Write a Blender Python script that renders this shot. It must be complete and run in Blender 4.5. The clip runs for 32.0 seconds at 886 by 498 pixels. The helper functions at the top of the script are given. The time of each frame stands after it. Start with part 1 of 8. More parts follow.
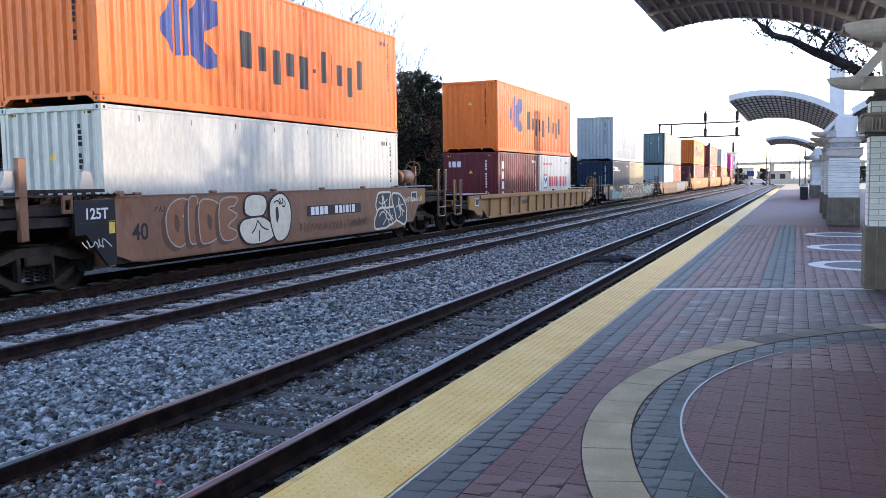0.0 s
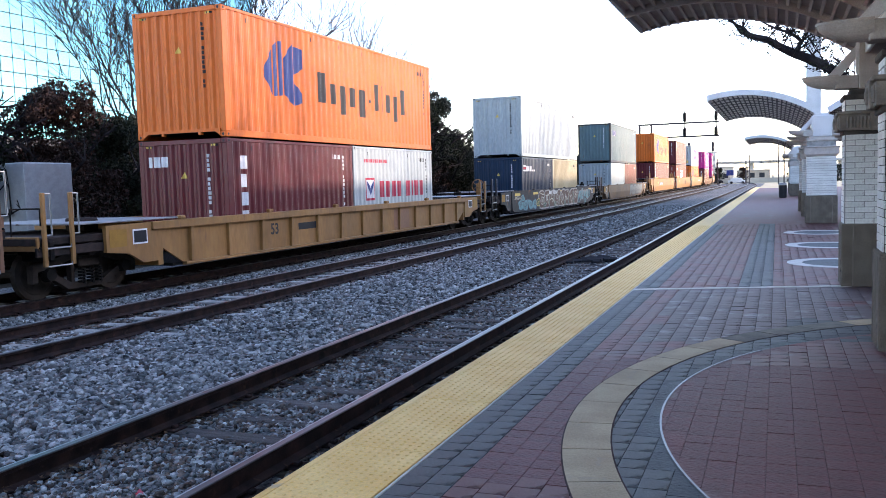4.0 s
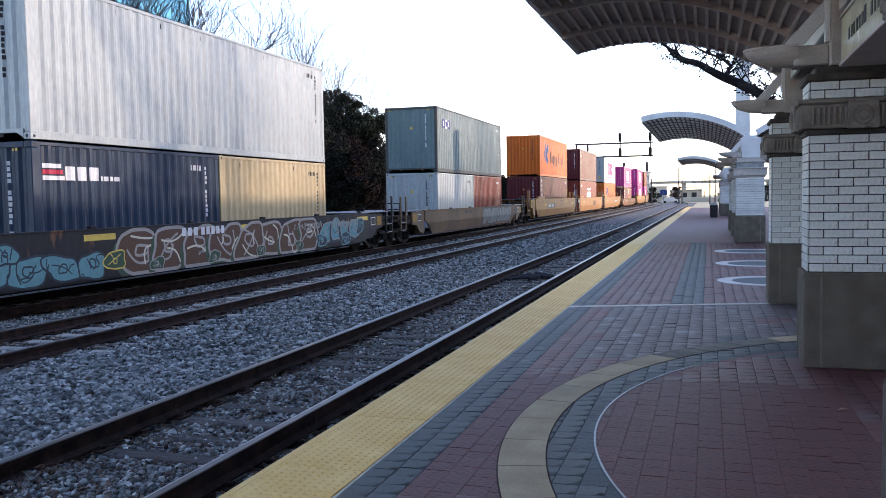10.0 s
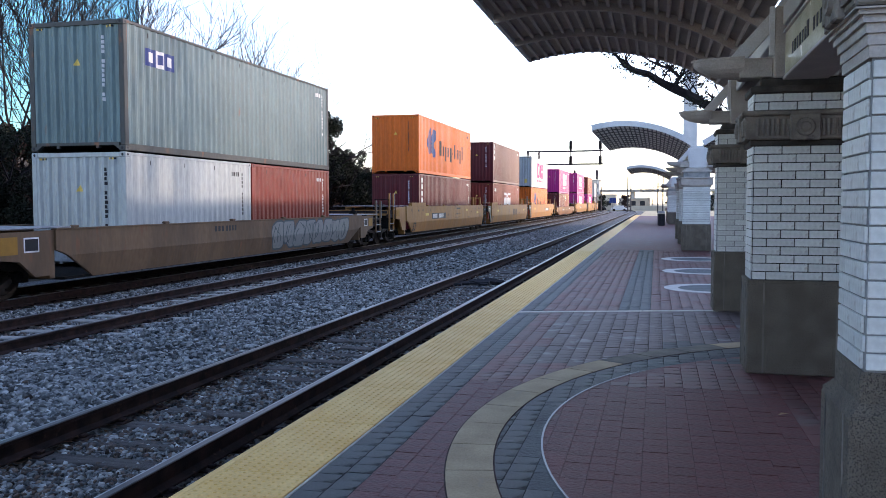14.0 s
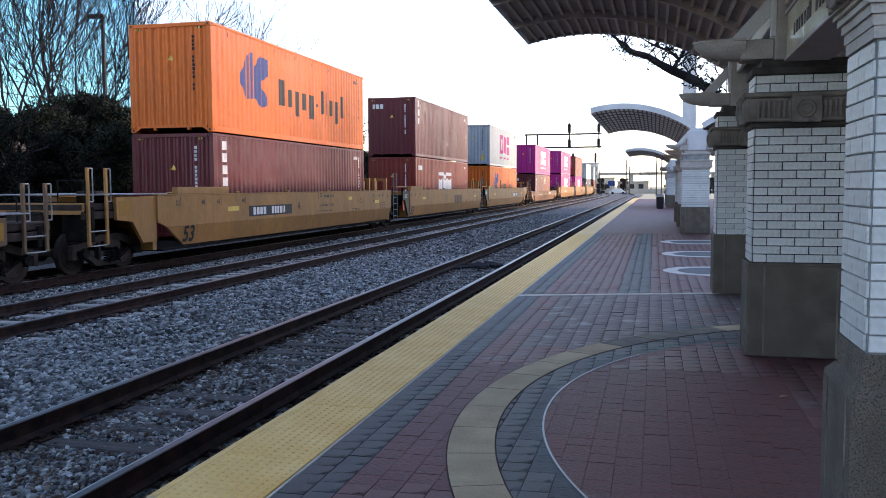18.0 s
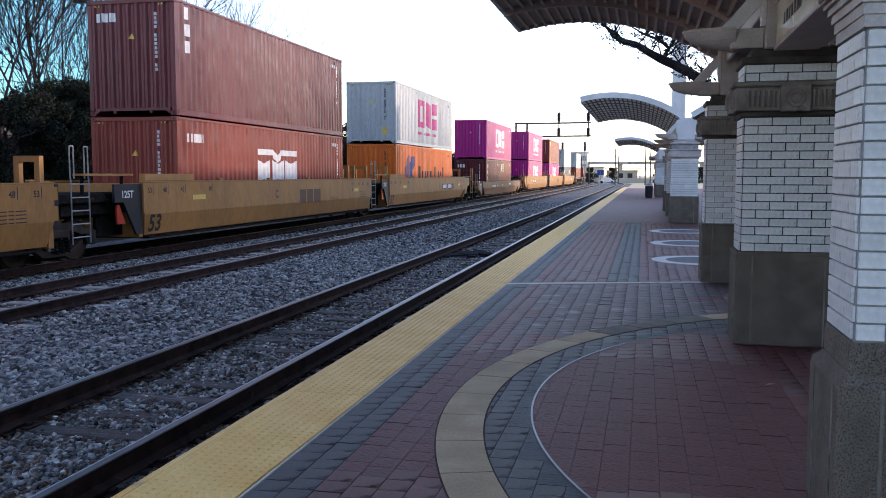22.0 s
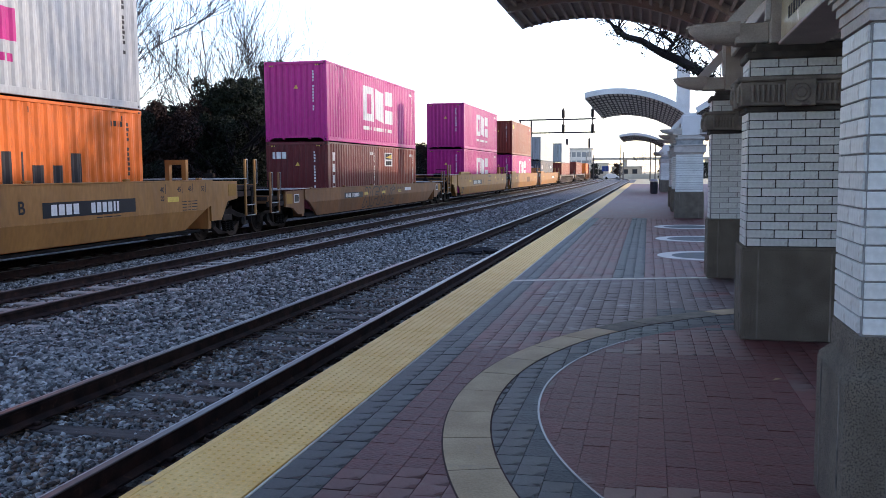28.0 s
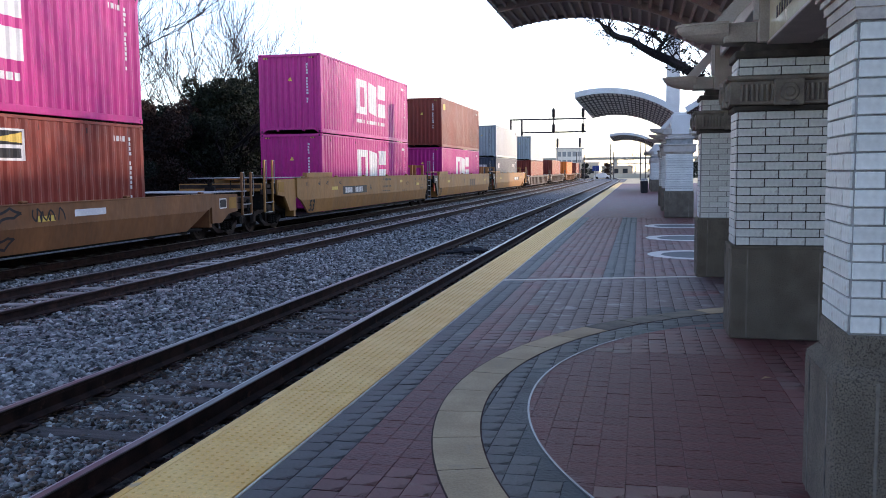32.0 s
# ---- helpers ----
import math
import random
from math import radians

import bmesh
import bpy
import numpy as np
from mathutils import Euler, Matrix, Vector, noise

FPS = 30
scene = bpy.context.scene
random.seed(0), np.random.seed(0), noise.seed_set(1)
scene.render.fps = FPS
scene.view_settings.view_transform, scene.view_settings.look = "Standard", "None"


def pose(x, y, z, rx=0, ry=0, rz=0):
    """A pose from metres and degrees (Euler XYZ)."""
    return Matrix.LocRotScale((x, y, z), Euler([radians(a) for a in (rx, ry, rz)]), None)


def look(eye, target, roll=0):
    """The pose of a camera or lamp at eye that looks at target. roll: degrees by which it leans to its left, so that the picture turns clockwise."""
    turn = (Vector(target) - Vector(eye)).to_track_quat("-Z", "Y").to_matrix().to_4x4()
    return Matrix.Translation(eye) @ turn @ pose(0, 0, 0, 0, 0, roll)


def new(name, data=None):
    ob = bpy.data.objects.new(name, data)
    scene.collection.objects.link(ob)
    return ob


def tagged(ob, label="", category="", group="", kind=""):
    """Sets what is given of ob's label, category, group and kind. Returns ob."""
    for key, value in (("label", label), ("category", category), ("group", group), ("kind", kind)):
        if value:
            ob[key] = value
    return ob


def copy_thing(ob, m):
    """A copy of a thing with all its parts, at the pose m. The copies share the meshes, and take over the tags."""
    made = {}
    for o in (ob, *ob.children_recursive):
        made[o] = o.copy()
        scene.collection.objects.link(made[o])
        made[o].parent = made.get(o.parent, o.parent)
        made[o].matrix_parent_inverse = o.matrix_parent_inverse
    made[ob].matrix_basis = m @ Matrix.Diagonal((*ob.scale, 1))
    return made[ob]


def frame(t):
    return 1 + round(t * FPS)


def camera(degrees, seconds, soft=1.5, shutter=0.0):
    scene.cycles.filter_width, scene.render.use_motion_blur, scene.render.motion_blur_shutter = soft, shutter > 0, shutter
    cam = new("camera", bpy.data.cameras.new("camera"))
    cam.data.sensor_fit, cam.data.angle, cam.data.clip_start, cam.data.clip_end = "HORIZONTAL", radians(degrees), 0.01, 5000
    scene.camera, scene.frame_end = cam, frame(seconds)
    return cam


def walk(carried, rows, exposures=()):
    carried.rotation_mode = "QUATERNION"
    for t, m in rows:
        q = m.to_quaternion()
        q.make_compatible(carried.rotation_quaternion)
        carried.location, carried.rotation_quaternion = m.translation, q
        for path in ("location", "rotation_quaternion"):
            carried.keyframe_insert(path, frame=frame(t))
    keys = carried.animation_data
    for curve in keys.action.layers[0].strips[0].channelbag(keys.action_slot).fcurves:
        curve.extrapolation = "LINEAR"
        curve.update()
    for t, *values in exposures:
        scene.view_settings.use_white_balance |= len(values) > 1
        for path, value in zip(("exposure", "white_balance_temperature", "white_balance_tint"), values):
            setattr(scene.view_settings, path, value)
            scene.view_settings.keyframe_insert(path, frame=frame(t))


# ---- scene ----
cam = camera(54.54, 32.0, soft=0.5)
PATH = [
    (0, pose(-0.000, -0.000, 1.620, 85.43, 0.83, 22.36)),
    (0.5, pose(-0.002, -0.001, 1.622, 85.18, 0.81, 22.24)),
    (1, pose(-0.001, -0.000, 1.629, 85.21, 0.77, 22.03)),
    (1.5, pose(0.000, -0.010, 1.629, 85.23, 0.88, 21.57)),
    (2, pose(0.000, -0.014, 1.634, 85.25, 0.98, 21.47)),
    (2.5, pose(0.010, -0.012, 1.631, 85.26, 1.17, 21.36)),
    (3, pose(0.017, -0.009, 1.631, 85.62, 1.37, 21.49)),
    (3.5, pose(0.025, 0.002, 1.625, 85.61, 1.55, 21.51)),
    (5.5, pose(0.040, 0.005, 1.630, 85.62, 1.26, 19.76)),
    (6, pose(0.038, 0.010, 1.627, 85.73, 1.31, 19.77)),
    (6.5, pose(0.033, 0.011, 1.627, 85.84, 1.21, 19.26)),
    (7, pose(0.032, 0.011, 1.626, 86.03, 1.14, 19.18)),
    (7.5, pose(0.028, 0.010, 1.627, 86.17, 1.00, 19.12)),
    (8, pose(0.030, 0.008, 1.631, 85.96, 0.90, 18.79)),
    (8.5, pose(0.032, 0.011, 1.629, 86.23, 1.03, 18.67)),
    (9, pose(0.034, 0.009, 1.630, 86.60, 1.06, 18.32)),
    (9.5, pose(0.035, 0.008, 1.631, 86.56, 0.80, 17.65)),
    (10, pose(0.042, 0.008, 1.628, 86.61, 0.95, 17.13)),
    (10.5, pose(0.046, 0.009, 1.624, 85.95, 0.57, 16.73)),
    (11, pose(0.042, 0.015, 1.623, 85.71, 0.83, 16.63)),
    (11.5, pose(0.045, 0.013, 1.623, 86.07, 0.75, 16.44)),
    (12, pose(0.037, 0.015, 1.625, 85.85, 0.69, 16.62)),
    (12.5, pose(0.037, 0.017, 1.625, 86.15, 0.30, 16.40)),
    (13, pose(0.042, 0.018, 1.625, 86.30, 0.02, 15.83)),
    (13.5, pose(0.043, 0.013, 1.621, 85.76, -0.14, 15.23)),
    (14, pose(0.046, 0.019, 1.620, 86.92, 0.08, 13.92)),
    (14.5, pose(0.037, 0.018, 1.620, 86.68, -0.03, 13.74)),
    (16.5, pose(0.025, 0.026, 1.618, 85.83, -0.02, 13.84)),
    (17, pose(0.026, 0.030, 1.617, 85.88, -0.02, 13.78)),
    (17.5, pose(0.030, 0.033, 1.617, 85.78, 0.27, 14.02)),
    (18, pose(0.027, 0.029, 1.618, 85.83, 0.25, 13.81)),
    (18.5, pose(0.030, 0.031, 1.617, 85.50, 0.40, 13.80)),
    (19, pose(0.034, 0.029, 1.614, 85.72, 0.47, 13.64)),
    (19.5, pose(0.033, 0.034, 1.615, 85.46, 0.16, 13.30)),
    (20, pose(0.034, 0.036, 1.612, 85.34, 0.13, 13.21)),
    (20.5, pose(0.029, 0.034, 1.613, 85.37, 0.13, 13.06)),
    (21, pose(0.032, 0.039, 1.613, 85.10, 0.05, 13.40)),
    (21.5, pose(0.024, 0.035, 1.611, 85.21, 0.07, 13.20)),
    (22, pose(0.023, 0.036, 1.611, 85.06, -0.03, 13.10)),
    (22.5, pose(0.025, 0.037, 1.612, 85.14, 0.11, 12.97)),
    (23, pose(0.028, 0.036, 1.613, 85.19, 0.17, 12.89)),
    (23.5, pose(0.028, 0.037, 1.612, 85.00, 0.27, 13.02)),
    (24, pose(0.029, 0.037, 1.612, 85.15, 0.41, 12.92)),
    (24.5, pose(0.028, 0.033, 1.614, 85.17, 0.43, 13.06)),
    (25, pose(0.030, 0.030, 1.616, 85.15, 0.45, 13.13)),
    (25.5, pose(0.031, 0.033, 1.611, 84.90, 0.37, 13.11)),
    (27.5, pose(0.024, 0.034, 1.613, 84.72, 0.47, 13.43)),
    (28, pose(0.021, 0.031, 1.612, 84.89, 0.45, 13.40)),
    (28.5, pose(0.024, 0.043, 1.610, 84.82, 0.43, 13.31)),
    (29, pose(0.027, 0.040, 1.611, 84.78, 0.52, 13.16)),
    (29.5, pose(0.027, 0.036, 1.611, 84.58, 0.58, 13.40)),
    (30, pose(0.027, 0.036, 1.611, 84.89, 0.67, 13.19)),
    (30.5, pose(0.029, 0.032, 1.613, 85.00, 0.58, 12.95)),
    (31, pose(0.028, 0.036, 1.611, 85.10, 0.51, 12.70)),
    (31.5, pose(0.029, 0.038, 1.612, 84.92, 0.50, 12.71)),
    (32, pose(0.029, 0.041, 1.610, 84.87, 0.54, 12.79)),
]
EXPOSURE = [(0, 2.54, 6450, 25), (2, 2.58, 6450, 24), (6, 2.58, 6450, 25), (8, 2.66, 6500, 25), (9.2, 2.19, 6500, 25), (11, 2.08, 6450, 26), (14, 2.10, 6450, 26), (17, 2.12, 6700, 25), (19, 2.03, 6650, 25), (25, 1.95, 6550, 25), (32, 1.99, 6500, 25)]
walk(cam, PATH, EXPOSURE)

# ---- light: clear winter afternoon, low sun ahead and to the right ----
SUN_AZ = radians(60)          # clockwise from +y
SUN_EL = radians(14)
world = bpy.data.worlds.new("sky")
scene.world = world
world.use_nodes = True
wt = world.node_tree
sky = wt.nodes.new("ShaderNodeTexSky")
sky.sky_type = 'NISHITA'
sky.sun_disc = False
sky.sun_elevation, sky.sun_rotation = SUN_EL, SUN_AZ
sky.air_density, sky.dust_density, sky.ozone_density = 0.9, 0.4, 1.2
bg = wt.nodes["Background"]
wt.links.new(sky.outputs[0], bg.inputs[0])
bg.inputs[1].default_value = 0.15
sun_data = bpy.data.lights.new("sun", 'SUN')
sun_data.energy, sun_data.angle, sun_data.color = 1.08, radians(0.6), (1.0, 0.86, 0.66)
sun = new("sun", sun_data)
sun_way = Vector((math.sin(SUN_AZ) * math.cos(SUN_EL), math.cos(SUN_AZ) * math.cos(SUN_EL), math.sin(SUN_EL)))
sun.matrix_world = look(sun_way * 100, (0, 0, 0))

# ---- levels and lines of the plan ----
RZ = -0.20                      # top of the rails; the platform is 0
TRAIN_X = -12.60                # middle of the train's track
EDGE_X = -2.55                  # platform edge


# ---- materials ----
def surf(name, a, b, scale=4.0, rough=0.7, bump=0.15, fine=60.0, metal=0.0, spot=None, spot_scale=9.0, spot_at=0.62,
         rand=0.0, island=0.0, stretch=(1, 1, 1), gloss=0.5):
    """Two-scale surface: a and b mixed by broad noise, fine grain and bump, optional stains."""
    m = bpy.data.materials.new(name)
    m.use_nodes = True
    nt = m.node_tree
    n, l = nt.nodes, nt.links
    p = n["Principled BSDF"]
    tc = n.new("ShaderNodeTexCoord")
    mp = n.new("ShaderNodeMapping")
    mp.inputs["Scale"].default_value = stretch
    l.new(tc.outputs["Object"], mp.inputs[0])

    def noise_at(s, detail=4.0):
        q = n.new("ShaderNodeTexNoise")
        q.inputs["Scale"].default_value, q.inputs["Detail"].default_value = s, detail
        l.new(mp.outputs[0], q.inputs["Vector"])
        return q
    big, small = noise_at(scale), noise_at(fine, 6.0)
    ramp = n.new("ShaderNodeValToRGB")
    ramp.color_ramp.elements[0].position, ramp.color_ramp.elements[1].position = 0.36, 0.66
    ramp.color_ramp.elements[0].color, ramp.color_ramp.elements[1].color = (*a, 1), (*b, 1)
    l.new(big.outputs[0], ramp.inputs[0])
    col = ramp.outputs[0]
    mul = n.new("ShaderNodeMix")
    mul.data_type, mul.blend_type = 'RGBA', 'MULTIPLY'
    mul.inputs[0].default_value = 0.45
    l.new(col, mul.inputs[6])
    l.new(small.outputs[0], mul.inputs[7])
    gain = n.new("ShaderNodeBrightContrast")
    gain.inputs["Bright"].default_value = 0.0
    l.new(mul.outputs[2], gain.inputs[0])
    col = gain.outputs[0]
    if spot:
        st = noise_at(spot_scale, 8.0)
        sr = n.new("ShaderNodeValToRGB")
        sr.color_ramp.elements[0].position, sr.color_ramp.elements[1].position = spot_at, spot_at + 0.08
        l.new(st.outputs[0], sr.inputs[0])
        mx = n.new("ShaderNodeMix")
        mx.data_type = 'RGBA'
        l.new(sr.outputs[0], mx.inputs[0])
        l.new(col, mx.inputs[6])
        mx.inputs[7].default_value = (*spot, 1)
        col = mx.outputs[2]
    if rand or island:
        src = n.new("ShaderNodeObjectInfo").outputs["Random"] if rand else n.new("ShaderNodeNewGeometry").outputs["Random Per Island"]
        k = rand or island
        mr = n.new("ShaderNodeMapRange")
        mr.inputs[3].default_value, mr.inputs[4].default_value = 1 - k, 1 + k
        l.new(src, mr.inputs[0])
        vm = n.new("ShaderNodeVectorMath")
        vm.operation = 'SCALE'
        l.new(col, vm.inputs[0])
        l.new(mr.outputs[0], vm.inputs["Scale"])
        col = vm.outputs[0]
    l.new(col, p.inputs["Base Color"])
    rr = n.new("ShaderNodeMapRange")
    rr.inputs[3].default_value, rr.inputs[4].default_value = max(0.02, rough - 0.1), min(1, rough + 0.12)
    l.new(big.outputs[0], rr.inputs[0])
    l.new(rr.outputs[0], p.inputs["Roughness"])
    p.inputs["Metallic"].default_value = metal
    p.inputs["Specular IOR Level"].default_value = gloss
    if bump:
        bp = n.new("ShaderNodeBump")
        bp.inputs["Strength"].default_value, bp.inputs["Distance"].default_value = bump, 0.02
        l.new(small.outputs[0], bp.inputs["Height"])
        l.new(bp.outputs[0], p.inputs["Normal"])
    return m


def paint(name, c, rough=0.38, dirt=0.5, rust=0.66):
    """Weathered enamel on steel: dirt runs down it, rust comes through, and the sheet is dented."""
    d = tuple(x * (1 - 0.35 * dirt) for x in c)
    m = surf(name, d, c, scale=1.1, rough=rough, bump=0.03, fine=14.0, spot=(0.16, 0.07, 0.035), spot_scale=3.2, spot_at=rust, stretch=(1, 1, 0.35), gloss=0.27)
    n, l = m.node_tree.nodes, m.node_tree.links
    p = n["Principled BSDF"]
    tc = next(q for q in n if q.bl_idname == "ShaderNodeTexCoord")
    mp = n.new("ShaderNodeMapping")
    mp.inputs["Scale"].default_value = (1, 1, 0.05)
    l.new(tc.outputs["Object"], mp.inputs[0])
    runs = n.new("ShaderNodeTexNoise")
    runs.inputs["Scale"].default_value, runs.inputs["Detail"].default_value = 5.0, 5.0
    l.new(mp.outputs[0], runs.inputs["Vector"])
    ramp = n.new("ShaderNodeMapRange")
    ramp.inputs[1].default_value, ramp.inputs[2].default_value = 0.52, 0.74
    ramp.inputs[3].default_value, ramp.inputs[4].default_value = 0.0, 0.25 + 0.5 * dirt
    l.new(runs.outputs[0], ramp.inputs[0])
    mix = n.new("ShaderNodeMix")
    mix.data_type = 'RGBA'
    l.new(ramp.outputs[0], mix.inputs[0])
    l.new(p.inputs["Base Color"].links[0].from_socket, mix.inputs[6])
    mix.inputs[7].default_value = (*(x * 0.5 + 0.01 for x in c), 1)
    l.new(mix.outputs[2], p.inputs["Base Color"])
    wave = n.new("ShaderNodeTexNoise")
    wave.inputs["Scale"].default_value, wave.inputs["Detail"].default_value = 1.5, 2.0
    l.new(tc.outputs["Object"], wave.inputs["Vector"])
    dent = n.new("ShaderNodeBump")
    dent.inputs["Strength"].default_value, dent.inputs["Distance"].default_value = 0.5, 0.07
    l.new(wave.outputs[0], dent.inputs["Height"])
    fine_bump = next(q for q in n if q.bl_idname == "ShaderNodeBump" and q != dent)
    l.new(dent.outputs[0], fine_bump.inputs["Normal"])
    return m


def plain(name, c, rough=0.5, metal=0.0):
    return surf(name, tuple(x * 0.85 for x in c), c, scale=7.0, rough=rough, bump=0.04, fine=50.0, metal=metal, gloss=0.5 if metal else 0.18)


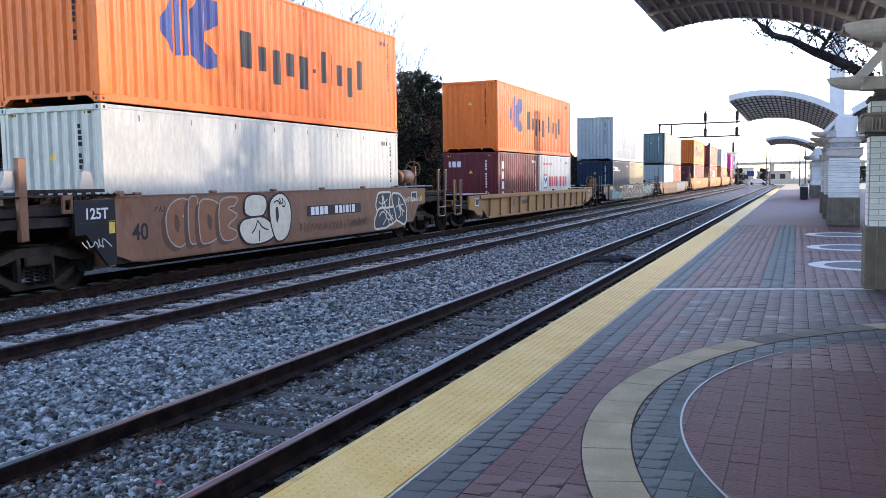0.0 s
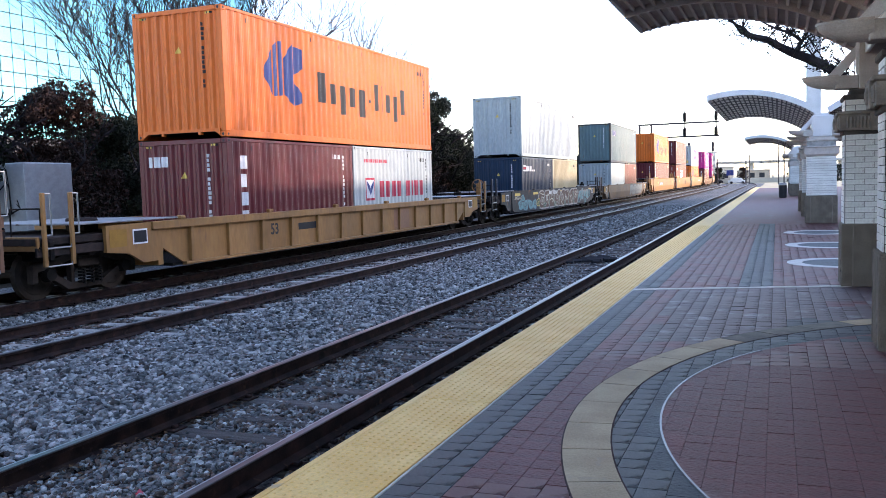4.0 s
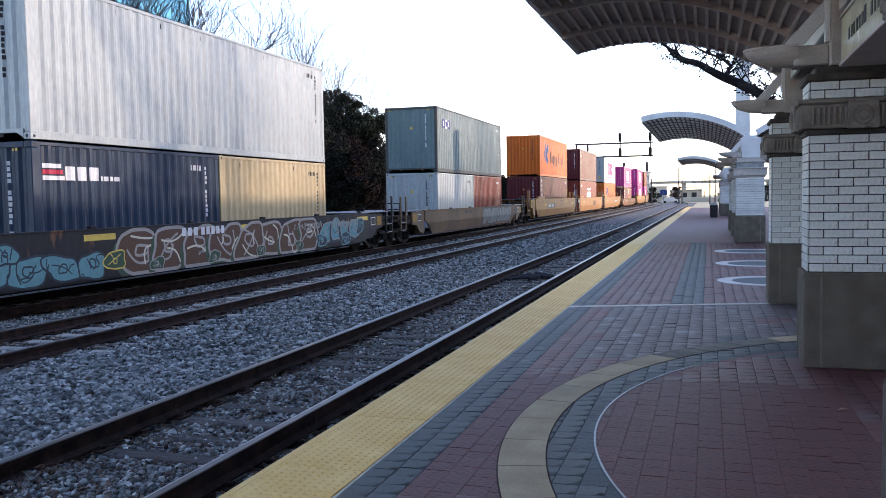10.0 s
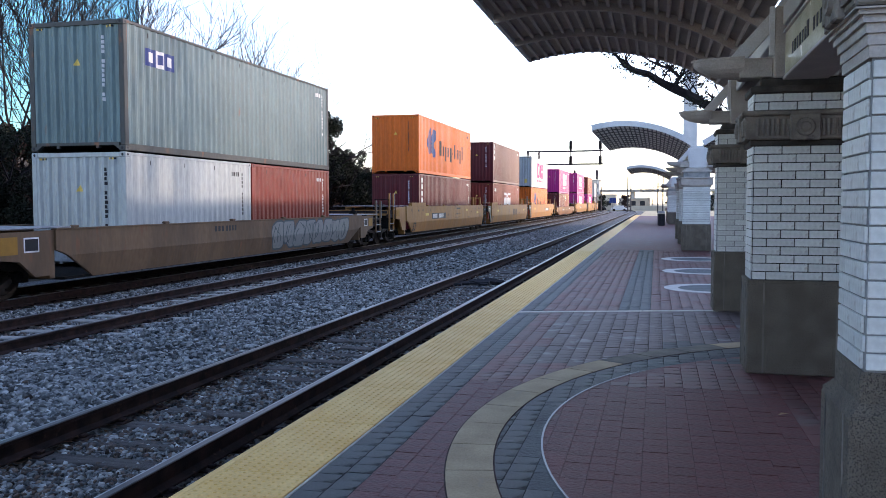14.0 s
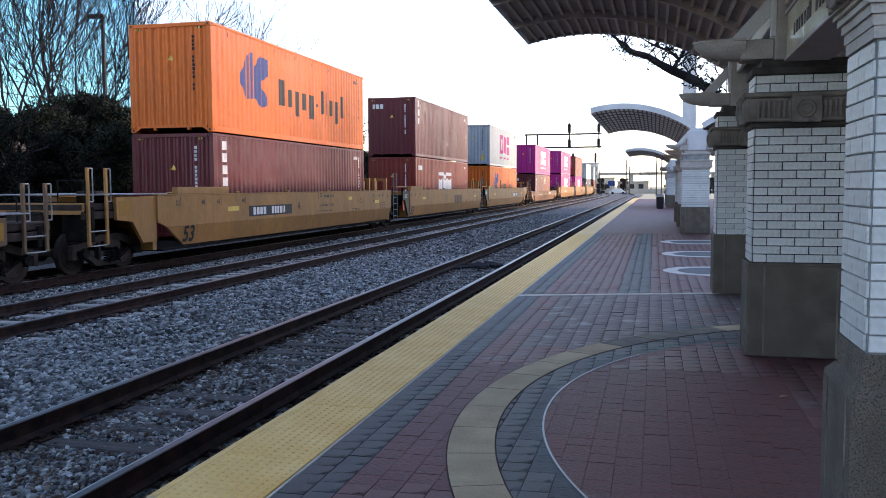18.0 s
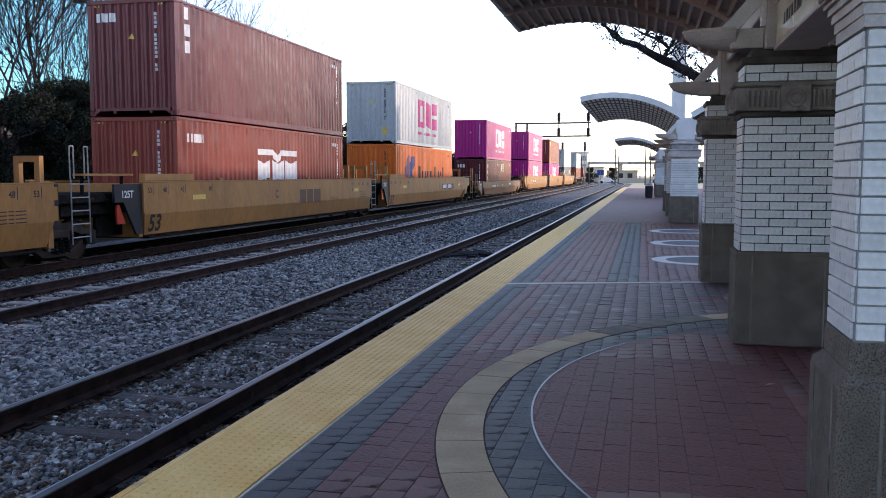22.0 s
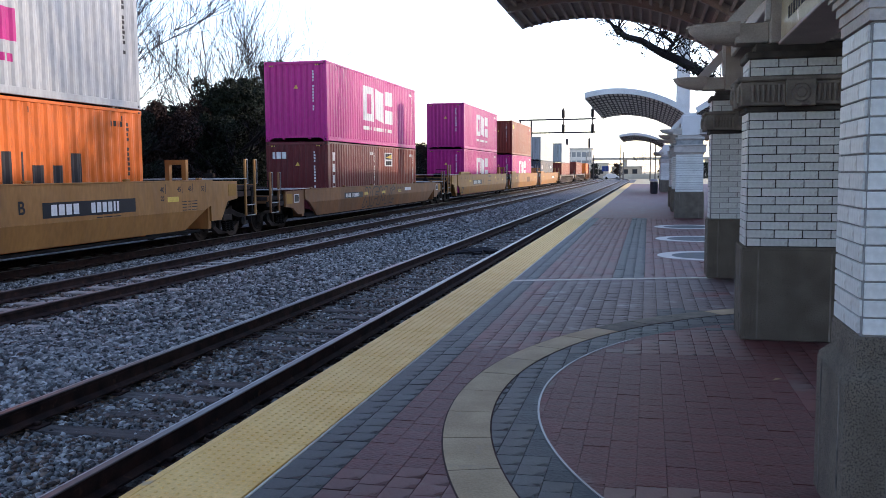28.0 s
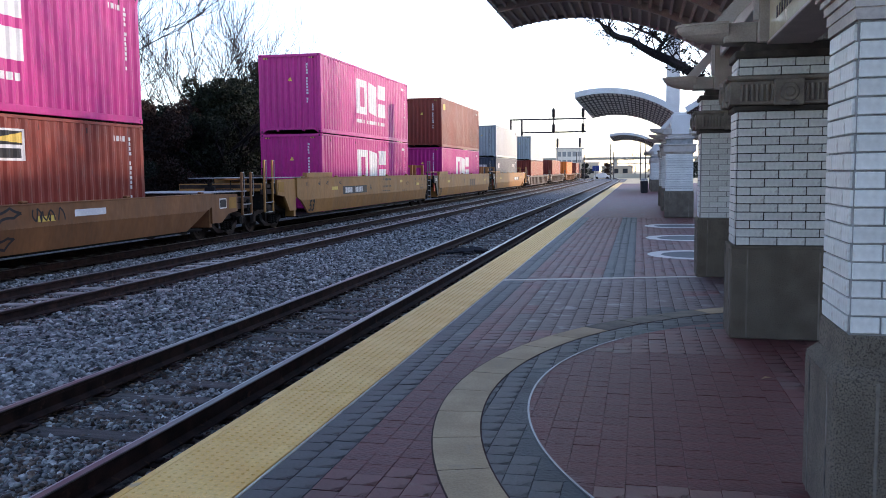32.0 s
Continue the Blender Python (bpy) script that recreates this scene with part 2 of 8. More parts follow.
M = dict(
    ballast=surf("ballast", (0.022, 0.022, 0.024), (0.33, 0.34, 0.335), scale=24, fine=90, bump=0.9, rough=0.9, gloss=0.15),
    stone=surf("ballast_stone", (0.055, 0.066, 0.070), (0.36, 0.38, 0.372), scale=9, fine=60, bump=0.35, rough=0.75, island=0.85, gloss=0.25),
    rusted=surf("rust_stained_stone", (0.06, 0.045, 0.038), (0.20, 0.165, 0.14), scale=9, fine=60, bump=0.35, rough=0.9, island=0.6, gloss=0.1),
    rail=surf("rail_side", (0.016, 0.010, 0.010), (0.046, 0.026, 0.022), scale=6, rough=0.85, spot=(0.06, 0.033, 0.024), gloss=0.12),
    railhead=surf("rail_head", (0.055, 0.047, 0.047), (0.13, 0.12, 0.12), scale=3, rough=0.34, metal=0.9, bump=0.02),
    wood=surf("weathered_timber", (0.05, 0.046, 0.045), (0.13, 0.12, 0.115), scale=3, fine=40, bump=0.6, rough=0.9, rand=0.25, stretch=(1, 8, 8)),
    tie_dark=surf("dark_concrete_sleeper", (0.045, 0.040, 0.036), (0.11, 0.10, 0.09), scale=5, bump=0.3, rough=0.85, rand=0.15),
    verge_dark=surf("shade_dark_soil", (0.018, 0.015, 0.010), (0.06, 0.048, 0.032), scale=2, fine=20, bump=0.6, rough=0.95, gloss=0.1),
    tie=surf("concrete_sleeper", (0.25, 0.255, 0.24), (0.40, 0.40, 0.375), scale=5, bump=0.3, rough=0.85, rand=0.15, spot=(0.2, 0.18, 0.16)),
    tactile=surf("yellow_tactile", (0.86, 0.50, 0.105), (0.98, 0.655, 0.215), scale=2.2, rough=0.6, bump=0.1, spot=(0.42, 0.30, 0.14), spot_scale=5, spot_at=0.66),
    leaf_dry=surf("dry_leaf", (0.05, 0.028, 0.014), (0.16, 0.09, 0.045), scale=3, rough=0.85, bump=0, island=0.5, gloss=0.1),
    # walkway steel: the sky's reflection is put into its pale grey
    grating=surf("sky_pale_grating", (0.17, 0.17, 0.18), (0.33, 0.33, 0.34), scale=5, rough=0.5, bump=0.2, spot=(0.08, 0.05, 0.04), spot_at=0.62),
    edge=surf("pale_edge", (0.55, 0.52, 0.46), (0.68, 0.65, 0.58), scale=6, rough=0.75, bump=0.25),
    red=surf("red_paver", (0.098, 0.027, 0.026), (0.172, 0.054, 0.052), scale=2.3, fine=38, bump=0.45, rough=0.6, island=0.075, gloss=0.36, spot=(0.125, 0.078, 0.076), spot_scale=2.1, spot_at=0.60),
    red1=surf("red_paver_single", (0.098, 0.027, 0.026), (0.172, 0.054, 0.052), scale=6, fine=38, bump=0.45, rough=0.6, rand=0.075, gloss=0.36, spot=(0.125, 0.078, 0.076), spot_scale=9, spot_at=0.62),
    blue=surf("blue_grey_paver", (0.038, 0.049, 0.053), (0.083, 0.100, 0.106), scale=2.3, fine=38, bump=0.45, rough=0.64, island=0.10, gloss=0.38, spot=(0.115, 0.125, 0.12), spot_scale=5, spot_at=0.64),
    charcoal=surf("charcoal_paver", (0.016, 0.019, 0.022), (0.055, 0.064, 0.068), scale=2.2, fine=45, bump=0.3, rough=0.6, island=0.18, gloss=0.25),
    worn=surf("worn_paver", (0.092, 0.056, 0.056), (0.150, 0.108, 0.106), scale=2.3, fine=38, bump=0.45, rough=0.64, gloss=0.36, island=0.09, spot=(0.165, 0.152, 0.15), spot_scale=3, spot_at=0.58),
    joint=surf("dark_joint", (0.045, 0.028, 0.028), (0.085, 0.055, 0.055), scale=8, rough=0.95, gloss=0.1),
    tan=surf("tan_cast_stone", (0.37, 0.275, 0.155), (0.49, 0.385, 0.23), scale=3, fine=70, bump=0.25, rough=0.75, rand=0.1, spot=(0.27, 0.22, 0.15), spot_scale=5),
    dark_slab=surf("dark_cast_stone", (0.075, 0.070, 0.056), (0.19, 0.17, 0.13), scale=4, fine=70, bump=0.25, rough=0.8, rand=0.1),
    pale=surf("pale_ring", (0.5, 0.48, 0.44), (0.62, 0.6, 0.56), scale=4, rough=0.7),
    hatch=surf("brown_walk_plate", (0.016, 0.011, 0.010), (0.045, 0.029, 0.025), scale=4, rough=0.8, bump=0.2, gloss=0.2),
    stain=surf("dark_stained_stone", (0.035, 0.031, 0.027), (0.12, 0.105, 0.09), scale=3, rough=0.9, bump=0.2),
    steel=plain("steel_strip", (0.45, 0.46, 0.48), 0.42, 0.9),
    lattice=surf("dark_brown_lattice", (0.075, 0.06, 0.055), (0.12, 0.10, 0.09), scale=3, rough=0.7, bump=0.05),
    panelling=surf("tan_roof_panel", (0.66, 0.60, 0.52), (0.78, 0.72, 0.64), scale=2, rough=0.7, bump=0.05),
    brick=surf("white_glazed_brick", (0.67, 0.70, 0.665), (0.83, 0.85, 0.815), scale=2.5, fine=30, bump=0.12, rough=0.5, gloss=0.35, rand=0.09, spot=(0.42, 0.40, 0.37), spot_scale=7, spot_at=0.7),
    mortar=surf("grey_mortar", (0.05, 0.048, 0.046), (0.11, 0.105, 0.10), scale=9, rough=0.95, bump=0.4, gloss=0.1),
    pale_mortar=surf("pale_mortar", (0.26, 0.27, 0.265), (0.40, 0.41, 0.40), scale=9, rough=0.95, bump=0.4, gloss=0.1),
    granite=surf("exposed_aggregate", (0.14, 0.118, 0.088), (0.235, 0.20, 0.152), scale=4, fine=110, bump=1.0, rough=0.9, spot=(0.058, 0.049, 0.039), spot_scale=120, spot_at=0.52),
    frieze=surf("brown_cast_stone", (0.16, 0.14, 0.115), (0.30, 0.265, 0.22), scale=5, bump=0.25, rough=0.8, spot=(0.05, 0.045, 0.04), spot_scale=4, spot_at=0.6),
    cast=surf("buff_cast_stone", (0.46, 0.42, 0.38), (0.60, 0.56, 0.51), scale=4, bump=0.2, rough=0.75),
    white=surf("white_steel_paint", (0.68, 0.69, 0.69), (0.8, 0.81, 0.81), scale=2, rough=0.45, bump=0.03),
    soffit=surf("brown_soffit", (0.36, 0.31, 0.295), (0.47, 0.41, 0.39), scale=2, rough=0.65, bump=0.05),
    rib=surf("brown_steel", (0.50, 0.45, 0.43), (0.64, 0.58, 0.55), scale=3, rough=0.55, bump=0.05),
    dirt=surf("dry_grass_ground", (0.48, 0.38, 0.22), (0.66, 0.55, 0.34), scale=0.25, fine=6, bump=0.5, rough=0.95, spot=(0.22, 0.20, 0.10), spot_scale=0.15, spot_at=0.66),
    leaf=surf("evergreen_leaf", (0.008, 0.012, 0.008), (0.030, 0.036, 0.020), scale=0.8, rough=0.7, bump=0, island=0.6, gloss=0.12),
    leaf2=surf("bronze_leaf", (0.022, 0.013, 0.011), (0.055, 0.030, 0.022), scale=0.8, rough=0.7, bump=0, island=0.6, gloss=0.12),
    bark=surf("grey_bark", (0.014, 0.012, 0.014), (0.04, 0.034, 0.034), scale=5, bump=0.6, rough=0.95, stretch=(1, 1, 0.2), gloss=0.1),
    concrete=surf("grey_concrete", (0.38, 0.36, 0.33), (0.52, 0.50, 0.46), scale=0.6, bump=0.2, rough=0.85, spot=(0.28, 0.26, 0.24), spot_scale=0.8),
    dark=surf("dark_metal", (0.016, 0.016, 0.02), (0.03, 0.03, 0.035), scale=7, rough=0.6, bump=0.05, gloss=0.25),
    grey=plain("grey_metal", (0.25, 0.26, 0.27), 0.45, 0.6),
    running=surf("grimy_running_gear", (0.007, 0.0065, 0.006), (0.02, 0.017, 0.015), scale=5, rough=0.9, bump=0.3, spot=(0.05, 0.03, 0.02), gloss=0.1),
    wheel=surf("wheel_steel", (0.03, 0.022, 0.018), (0.055, 0.042, 0.034), scale=5, rough=0.8, gloss=0.15),
    red_lamp=plain("red_reflector", (0.5, 0.06, 0.03), 0.3),
    sign=surf("cream_sign_face", (0.78, 0.74, 0.52), (0.86, 0.82, 0.60), scale=3, rough=0.22, bump=0.01, gloss=0.6),
    ink=plain("dark_lettering", (0.025, 0.025, 0.03), 0.5),
    wmark=plain("white_marking", (0.80, 0.80, 0.80), 0.5),
    plate_yellow=plain("dull_yellow_plate", (0.36, 0.185, 0.03), 0.6),
    ymark=plain("yellow_marking", (0.80, 0.56, 0.12), 0.5),
    plate=plain("black_plate", (0.015, 0.018, 0.025), 0.45),
    navy=plain("navy_emblem", (0.028, 0.058, 0.22), 0.45),
    crimson=plain("crimson_marking", (0.55, 0.03, 0.07), 0.45),
    magmark=plain("magenta_marking", (0.55, 0.02, 0.22), 0.45),
    brickwall=surf("plain_pale_wall", (0.60, 0.56, 0.50), (0.72, 0.67, 0.60), scale=0.7, bump=0.2, rough=0.85),
)
glass = bpy.data.materials.new("mirror_glass")
glass.use_nodes = True
gp = glass.node_tree.nodes["Principled BSDF"]
gp.inputs["Base Color"].default_value = (0.065, 0.20, 0.265, 1)
gp.inputs["Metallic"].default_value, gp.inputs["Roughness"].default_value = 0.85, 0.06
M["glass"] = glass
# ribbed plastic sheet of the farther roofs: daylight comes through it
sheet_mat = M["panelling"]
sn, sl = sheet_mat.node_tree.nodes, sheet_mat.node_tree.links
thru = sn.new("ShaderNodeBsdfTranslucent")
thru.inputs[0].default_value = (0.75, 0.70, 0.62, 1)
both = sn.new("ShaderNodeMixShader")
both.inputs[0].default_value = 0.45
sl.new(sn["Principled BSDF"].outputs[0], both.inputs[1])
sl.new(thru.outputs[0], both.inputs[2])
sl.new(both.outputs[0], sn["Material Output"].inputs[0])


# ---- mesh helpers ----
class Geo:
    """Collects corners and faces of one part."""

    def __init__(self):
        self.v, self.f = [], []

    def add(self, v, f, m=None):
        k = len(self.v)
        self.v += [tuple(m @ Vector(p)) for p in v] if m else [tuple(p) for p in v]
        self.f += [tuple(i + k for i in q) for q in f]
        return self

    def box(self, x0, x1, y0, y1, z0, z1, c=0.0, m=None):
        if c <= 0:
            v = [(x, y, z) for x in (x0, x1) for y in (y0, y1) for z in (z0, z1)]
            return self.add(v, [(0, 1, 3, 2), (4, 6, 7, 5), (0, 4, 5, 1), (2, 3, 7, 6), (0, 2, 6, 4), (1, 5, 7, 3)], m)
        v = []
        for x, sx in ((x0, 1), (x1, -1)):
            for y, sy in ((y0, 1), (y1, -1)):
                for z, sz in ((z0, 1), (z1, -1)):
                    v += [(x, y + sy * c, z + sz * c), (x + sx * c, y, z + sz * c), (x + sx * c, y + sy * c, z)]
        i = lambda a, b, d, k: (a * 4 + b * 2 + d) * 3 + k
        f = [(i(0, 0, 0, 0), i(0, 0, 1, 0), i(0, 1, 1, 0), i(0, 1, 0, 0)), (i(1, 0, 0, 0), i(1, 1, 0, 0), i(1, 1, 1, 0), i(1, 0, 1, 0)),
             (i(0, 0, 0, 1), i(1, 0, 0, 1), i(1, 0, 1, 1), i(0, 0, 1, 1)), (i(0, 1, 0, 1), i(0, 1, 1, 1), i(1, 1, 1, 1), i(1, 1, 0, 1)),
             (i(0, 0, 0, 2), i(0, 1, 0, 2), i(1, 1, 0, 2), i(1, 0, 0, 2)), (i(0, 0, 1, 2), i(1, 0, 1, 2), i(1, 1, 1, 2), i(0, 1, 1, 2))]
        for a in (0, 1):
            for b in (0, 1):
                f.append((i(a, b, 0, 0), i(a, b, 0, 1), i(a, b, 1, 1), i(a, b, 1, 0)))
                f.append((i(a, 0, b, 0), i(a, 0, b, 2), i(a, 1, b, 2), i(a, 1, b, 0)))
                f.append((i(0, a, b, 1), i(0, a, b, 2), i(1, a, b, 2), i(1, a, b, 1)))
                for d in (0, 1):
                    f.append((i(a, b, d, 0), i(a, b, d, 1), i(a, b, d, 2)))
        return self.add(v, f, m)

    def tube(self, p0, p1, r0, r1=None, n=8, caps=True, m=None):
        r1 = r0 if r1 is None else r1
        a, b = Vector(p0), Vector(p1)
        d = (b - a).normalized()
        u = d.orthogonal().normalized()
        w = d.cross(u)
        v = [c + (u * math.cos(t) + w * math.sin(t)) * r for c, r in ((a, r0), (b, r1)) for t in (2 * math.pi * k / n for k in range(n))]
        f = [(k, (k + 1) % n, n + (k + 1) % n, n + k) for k in range(n)]
        if caps:
            f += [tuple(range(n - 1, -1, -1)), tuple(range(n, 2 * n))]
        return self.add(v, f, m)

    def pipe(self, pts, r, n=6):
        for a, b in zip(pts[:-1], pts[1:]):
            self.tube(a, b, r, n=n)
        return self

    def prism(self, pts, plane, a, b, m=None):
        """A flat outline, pushed from a to b along the axis that the plane lacks."""
        put = {"yz": lambda p, h: (h, p[0], p[1]), "xz": lambda p, h: (p[0], h, p[1]), "xy": lambda p, h: (p[0], p[1], h)}[plane]
        n = len(pts)
        v = [put(p, h) for h in (a, b) for p in pts]
        f = [tuple(range(n - 1, -1, -1)), tuple(range(n, 2 * n))] + [(k, (k + 1) % n, n + (k + 1) % n, n + k) for k in range(n)]
        return self.add(v, f, m)

    def band(self, cx, cy, r0, r1, t0, t1, z0, z1, n=8):
        """A curved slab between two radii."""
        v, f = [], []
        for k in range(n + 1):
            t = t0 + (t1 - t0) * k / n
            c, s = math.cos(t), math.sin(t)
            v += [(cx + r0 * c, cy + r0 * s, z0), (cx + r1 * c, cy + r1 * s, z0), (cx + r1 * c, cy + r1 * s, z1), (cx + r0 * c, cy + r0 * s, z1)]
        for k in range(n):
            a = 4 * k
            f += [(a + i, a + (i + 1) % 4, a + 4 + (i + 1) % 4, a + 4 + i) for i in range(4)]
        f += [(0, 3, 2, 1), (4 * n, 4 * n + 1, 4 * n + 2, 4 * n + 3)]
        return self.add(v, f)

    def mesh(self, name, mat, smooth=False):
        me = bpy.data.meshes.new(name)
        me.from_pydata(self.v, [], self.f)
        me.materials.append(mat)
        bm = bmesh.new()
        bm.from_mesh(me)
        bmesh.ops.recalc_face_normals(bm, faces=bm.faces)
        bm.to_mesh(me)
        bm.free()
        if smooth:
            me.polygons.foreach_set("use_smooth", [True] * len(me.polygons))
        return me


def part(name, g, mat, parent=None, label="", smooth=False):
    me = g.mesh(name, M[mat] if isinstance(mat, str) else mat, smooth) if isinstance(g, Geo) else g
    ob = new(name, me)
    if parent:
        ob.parent = parent
    if label:
        ob["label"] = label
    return ob


def thing(name, label, category, group="", m=None, kind=""):
    ob = tagged(new(name), label, category, group, kind)
    if m:
        ob.matrix_world = m
    return ob


def fast_mesh(name, verts, faces, mat):
    """A large mesh from arrays; faces all have the same number of corners."""
    me = bpy.data.meshes.new(name)
    k = faces.shape[1]
    me.vertices.add(len(verts))
    me.vertices.foreach_set("co", verts.astype(np.float32).ravel())
    me.loops.add(faces.size)
    me.loops.foreach_set("vertex_index", faces.astype(np.int32).ravel())
    me.polygons.add(len(faces))
    me.polygons.foreach_set("loop_start", np.arange(0, faces.size, k, dtype=np.int32))
    me.materials.append(mat)
    me.update(calc_edges=True)
    return me


# ---- ground and tracks ----
ground = tagged(part("ground", Geo().box(-900, 900, -300, 1500, -1.2, -0.62), "dirt"), "dry winter grass and bare earth beyond the tracks", "ground", kind="structure")


def ballast_height(x, y):
    z = -0.42 + 0.025 * noise.noise((x * 1.7, y * 1.7, 0)) + 0.02 * noise.noise((x * 0.4, y * 0.4, 3))
    if x < -10.2 and x > -11.4:
        z += 0.05
    if x > -3.1:
        z -= 0.06
    if -4.7 < x < -3.4:
        z += 0.075 * min(1.0, max(0.0, (5.9 - y) / 0.9)) * (0.6 + 0.4 * (-x - 3.4) / 1.3)
    if -8.2 < x < -4.85:
        z += 0.03
    if x < -14.3:
        z -= 0.15 * min(1, (-14.3 - x) / 1.5)
    return z


xs = [-17 + 0.29 * k for k in range(50)] + [EDGE_X + 0.06]
ys = [-6 + 0.3 * k for k in range(120)] + [30 + 2.0 * k for k in range(90)]
bv = np.array([(x, y, ballast_height(x, y)) for y in ys for x in xs])
w = len(xs)
bf = np.array([(j * w + i, j * w + i + 1, (j + 1) * w + i + 1, (j + 1) * w + i) for j in range(len(ys) - 1) for i in range(w - 1)])
bed = tagged(new("ballast_bed", fast_mesh("ballast_bed", bv, bf, M["ballast"])), "blue-grey crushed stone ballast under three tracks", "ballast", kind="structure")

# added strip: the shade behind the train is put into its dark colour
tagged(part("verge", Geo().box(-26, -16.6, 4, 190, -0.66, -0.585), "verge_dark"), "dark strip of soil under the hedge, shade in its colour", "ground", kind="structure")

# loose stones lie on the bed, thinner with distance
rng = np.random.default_rng(7)
ico = np.array([(x, y, z) for z in (-1, 1) for y in (-1, 1) for x in (-1, 1)]) * 0.66
icf = np.array([(0, 2, 3), (0, 3, 1), (4, 5, 7), (4, 7, 6), (0, 1, 5), (0, 5, 4), (2, 6, 7), (2, 7, 3), (0, 4, 6), (0, 6, 2), (1, 3, 7), (1, 7, 5)])
RAILS = [-3.28, -4.79, -8.307, -9.817, TRAIN_X + 0.755, TRAIN_X - 0.755]


GOLD = 1.618
rounded_v = np.array([(0, a, b * GOLD) for a in (-1, 1) for b in (-1, 1)] + [(a, b * GOLD, 0) for a in (-1, 1) for b in (-1, 1)] + [(b * GOLD, 0, a) for a in (-1, 1) for b in (-1, 1)]) * 0.56
hull = bmesh.new()
for p in rounded_v:
    hull.verts.new(p)
bmesh.ops.convex_hull(hull, input=hull.verts)
hull.verts.index_update()
rounded_f = np.array([[v.index for v in f.verts] for f in hull.faces])
hull.free()


def scatter_stones(n, y0, y1, size, body):
    """Broken stones with flat facets, on the bed and clear of the rails."""
    x = rng.uniform(-11.7, EDGE_X - 0.02, n * 2)
    y = y0 + (y1 - y0) * rng.uniform(0, 1, n * 2) ** 1.15
    ok = np.ones(n * 2, bool)
    for r in RAILS:
        ok &= np.abs(x - r) > 0.085
    tie = (np.abs(((y + 0.25) % 0.55) - 0.275) < 0.10) & (np.abs(x + 4.035) < 1.25)
    tie2 = (np.abs(((y + 0.3) % 0.61) - 0.305) < 0.12) & (np.abs(x + 9.062) < 1.3)
    ok &= ~((tie & (rng.uniform(0, 1, n * 2) < np.where(y < 5.4, 0.0, 0.3))) | (tie2 & (rng.uniform(0, 1, n * 2) < 0.8)))
    x, y = x[ok][:n], y[ok][:n]
    n = len(x)
    s = size * rng.uniform(0.42, 1.42, n) * (1 + 0.35 * (rng.uniform(0, 1, n) > 0.97)) * np.where(np.abs(x + 4.035) < 0.72, 0.72, 1.0)
    p = body[None] * rng.uniform(0.74, 1.2, (n, len(body), 1)) * np.stack([np.ones(n), rng.uniform(0.55, 1, n), rng.uniform(0.34, 0.72, n)], 1)[:, None]
    a, b = rng.uniform(0, 6.283, n), rng.normal(0, 0.6, n)
    ca, sa, cb, sb = np.cos(a)[:, None], np.sin(a)[:, None], np.cos(b)[:, None], np.sin(b)[:, None]
    px, pz = p[:, :, 0] * cb - p[:, :, 2] * sb, p[:, :, 0] * sb + p[:, :, 2] * cb
    qx, qy = px * ca - p[:, :, 1] * sa, px * sa + p[:, :, 1] * ca
    z = np.array([ballast_height(u, v) for u, v in zip(x, y)])
    v = np.stack([qx * s[:, None] + x[:, None], qy * s[:, None] + y[:, None], pz * s[:, None] + (z + s * 0.22)[:, None]], 2)
    return v


grey_stones, brown_stones = [], []
for n, y0, y1, size in ((60000, 1.5, 9.5, 0.034), (44000, 8, 24, 0.038), (20000, 23, 62, 0.05), (6000, -6, 1.5, 0.045)):
    near = y1 == 9.5
    v = scatter_stones(n, y0, y1, size, rounded_v if near else ico)
    mid = v[:, :, 0].mean(1)
    by_rail = np.min(np.abs(mid[:, None] - np.array(RAILS)[None]), axis=1) < 0.24
    in_gauge = (np.abs(mid + 9.062) < 0.75) | (np.abs(mid + 4.035) < 0.75)
    rust = rng.uniform(0, 1, len(v)) < np.where(by_rail, 0.55, np.where(in_gauge, 0.36, 0.02))
    tri = rounded_f if near else icf
    grey_stones.append((v[~rust], tri))
    brown_stones.append((v[rust], tri))
for name, lots, mat, label in (("ballast_stones", grey_stones, "stone", "loose broken grey ballast stones between the rails"), ("stained_stones", brown_stones, "rusted", "rust-stained brown ballast stones along the rails")):
    vs, fs, k = [], [], 0
    for v, tri in lots:
        fs.append((tri[None] + (np.arange(len(v)) * v.shape[1])[:, None, None]).reshape(-1, 3) + k)
        vs.append(v.reshape(-1, 3))
        k += len(vs[-1])
    tagged(new(name, fast_mesh(name, np.vstack(vs), np.vstack(fs), M[mat])), label, "ballast", kind="stuff")


def track_line(y):
    """Sideways shift of the lines: straight along the platform, then a long left-hand curve."""
    return -(max(0.0, y - 150) ** 2) / 1400


def rail_mesh(x, head):
    """One rail, following the line into the distance."""
    prof = [(-0.07, -0.165), (0.07, -0.165), (0.07, -0.15), (0.012, -0.125), (0.012, -0.045), (0.036, -0.035), (0.036, -0.006), (-0.036, -0.006), (-0.036, -0.035), (-0.012, -0.045), (-0.012, -0.125), (-0.07, -0.15)]
    if head:
        prof = [(-0.0365, -0.012), (0.0365, -0.012), (0.0365, -0.004), (0.03, 0.0), (-0.03, 0.0), (-0.0365, -0.004)]
    ys = [-12, 30, 60, 100, 150, 165, 180, 200, 220, 240, 260, 290, 320]
    n, g = len(prof), Geo()
    v = [(x + track_line(y) + a, y, RZ + b) for y in ys for a, b in prof]
    f = [(j * n + i, j * n + (i + 1) % n, (j + 1) * n + (i + 1) % n, (j + 1) * n + i) for j in range(len(ys) - 1) for i in range(n)]
    return g.add(v, f)


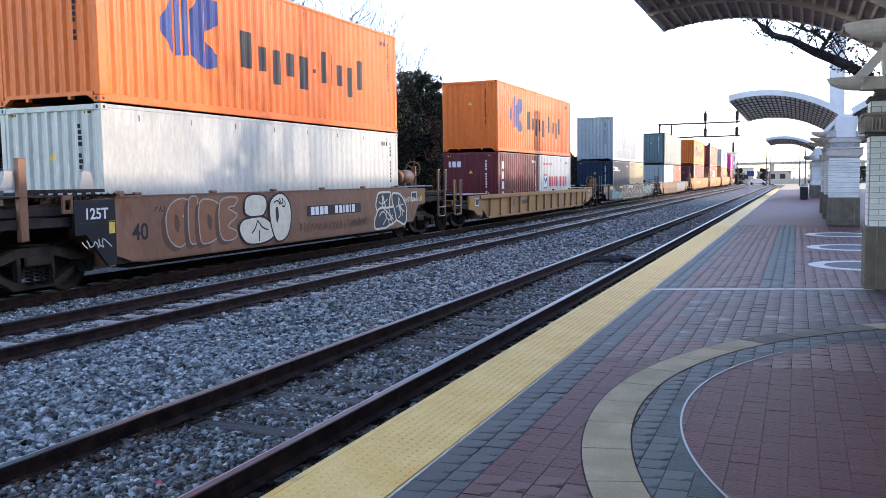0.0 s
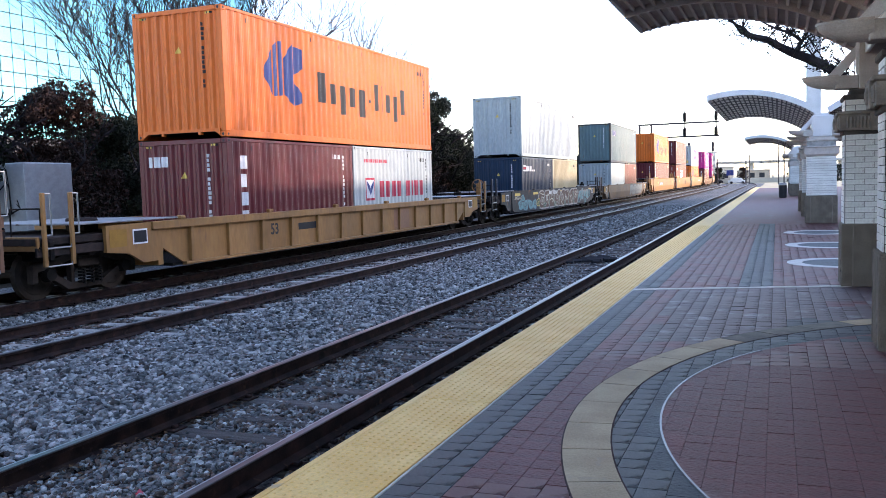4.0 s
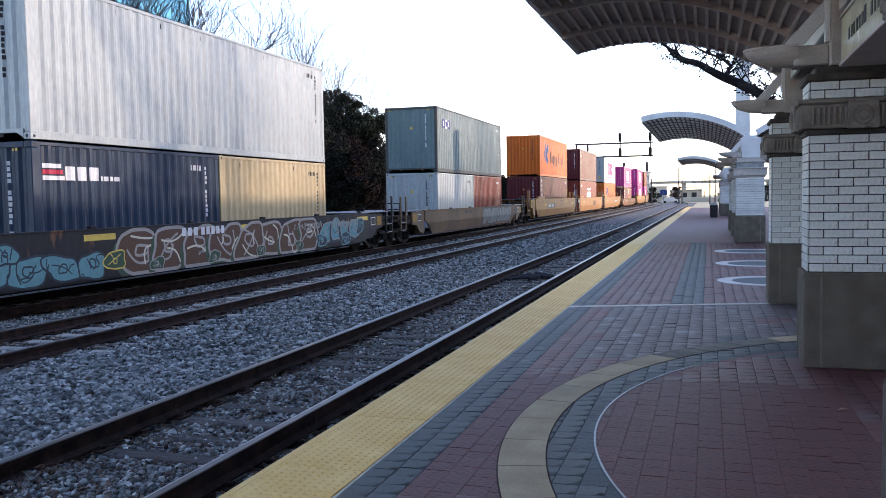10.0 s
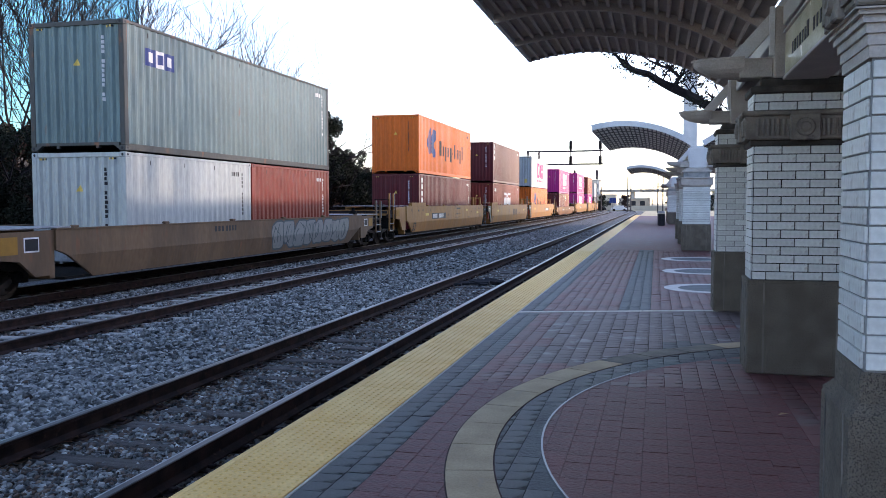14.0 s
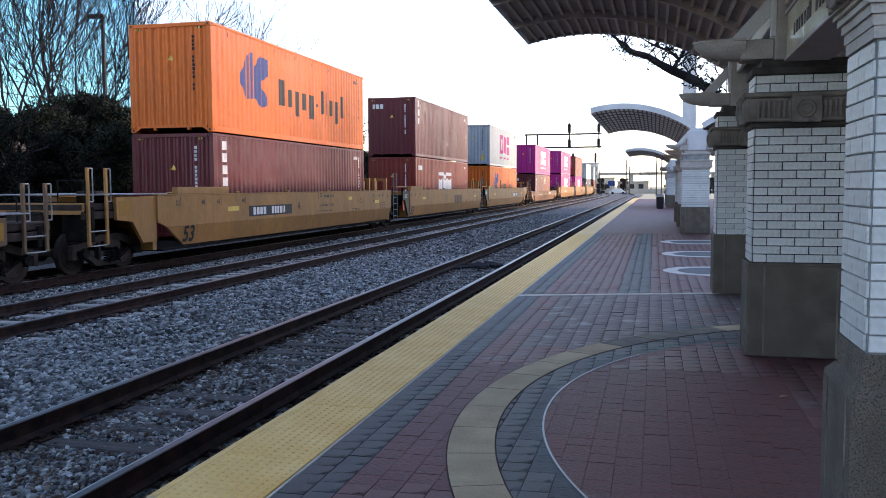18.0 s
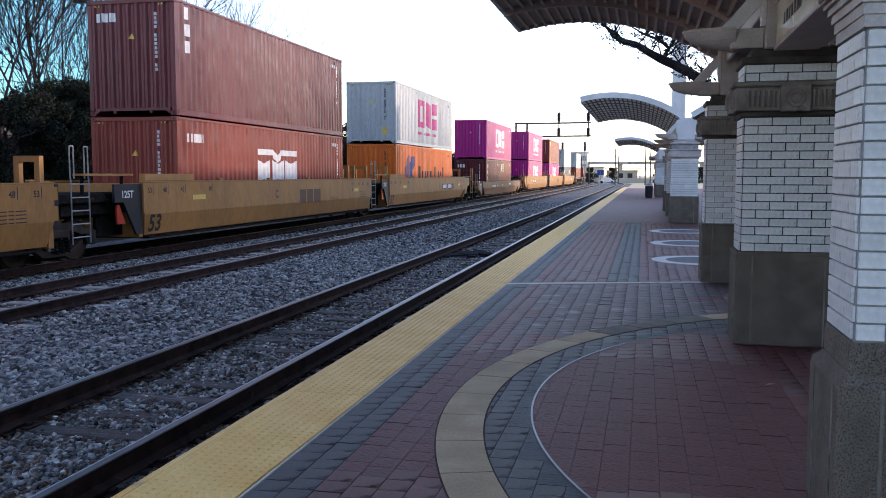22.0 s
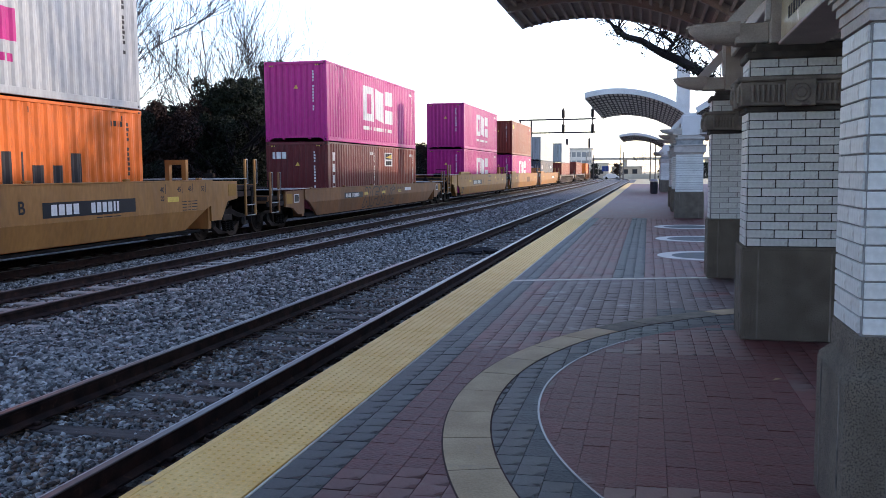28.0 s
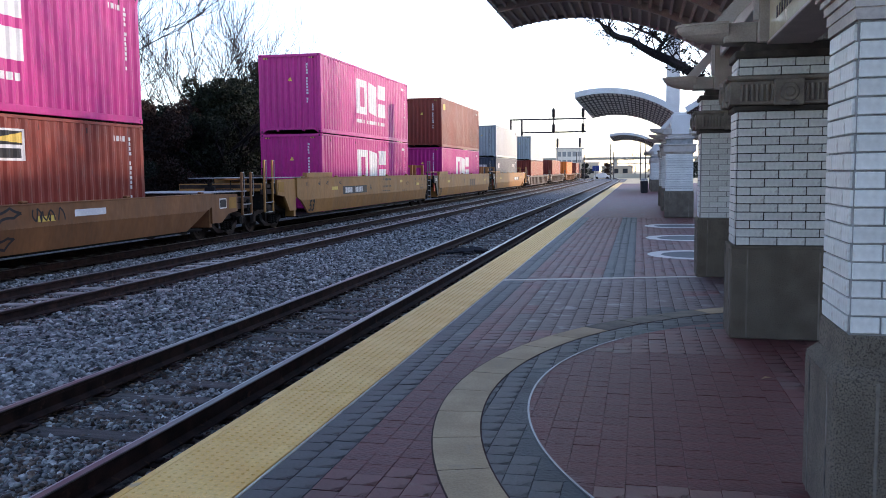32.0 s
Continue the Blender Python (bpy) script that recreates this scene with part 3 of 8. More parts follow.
def track(name, centre, gauge_rails, tie_mat, pitch, off, y_end, label, tie_size):
    t = thing(name, label, "railway track", "tracks", kind="structure")
    for x in gauge_rails:
        r = part("rail", rail_mesh(x, False), "rail", t)
        part("rail_head", rail_mesh(x, True), "railhead", r, "worn running surface")
        part("running_band", Geo().box(x - 0.031, x - 0.017, -12, 150, RZ - 0.004, RZ + 0.0015, 0.0005), "steel", r, "thin polished band on the rail")
    L, W, top = tie_size
    me = Geo().box(-L / 2, L / 2, -W / 2, W / 2, -0.18, 0, 0.012).mesh("sleeper", M[tie_mat])
    plate = Geo()
    for x in gauge_rails:
        plate.box(x - centre - 0.17, x - centre + 0.17, -0.09, 0.09, 0.0, 0.016, 0.004)
        for sx in (-0.11, 0.11):
            plate.box(x - centre + sx - 0.025, x - centre + sx + 0.025, -0.03, 0.03, 0.016, 0.045, 0.006)
    pm = plate.mesh("tie_plate", M["rail"])
    y = off
    while y < y_end:
        s = part("sleeper", me, None, t)
        s.location = (centre + random.uniform(-0.03, 0.03), y, top + random.uniform(-0.012, 0.008))
        s.rotation_euler = (0, random.uniform(-0.004, 0.004), random.uniform(-0.012, 0.012))
        part("tie_plate", pm, None, s)
        y += pitch
    return t


track("track_1", -4.035, RAILS[0:2], "wood", 0.55, -0.8, 48, "rusty track on grey timber sleepers beside the platform", (2.45, 0.2, RZ - 0.198))
track("track_2", -9.062, RAILS[2:4], "tie", 0.61, 3.0, 60, "rusty track on pale concrete sleepers", (2.55, 0.24, RZ - 0.185))
# the train's sleepers are a darker concrete than those of track_2
track("track_3", TRAIN_X, RAILS[4:6], "tie_dark", 0.61, 4.0, 40, "track under the freight train on dark sleepers", (2.55, 0.24, RZ - 0.185))
litter = thing("crushed_can", "crushed red and silver drink can on the ballast", "can", m=pose(-3.86, 4.39, -0.365, 80, 10, 40))
part("can_body", Geo().tube((0, 0, -0.06), (0, 0, 0.06), 0.033, 0.028, 10), "crimson", litter)
part("can_end", Geo().tube((0, 0, 0.06), (0, 0, 0.066), 0.027, 0.022, 10), "steel", litter)
heap = thing("debris_heap", "low heap of dark rubbish between the near rails", "debris", m=pose(-4.0, 20.7, -0.40))
rnd = random.Random(17)
clod = Geo()
for _ in range(34):
    cx, cy, r = rnd.gauss(0, 0.27), rnd.gauss(0, 0.33), rnd.uniform(0.05, 0.13)
    cz = max(0.01, 0.13 - 0.22 * math.hypot(cx, cy))
    clod.tube((cx - r, cy + rnd.uniform(-0.06, 0.06), cz), (cx + r, cy + rnd.uniform(-0.06, 0.06), cz + rnd.uniform(-0.03, 0.04)), r * rnd.uniform(0.5, 0.8), r * rnd.uniform(0.2, 0.6), 6)
tagged(part("rubbish", clod, "dark", heap), "matted dark rubbish", kind="stuff")
part("cable", Geo().pipe([(0.4, 0.3, 0.05), (0.7, 0.9, 0.03), (0.65, 1.6, 0.02)], 0.02), "dark", heap)
# dry leaves and scraps gather along the rails and the platform's foot
for name, n, mat, label in (("leaf_litter", 1500, "leaf_dry", "dry brown leaves caught along the rails"), ("paper_scraps", 46, "edge", "pale scraps of litter beside the rails")):
    x = np.concatenate([rng.uniform(-3.2, -2.62, n // 2), -4.79 + np.abs(rng.normal(0.09, 0.10, n - n // 2))])
    y = 2.5 + 34 * rng.uniform(0, 1, n) ** 1.6
    size = rng.uniform(0.012, 0.034, n)
    turn, lift = rng.uniform(0, 6.28, n), rng.uniform(-0.012, 0.02, n)
    z = np.array([ballast_height(u, v) for u, v in zip(x, y)]) + 0.045
    c_, s_ = np.cos(turn) * size, np.sin(turn) * size
    v = np.stack([np.stack([x - c_, y - s_, z], 1), np.stack([x + s_ * 0.6, y - c_ * 0.6, z + lift], 1), np.stack([x + c_, y + s_, z + 0.006], 1), np.stack([x - s_ * 0.6, y + c_ * 0.6, z + lift], 1)], 1)
    tagged(new(name, fast_mesh(name, v.reshape(-1, 3), np.arange(4 * n).reshape(n, 4), M[mat])), label, "litter", kind="stuff")

# ---- platform ----
platform = tagged(part("platform", Geo().box(EDGE_X, 23.5, -14, 106, -0.62, -0.022), "joint"), "low station platform bedding under brick pavers", "platform", kind="structure")
part("platform_curb", Geo().box(EDGE_X + 0.001, EDGE_X + 0.06, -14, 106, -0.022, 0.001, 0.008), "tactile", platform, "faded yellow edge strip")

strip = thing("tactile_strip", "yellow warning strip with rows of small domes along the platform edge", "tactile paving", kind="structure")
tile_me = Geo().box(0, 0.555, 0, 1.21, -0.022, 0.004, 0.003).mesh("tactile_tile", M["tactile"])
dome = Geo()
for i in range(9):
    for j in range(20):
        x, y, r = 0.033 + i * 0.061, 0.03 + j * 0.0605, 0.0125
        ring = [(x + r * math.cos(a), y + r * math.sin(a), 0.004) for a in (k * math.pi / 3 for k in range(6))]
        up = [(x + 0.6 * r * math.cos(a), y + 0.6 * r * math.sin(a), 0.0095) for a in (k * math.pi / 3 for k in range(6))]
        dome.add(ring + up, [tuple(range(6, 12))] + [(k, (k + 1) % 6, 6 + (k + 1) % 6, 6 + k) for k in range(6)])
dome_me = dome.mesh("dome_rows", M["tactile"])
for k in range(-9, 96):
    y = 1.04 + 1.22 * (k - 3)
    t = part("tactile_tile", tile_me, None, strip)
    t.location = (EDGE_X + 0.062, y, random.uniform(-0.001, 0.001))
    if -2 < k < 26:
        part("dome_rows", dome_me, None, t)
part("strip_edging", Geo().box(-1.925, -1.907, -3, 106, -0.022, 0.003, 0.003), "edge", strip, "pale joint along the inner edge")

RING = (3.9, 6.13)               # middle of the large paved circle
R_OUT, R_IN = 5.20, 4.91
STEEL = (3.33, 6.225, 4.045)
PW = 0.157                       # square pavers, laid in columns along the platform


def band_y(x):
    """The pale cross band runs slightly askew."""
    return 12.60 + 0.30 * (x + 1.85)


def zone(x, y):
    """Which paver colour lies at a place on the platform."""
    r = math.hypot(x - RING[0], y - RING[1])
    if R_IN + 0.10 < r < R_OUT - 0.10 or abs(y - band_y(x)) < 0.02:
        return None
    for cy in (16.9, 21.05, 25.5):
        if math.hypot(x - 1.12, y - cy) < 0.84:
            return None
    if x < -1.60:
        return "blue"
    # pavers are darker in an uneven ellipse behind the second pillar
    at_pier = math.hypot(x - 0.95, (y - 9.55) * 1.25) + 0.35 * noise.noise((x * 1.6, y * 1.6, 2)) < 0.95
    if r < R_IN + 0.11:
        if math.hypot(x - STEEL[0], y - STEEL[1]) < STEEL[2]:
            return "charcoal" if at_pier and y > 9.0 else "red"
        return "charcoal" if at_pier else "blue"
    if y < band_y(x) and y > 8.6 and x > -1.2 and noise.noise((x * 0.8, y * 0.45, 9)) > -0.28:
        return "charcoal" if at_pier else "worn"
    if y > band_y(x) and -0.42 < x < 0.02:
        return "blue"
    return "red" if x < 3.6 or noise.noise((x * 0.5, y * 0.5, 4)) < 0.2 else "worn"


paving = thing("paving", "square red and blue-grey brick pavers in staggered columns", "paving", kind="structure")
GAP = 0.0008
single = {c: Geo().box(GAP, PW - GAP, GAP, PW - GAP, -0.022, 0, 0.0018).mesh("paver", M[m]) for c, m in (("red", "red1"), ("blue", "blue"), ("worn", "worn"), ("charcoal", "charcoal"))}
bulk = {"red": [], "blue": [], "worn": [], "charcoal": []}
trimmed = {"red": Geo(), "blue": Geo(), "charcoal": Geo()}
unit = Geo().box(GAP, PW - GAP, GAP, PW - GAP, -0.022, 0, 0.0018)
uv, uf4 = np.array(unit.v), [q for q in unit.f if len(q) == 4]


def trim_paver(x0, x1, y0, y1, inside):
    """A paver cut along the metal ring: the part inside or outside of it."""
    poly, out = [(x0 + GAP, y0 + GAP), (x1 - GAP, y0 + GAP), (x1 - GAP, y1 - GAP), (x0 + GAP, y1 - GAP)], []
    dist = lambda q: (math.hypot(q[0] - STEEL[0], q[1] - STEEL[1]) - STEEL[2]) * (1 if inside else -1)
    for a, b in zip(poly, poly[1:] + poly[:1]):
        da, db = dist(a), dist(b)
        if da <= 0:
            out.append(a)
        if da * db < 0:
            t = da / (da - db)
            out.append((a[0] + (b[0] - a[0]) * t, a[1] + (b[1] - a[1]) * t))
    return out


count = 0
for col in range(62):
    x = -1.905 + col * PW
    y = -8.0 + random.uniform(0, PW)
    while y < (30 if x < 3.2 else 14):
        # a few pavers have sunk or tipped, which opens their joints
        drop = random.gauss(0, 0.0006) - (0.003 if random.random() < 0.05 else 0)
        c = zone(x + PW / 2, y + PW / 2)
        if c:
            far = [math.hypot(u - STEEL[0], v - STEEL[1]) - STEEL[2] for u in (x, x + PW) for v in (y, y + PW)]
            if min(far) < 0 < max(far) and x < STEEL[0]:
                for inside, cc in ((True, "red"), (False, "charcoal" if c == "charcoal" else "blue")):
                    q = trim_paver(x, x + PW, y, y + PW, inside)
                    if len(q) > 2:
                        trimmed[cc].prism(q, "xy", -0.022, drop)
            elif 4.3 < y < 7.6 and -1.6 < x < 1.4 and count < 290 and c == "red":
                o = part("paver", single[c], None, paving)
                o.location, o.rotation_euler = (x, y, drop), (random.gauss(0, 0.003), random.gauss(0, 0.003), 0)
                count += 1
            else:
                bulk[c].append((x, y, drop, random.gauss(0, 0.003), random.gauss(0, 0.003)))
        y += PW
for c, at in bulk.items():
    at = np.array(at)
    v = np.repeat(uv[None], len(at), 0)
    v[:, :, 2] += (v[:, :, 0] - PW / 2) * at[:, 3:4] + (v[:, :, 1] - PW / 2) * at[:, 4:5]
    v += at[:, None, :3]
    f = np.array(uf4)[None] + (np.arange(len(at)) * len(uv))[:, None, None]
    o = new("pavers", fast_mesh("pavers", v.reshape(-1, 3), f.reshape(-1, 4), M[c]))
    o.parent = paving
    tagged(o, {"red": "weathered red brick pavers", "blue": "blue-grey brick pavers", "worn": "worn purplish pavers", "charcoal": "dark pavers behind a pillar"}[c], kind="stuff")
    if c in trimmed and trimmed[c].v:
        tagged(part("cut_pavers", trimmed[c], c, paving), "pavers cut along the metal ring", kind="stuff")
# beyond the laid bricks the paving goes on as plain bands
part("far_paving", Geo().box(-1.905, 23, 30, 106, -0.022, -0.001), "red", paving)
part("side_paving", Geo().box(8.02, 23, -14, 30, -0.022, -0.001), "red", paving)
part("near_paving", Geo().box(-1.905, 8.0, -14, -8.02, -0.022, -0.001), "red", paving)
part("ring_bed", Geo().band(RING[0], RING[1], R_IN - 0.010, R_OUT + 0.010, radians(115.8), radians(237.4), -0.022, 0.0022, 60), "joint", paving, "dark joint round the slabs")
for k in range(19):
    t0 = radians(115.8 + k * 6.4)
    dark_slab = 2 <= k <= 4
    part("ring_stone", Geo().band(RING[0], RING[1], R_IN, R_OUT, t0 + 0.0009, t0 + radians(6.4) - 0.0009, -0.022, 0.0045 + random.uniform(-0.001, 0.001), 4), "dark_slab" if dark_slab else "tan", paving, "dark cast-stone slab" if k == 2 else "tan cast-stone slab" if k == 0 else "")
part("steel_ring", Geo().band(STEEL[0], STEEL[1], STEEL[2] - 0.0065, STEEL[2] + 0.0065, radians(148), radians(240), -0.02, 0.006, 60), "steel", paving, "thin bright metal strip")
for k in range(6):
    xa, xb = -1.905 + 0.885 * k + 0.002, -1.905 + 0.885 * (k + 1) - 0.002
    part("cross_slab", Geo().prism([(xa, band_y(xa) - 0.075), (xb, band_y(xb) - 0.075), (xb, band_y(xb) + 0.075), (xa, band_y(xa) + 0.075)], "xy", -0.022, 0.0045), "edge", paving, "pale concrete slab" if k == 0 else "")
for cy in (16.9, 21.05, 25.5):
    part("pale_ring", Geo().band(1.12, cy, 0.66, 0.92, 0, 2 * math.pi, -0.022, 0.004, 40), "pale", paving, "pale cast ring")
    part("dark_disc", Geo().band(1.12, cy, 0.02, 0.655, 0, 2 * math.pi, -0.022, 0.002, 32), "blue", paving, "dark paved disc")
leaf_litter = thing("dry_leaf", "small curled dry leaf on the red pavers", "leaf", m=pose(0.96, 6.9, 0.004, 0, 0, 30))
part("blade", Geo().add([(0, 0, 0), (0.05, 0.02, 0.012), (0.1, 0, 0.004), (0.05, -0.02, 0.01)], [(0, 1, 2), (0, 2, 3)]), "tan", leaf_litter)


# ---- pillars ----
BRICK_L, BRICK_H = 0.2475, 0.0785


def brick_face(parent, meshes, x0, y0, x1, y1, z0, rows, width, shift):
    """One wall of bricks from (x0, y0) to (x1, y1), running bond, each brick proud of its joint."""
    ang = math.atan2(y1 - y0, x1 - x0)
    for r in range(rows):
        u = 0.0 if (r + shift) % 2 else -BRICK_L / 2
        while u < width - 0.02:
            a, b = max(0.0, u), min(width, u + BRICK_L)
            w = round(b - a, 3)
            if w > 0.03:
                if w not in meshes:
                    meshes[w] = Geo().box(0.0045, w - 0.0045, -0.012, 0.03, 0.0042, BRICK_H - 0.0042, 0.003).mesh("brick", M["brick"])
                o = part("brick", meshes[w], None, parent)
                o.location = (x0 + math.cos(ang) * a + random.uniform(-0.001, 0.001), y0 + math.sin(ang) * a, z0 + r * BRICK_H)
                o.rotation_euler = (0, 0, ang)
            u += BRICK_L


brick_meshes = {}


def pillar(y, detail, kind_label, lift=0.0, joint="mortar"):
    """Square brick pier on an aggregate base, with frieze, cap, post and a corbel arm towards the track. Front face at y."""
    p = thing("brick_pillar", kind_label, "pillar", "platform pillars", m=pose(0, y, 0))
    # far pillars' stone is paler: the light on it is put into the colour
    fm = "frieze" if detail else "cast"
    x0, x1, d = 0.86, 1.86, 0.66
    if lift:
        base = part("pillar_base", Geo().box(x0 + 0.0, x1 - 0.0, 0.0, d, 0, 0.70, 0.015), "granite", p, "exposed-aggregate concrete base")
        part("base_shoulder", Geo().add([(x0 + 0.004, 0.004, 0.70), (x1 - 0.004, 0.004, 0.70), (x1 - 0.004, d - 0.004, 0.70), (x0 + 0.004, d - 0.004, 0.70), (x0 + 0.05, 0.05, 0.75), (x1 - 0.05, 0.05, 0.75), (x1 - 0.05, d - 0.05, 0.75), (x0 + 0.05, d - 0.05, 0.75)],
                                        [(0, 1, 5, 4), (1, 2, 6, 5), (2, 3, 7, 6), (3, 0, 4, 7), (4, 5, 6, 7), (3, 2, 1, 0)]), "granite", base)
        part("base_top", Geo().box(x0 + 0.052, x1 - 0.052, 0.052, d - 0.052, 0.74, 0.885, 0.01), "granite", base)
    else:
        base = part("pillar_base", Geo().box(x0 + 0.025, x1 - 0.025, 0.025, d - 0.025, 0, 0.865, 0.012), "granite", p, "exposed-aggregate concrete base")
        part("base_chamfer", Geo().prism([(x0 + 0.03, 0.03), (x1 - 0.03, 0.03), (x1 - 0.03, d - 0.03), (x0 + 0.03, d - 0.03)], "xy", 0.865, 0.885), "granite", base)
    for u in (0.17, 0.81):
        part("joint_strip", Geo().box(x0 + u, x0 + u + 0.014, -0.004 if lift else 0.019, 0.05, 0.01, 0.69 if lift else 0.86), "frieze", base, "pale joint strip")
        part("joint_strip", Geo().box(x0 + (-0.004 if lift else 0.019), x0 + 0.05, u * 0.64, u * 0.64 + 0.014, 0.01, 0.69 if lift else 0.86), "frieze", base)
    q = 0.0605 if 10 < y < 20 else 0.07
    core = part("brick_shaft", Geo().box(x0 + q, x1 - q, q, d - q, 0.885, 2.66 + lift), joint, p, "white glazed brick shaft")
    if detail:
        rows = 16 + (1 if lift else 0)
        for z0, n in ((0.89, rows), (2.475 + lift, 2)):
            brick_face(core, brick_meshes, x0 + 0.07, 0.07, x1 - 0.07, 0.07, z0, n, 0.86, 0)
            brick_face(core, brick_meshes, x0 + 0.07, d - 0.07, x0 + 0.07, 0.07, z0, n, d - 0.14, 1)
    else:
        for r in range(16):
            part("brick_course", Geo().box(x0 + 0.058, x1 - 0.058, 0.058, d - 0.058, 0.89 + r * BRICK_H + 0.005, 0.89 + (r + 1) * BRICK_H - 0.005, 0.004), "brick", core)
    fr = part("frieze", Geo().box(x0 - 0.02, x1 + 0.02, -0.02, d + 0.02, 2.20 + lift, 2.42 + lift, 0.01), fm, p, "cast-stone frieze")
    part("frieze_ledge", Geo().box(x0 - 0.05, x1 + 0.05, -0.05, d + 0.05, 2.42 + lift, 2.465 + lift, 0.012), fm, fr)
    if lift:
        # a hollow moulding carries the frieze out over the bricks
        for k in range(6):
            a, b = radians(90 * k / 6), radians(90 * (k + 1) / 6)
            e = 0.056 - 0.075 * (1 - math.cos(b))
            part("cove", Geo().box(x0 + e, x1 - e, e, d - e, 2.232 + 0.2 * math.sin(a), 2.232 + 0.2 * math.sin(b) + 0.001), "cast", fr, "smooth hollow moulding" if k == 0 else "")
    else:
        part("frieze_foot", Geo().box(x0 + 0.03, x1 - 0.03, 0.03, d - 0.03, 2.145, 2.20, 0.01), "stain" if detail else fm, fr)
    if detail:
        flute = Geo().tube((0, 0, 2.235 + lift), (0, 0, 2.385 + lift), 0.017, n=6).mesh("flute", M["frieze"])
        for k in range(7):
            for side in (0.09, 0.66):
                o = part("flute", flute, None, fr)
                o.location = (x0 + side + k * 0.045, -0.022, 0)
                o = part("flute", flute, None, fr)
                o.location = (x0 - 0.022, (0.03 if side < 0.5 else 0.42) + k * 0.034, 0)
        for m in (pose(x0 + 0.50, -0.02, 2.31 + lift, 90), pose(x0 - 0.02, 0.33, 2.31 + lift, 90, 0, -90)):
            med = part("medallion", Geo().box(-0.13, 0.13, -0.12, 0.12, -0.01, 0.035, 0.008).tube((0, 0, 0.035), (0, 0, 0.055), 0.085, 0.075, 20).tube((0, 0, 0.055), (0, 0, 0.062), 0.05, 0.04, 16), "frieze", fr)
            med.matrix_local = m
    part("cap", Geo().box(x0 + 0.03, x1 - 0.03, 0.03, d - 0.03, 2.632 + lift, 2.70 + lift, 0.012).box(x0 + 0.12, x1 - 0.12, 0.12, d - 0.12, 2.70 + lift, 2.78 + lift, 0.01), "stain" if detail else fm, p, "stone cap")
    # the white post is buff on near pillars, with canopy shade in its colour
    part("post", Geo().box(1.10, 1.66, 0.10, 0.56, 2.78, 3.44, 0.012), "cast" if detail else "white", p, "square post")
    for s in (1, -1):
        X = lambda v: 1.38 - s * (1.38 - v)
        a, b = sorted((X(0.80), X(1.10)))
        arm = Geo().box(a, b, 0.18, 0.48, 2.80, 2.985, 0.012)
        # the end of the arm is a shallow bowl
        v, f, n1, n2 = [], [], 12, 6
        for i in range(n1 + 1):
            th = math.pi / 2 + math.pi * i / n1
            for k in range(n2 + 1):
                ph = math.pi / 2 * k / n2
                v.append((X(0.84 + 0.47 * math.cos(th) * math.cos(ph)), 0.33 + 0.20 * math.sin(th) * math.cos(ph), 2.975 - 0.175 * math.sin(ph)))
        for i in range(n1):
            for k in range(n2):
                q = i * (n2 + 1) + k
                f.append((q, q + 1, q + n2 + 2, q + n2 + 1) if s > 0 else (q, q + n2 + 1, q + n2 + 2, q + 1))
        arm.add(v, f)
        rim = [(X(0.84 + 0.48 * math.cos(math.pi / 2 + math.pi * i / 14)), 0.33 + 0.21 * math.sin(math.pi / 2 + math.pi * i / 14)) for i in range(15)]
        arm.prism(rim if s > 0 else rim[::-1], "xy", 2.972, 2.995)
        part("corbel_arm", arm, "cast", p, "buff stone arm with a bowl-shaped end" if s > 0 else "")
        lo, hi = (0.70, 2.99), (1.12, 3.46)
        part("brace", Geo().prism([(X(lo[0]), lo[1]), (X(lo[0] + 0.17), lo[1]), (X(hi[0] + 0.17), hi[1]), (X(hi[0]), hi[1])][::s], "xz", 0.25, 0.41), "white", p, "white steel brace" if s > 0 else "")
        part("post_angle", Geo().box(min(X(1.055), X(1.10)), max(X(1.055), X(1.10)), 0.10, 0.16, 2.99, 3.44, 0.004), "white", p)
    return p


LBL = "white glazed brick pillar on a pebbled concrete base"
for y, detail in ((3.97, True), (8.52, True), (13.35, True), (30.0, False), (34.8, False), (39.6, False), (65.9, False), (70.7, False), (75.5, False)):
    pillar(y, detail, LBL, 0.24 if y < 5 else 0.0, "mortar" if 5 < y < 10 else "pale_mortar")


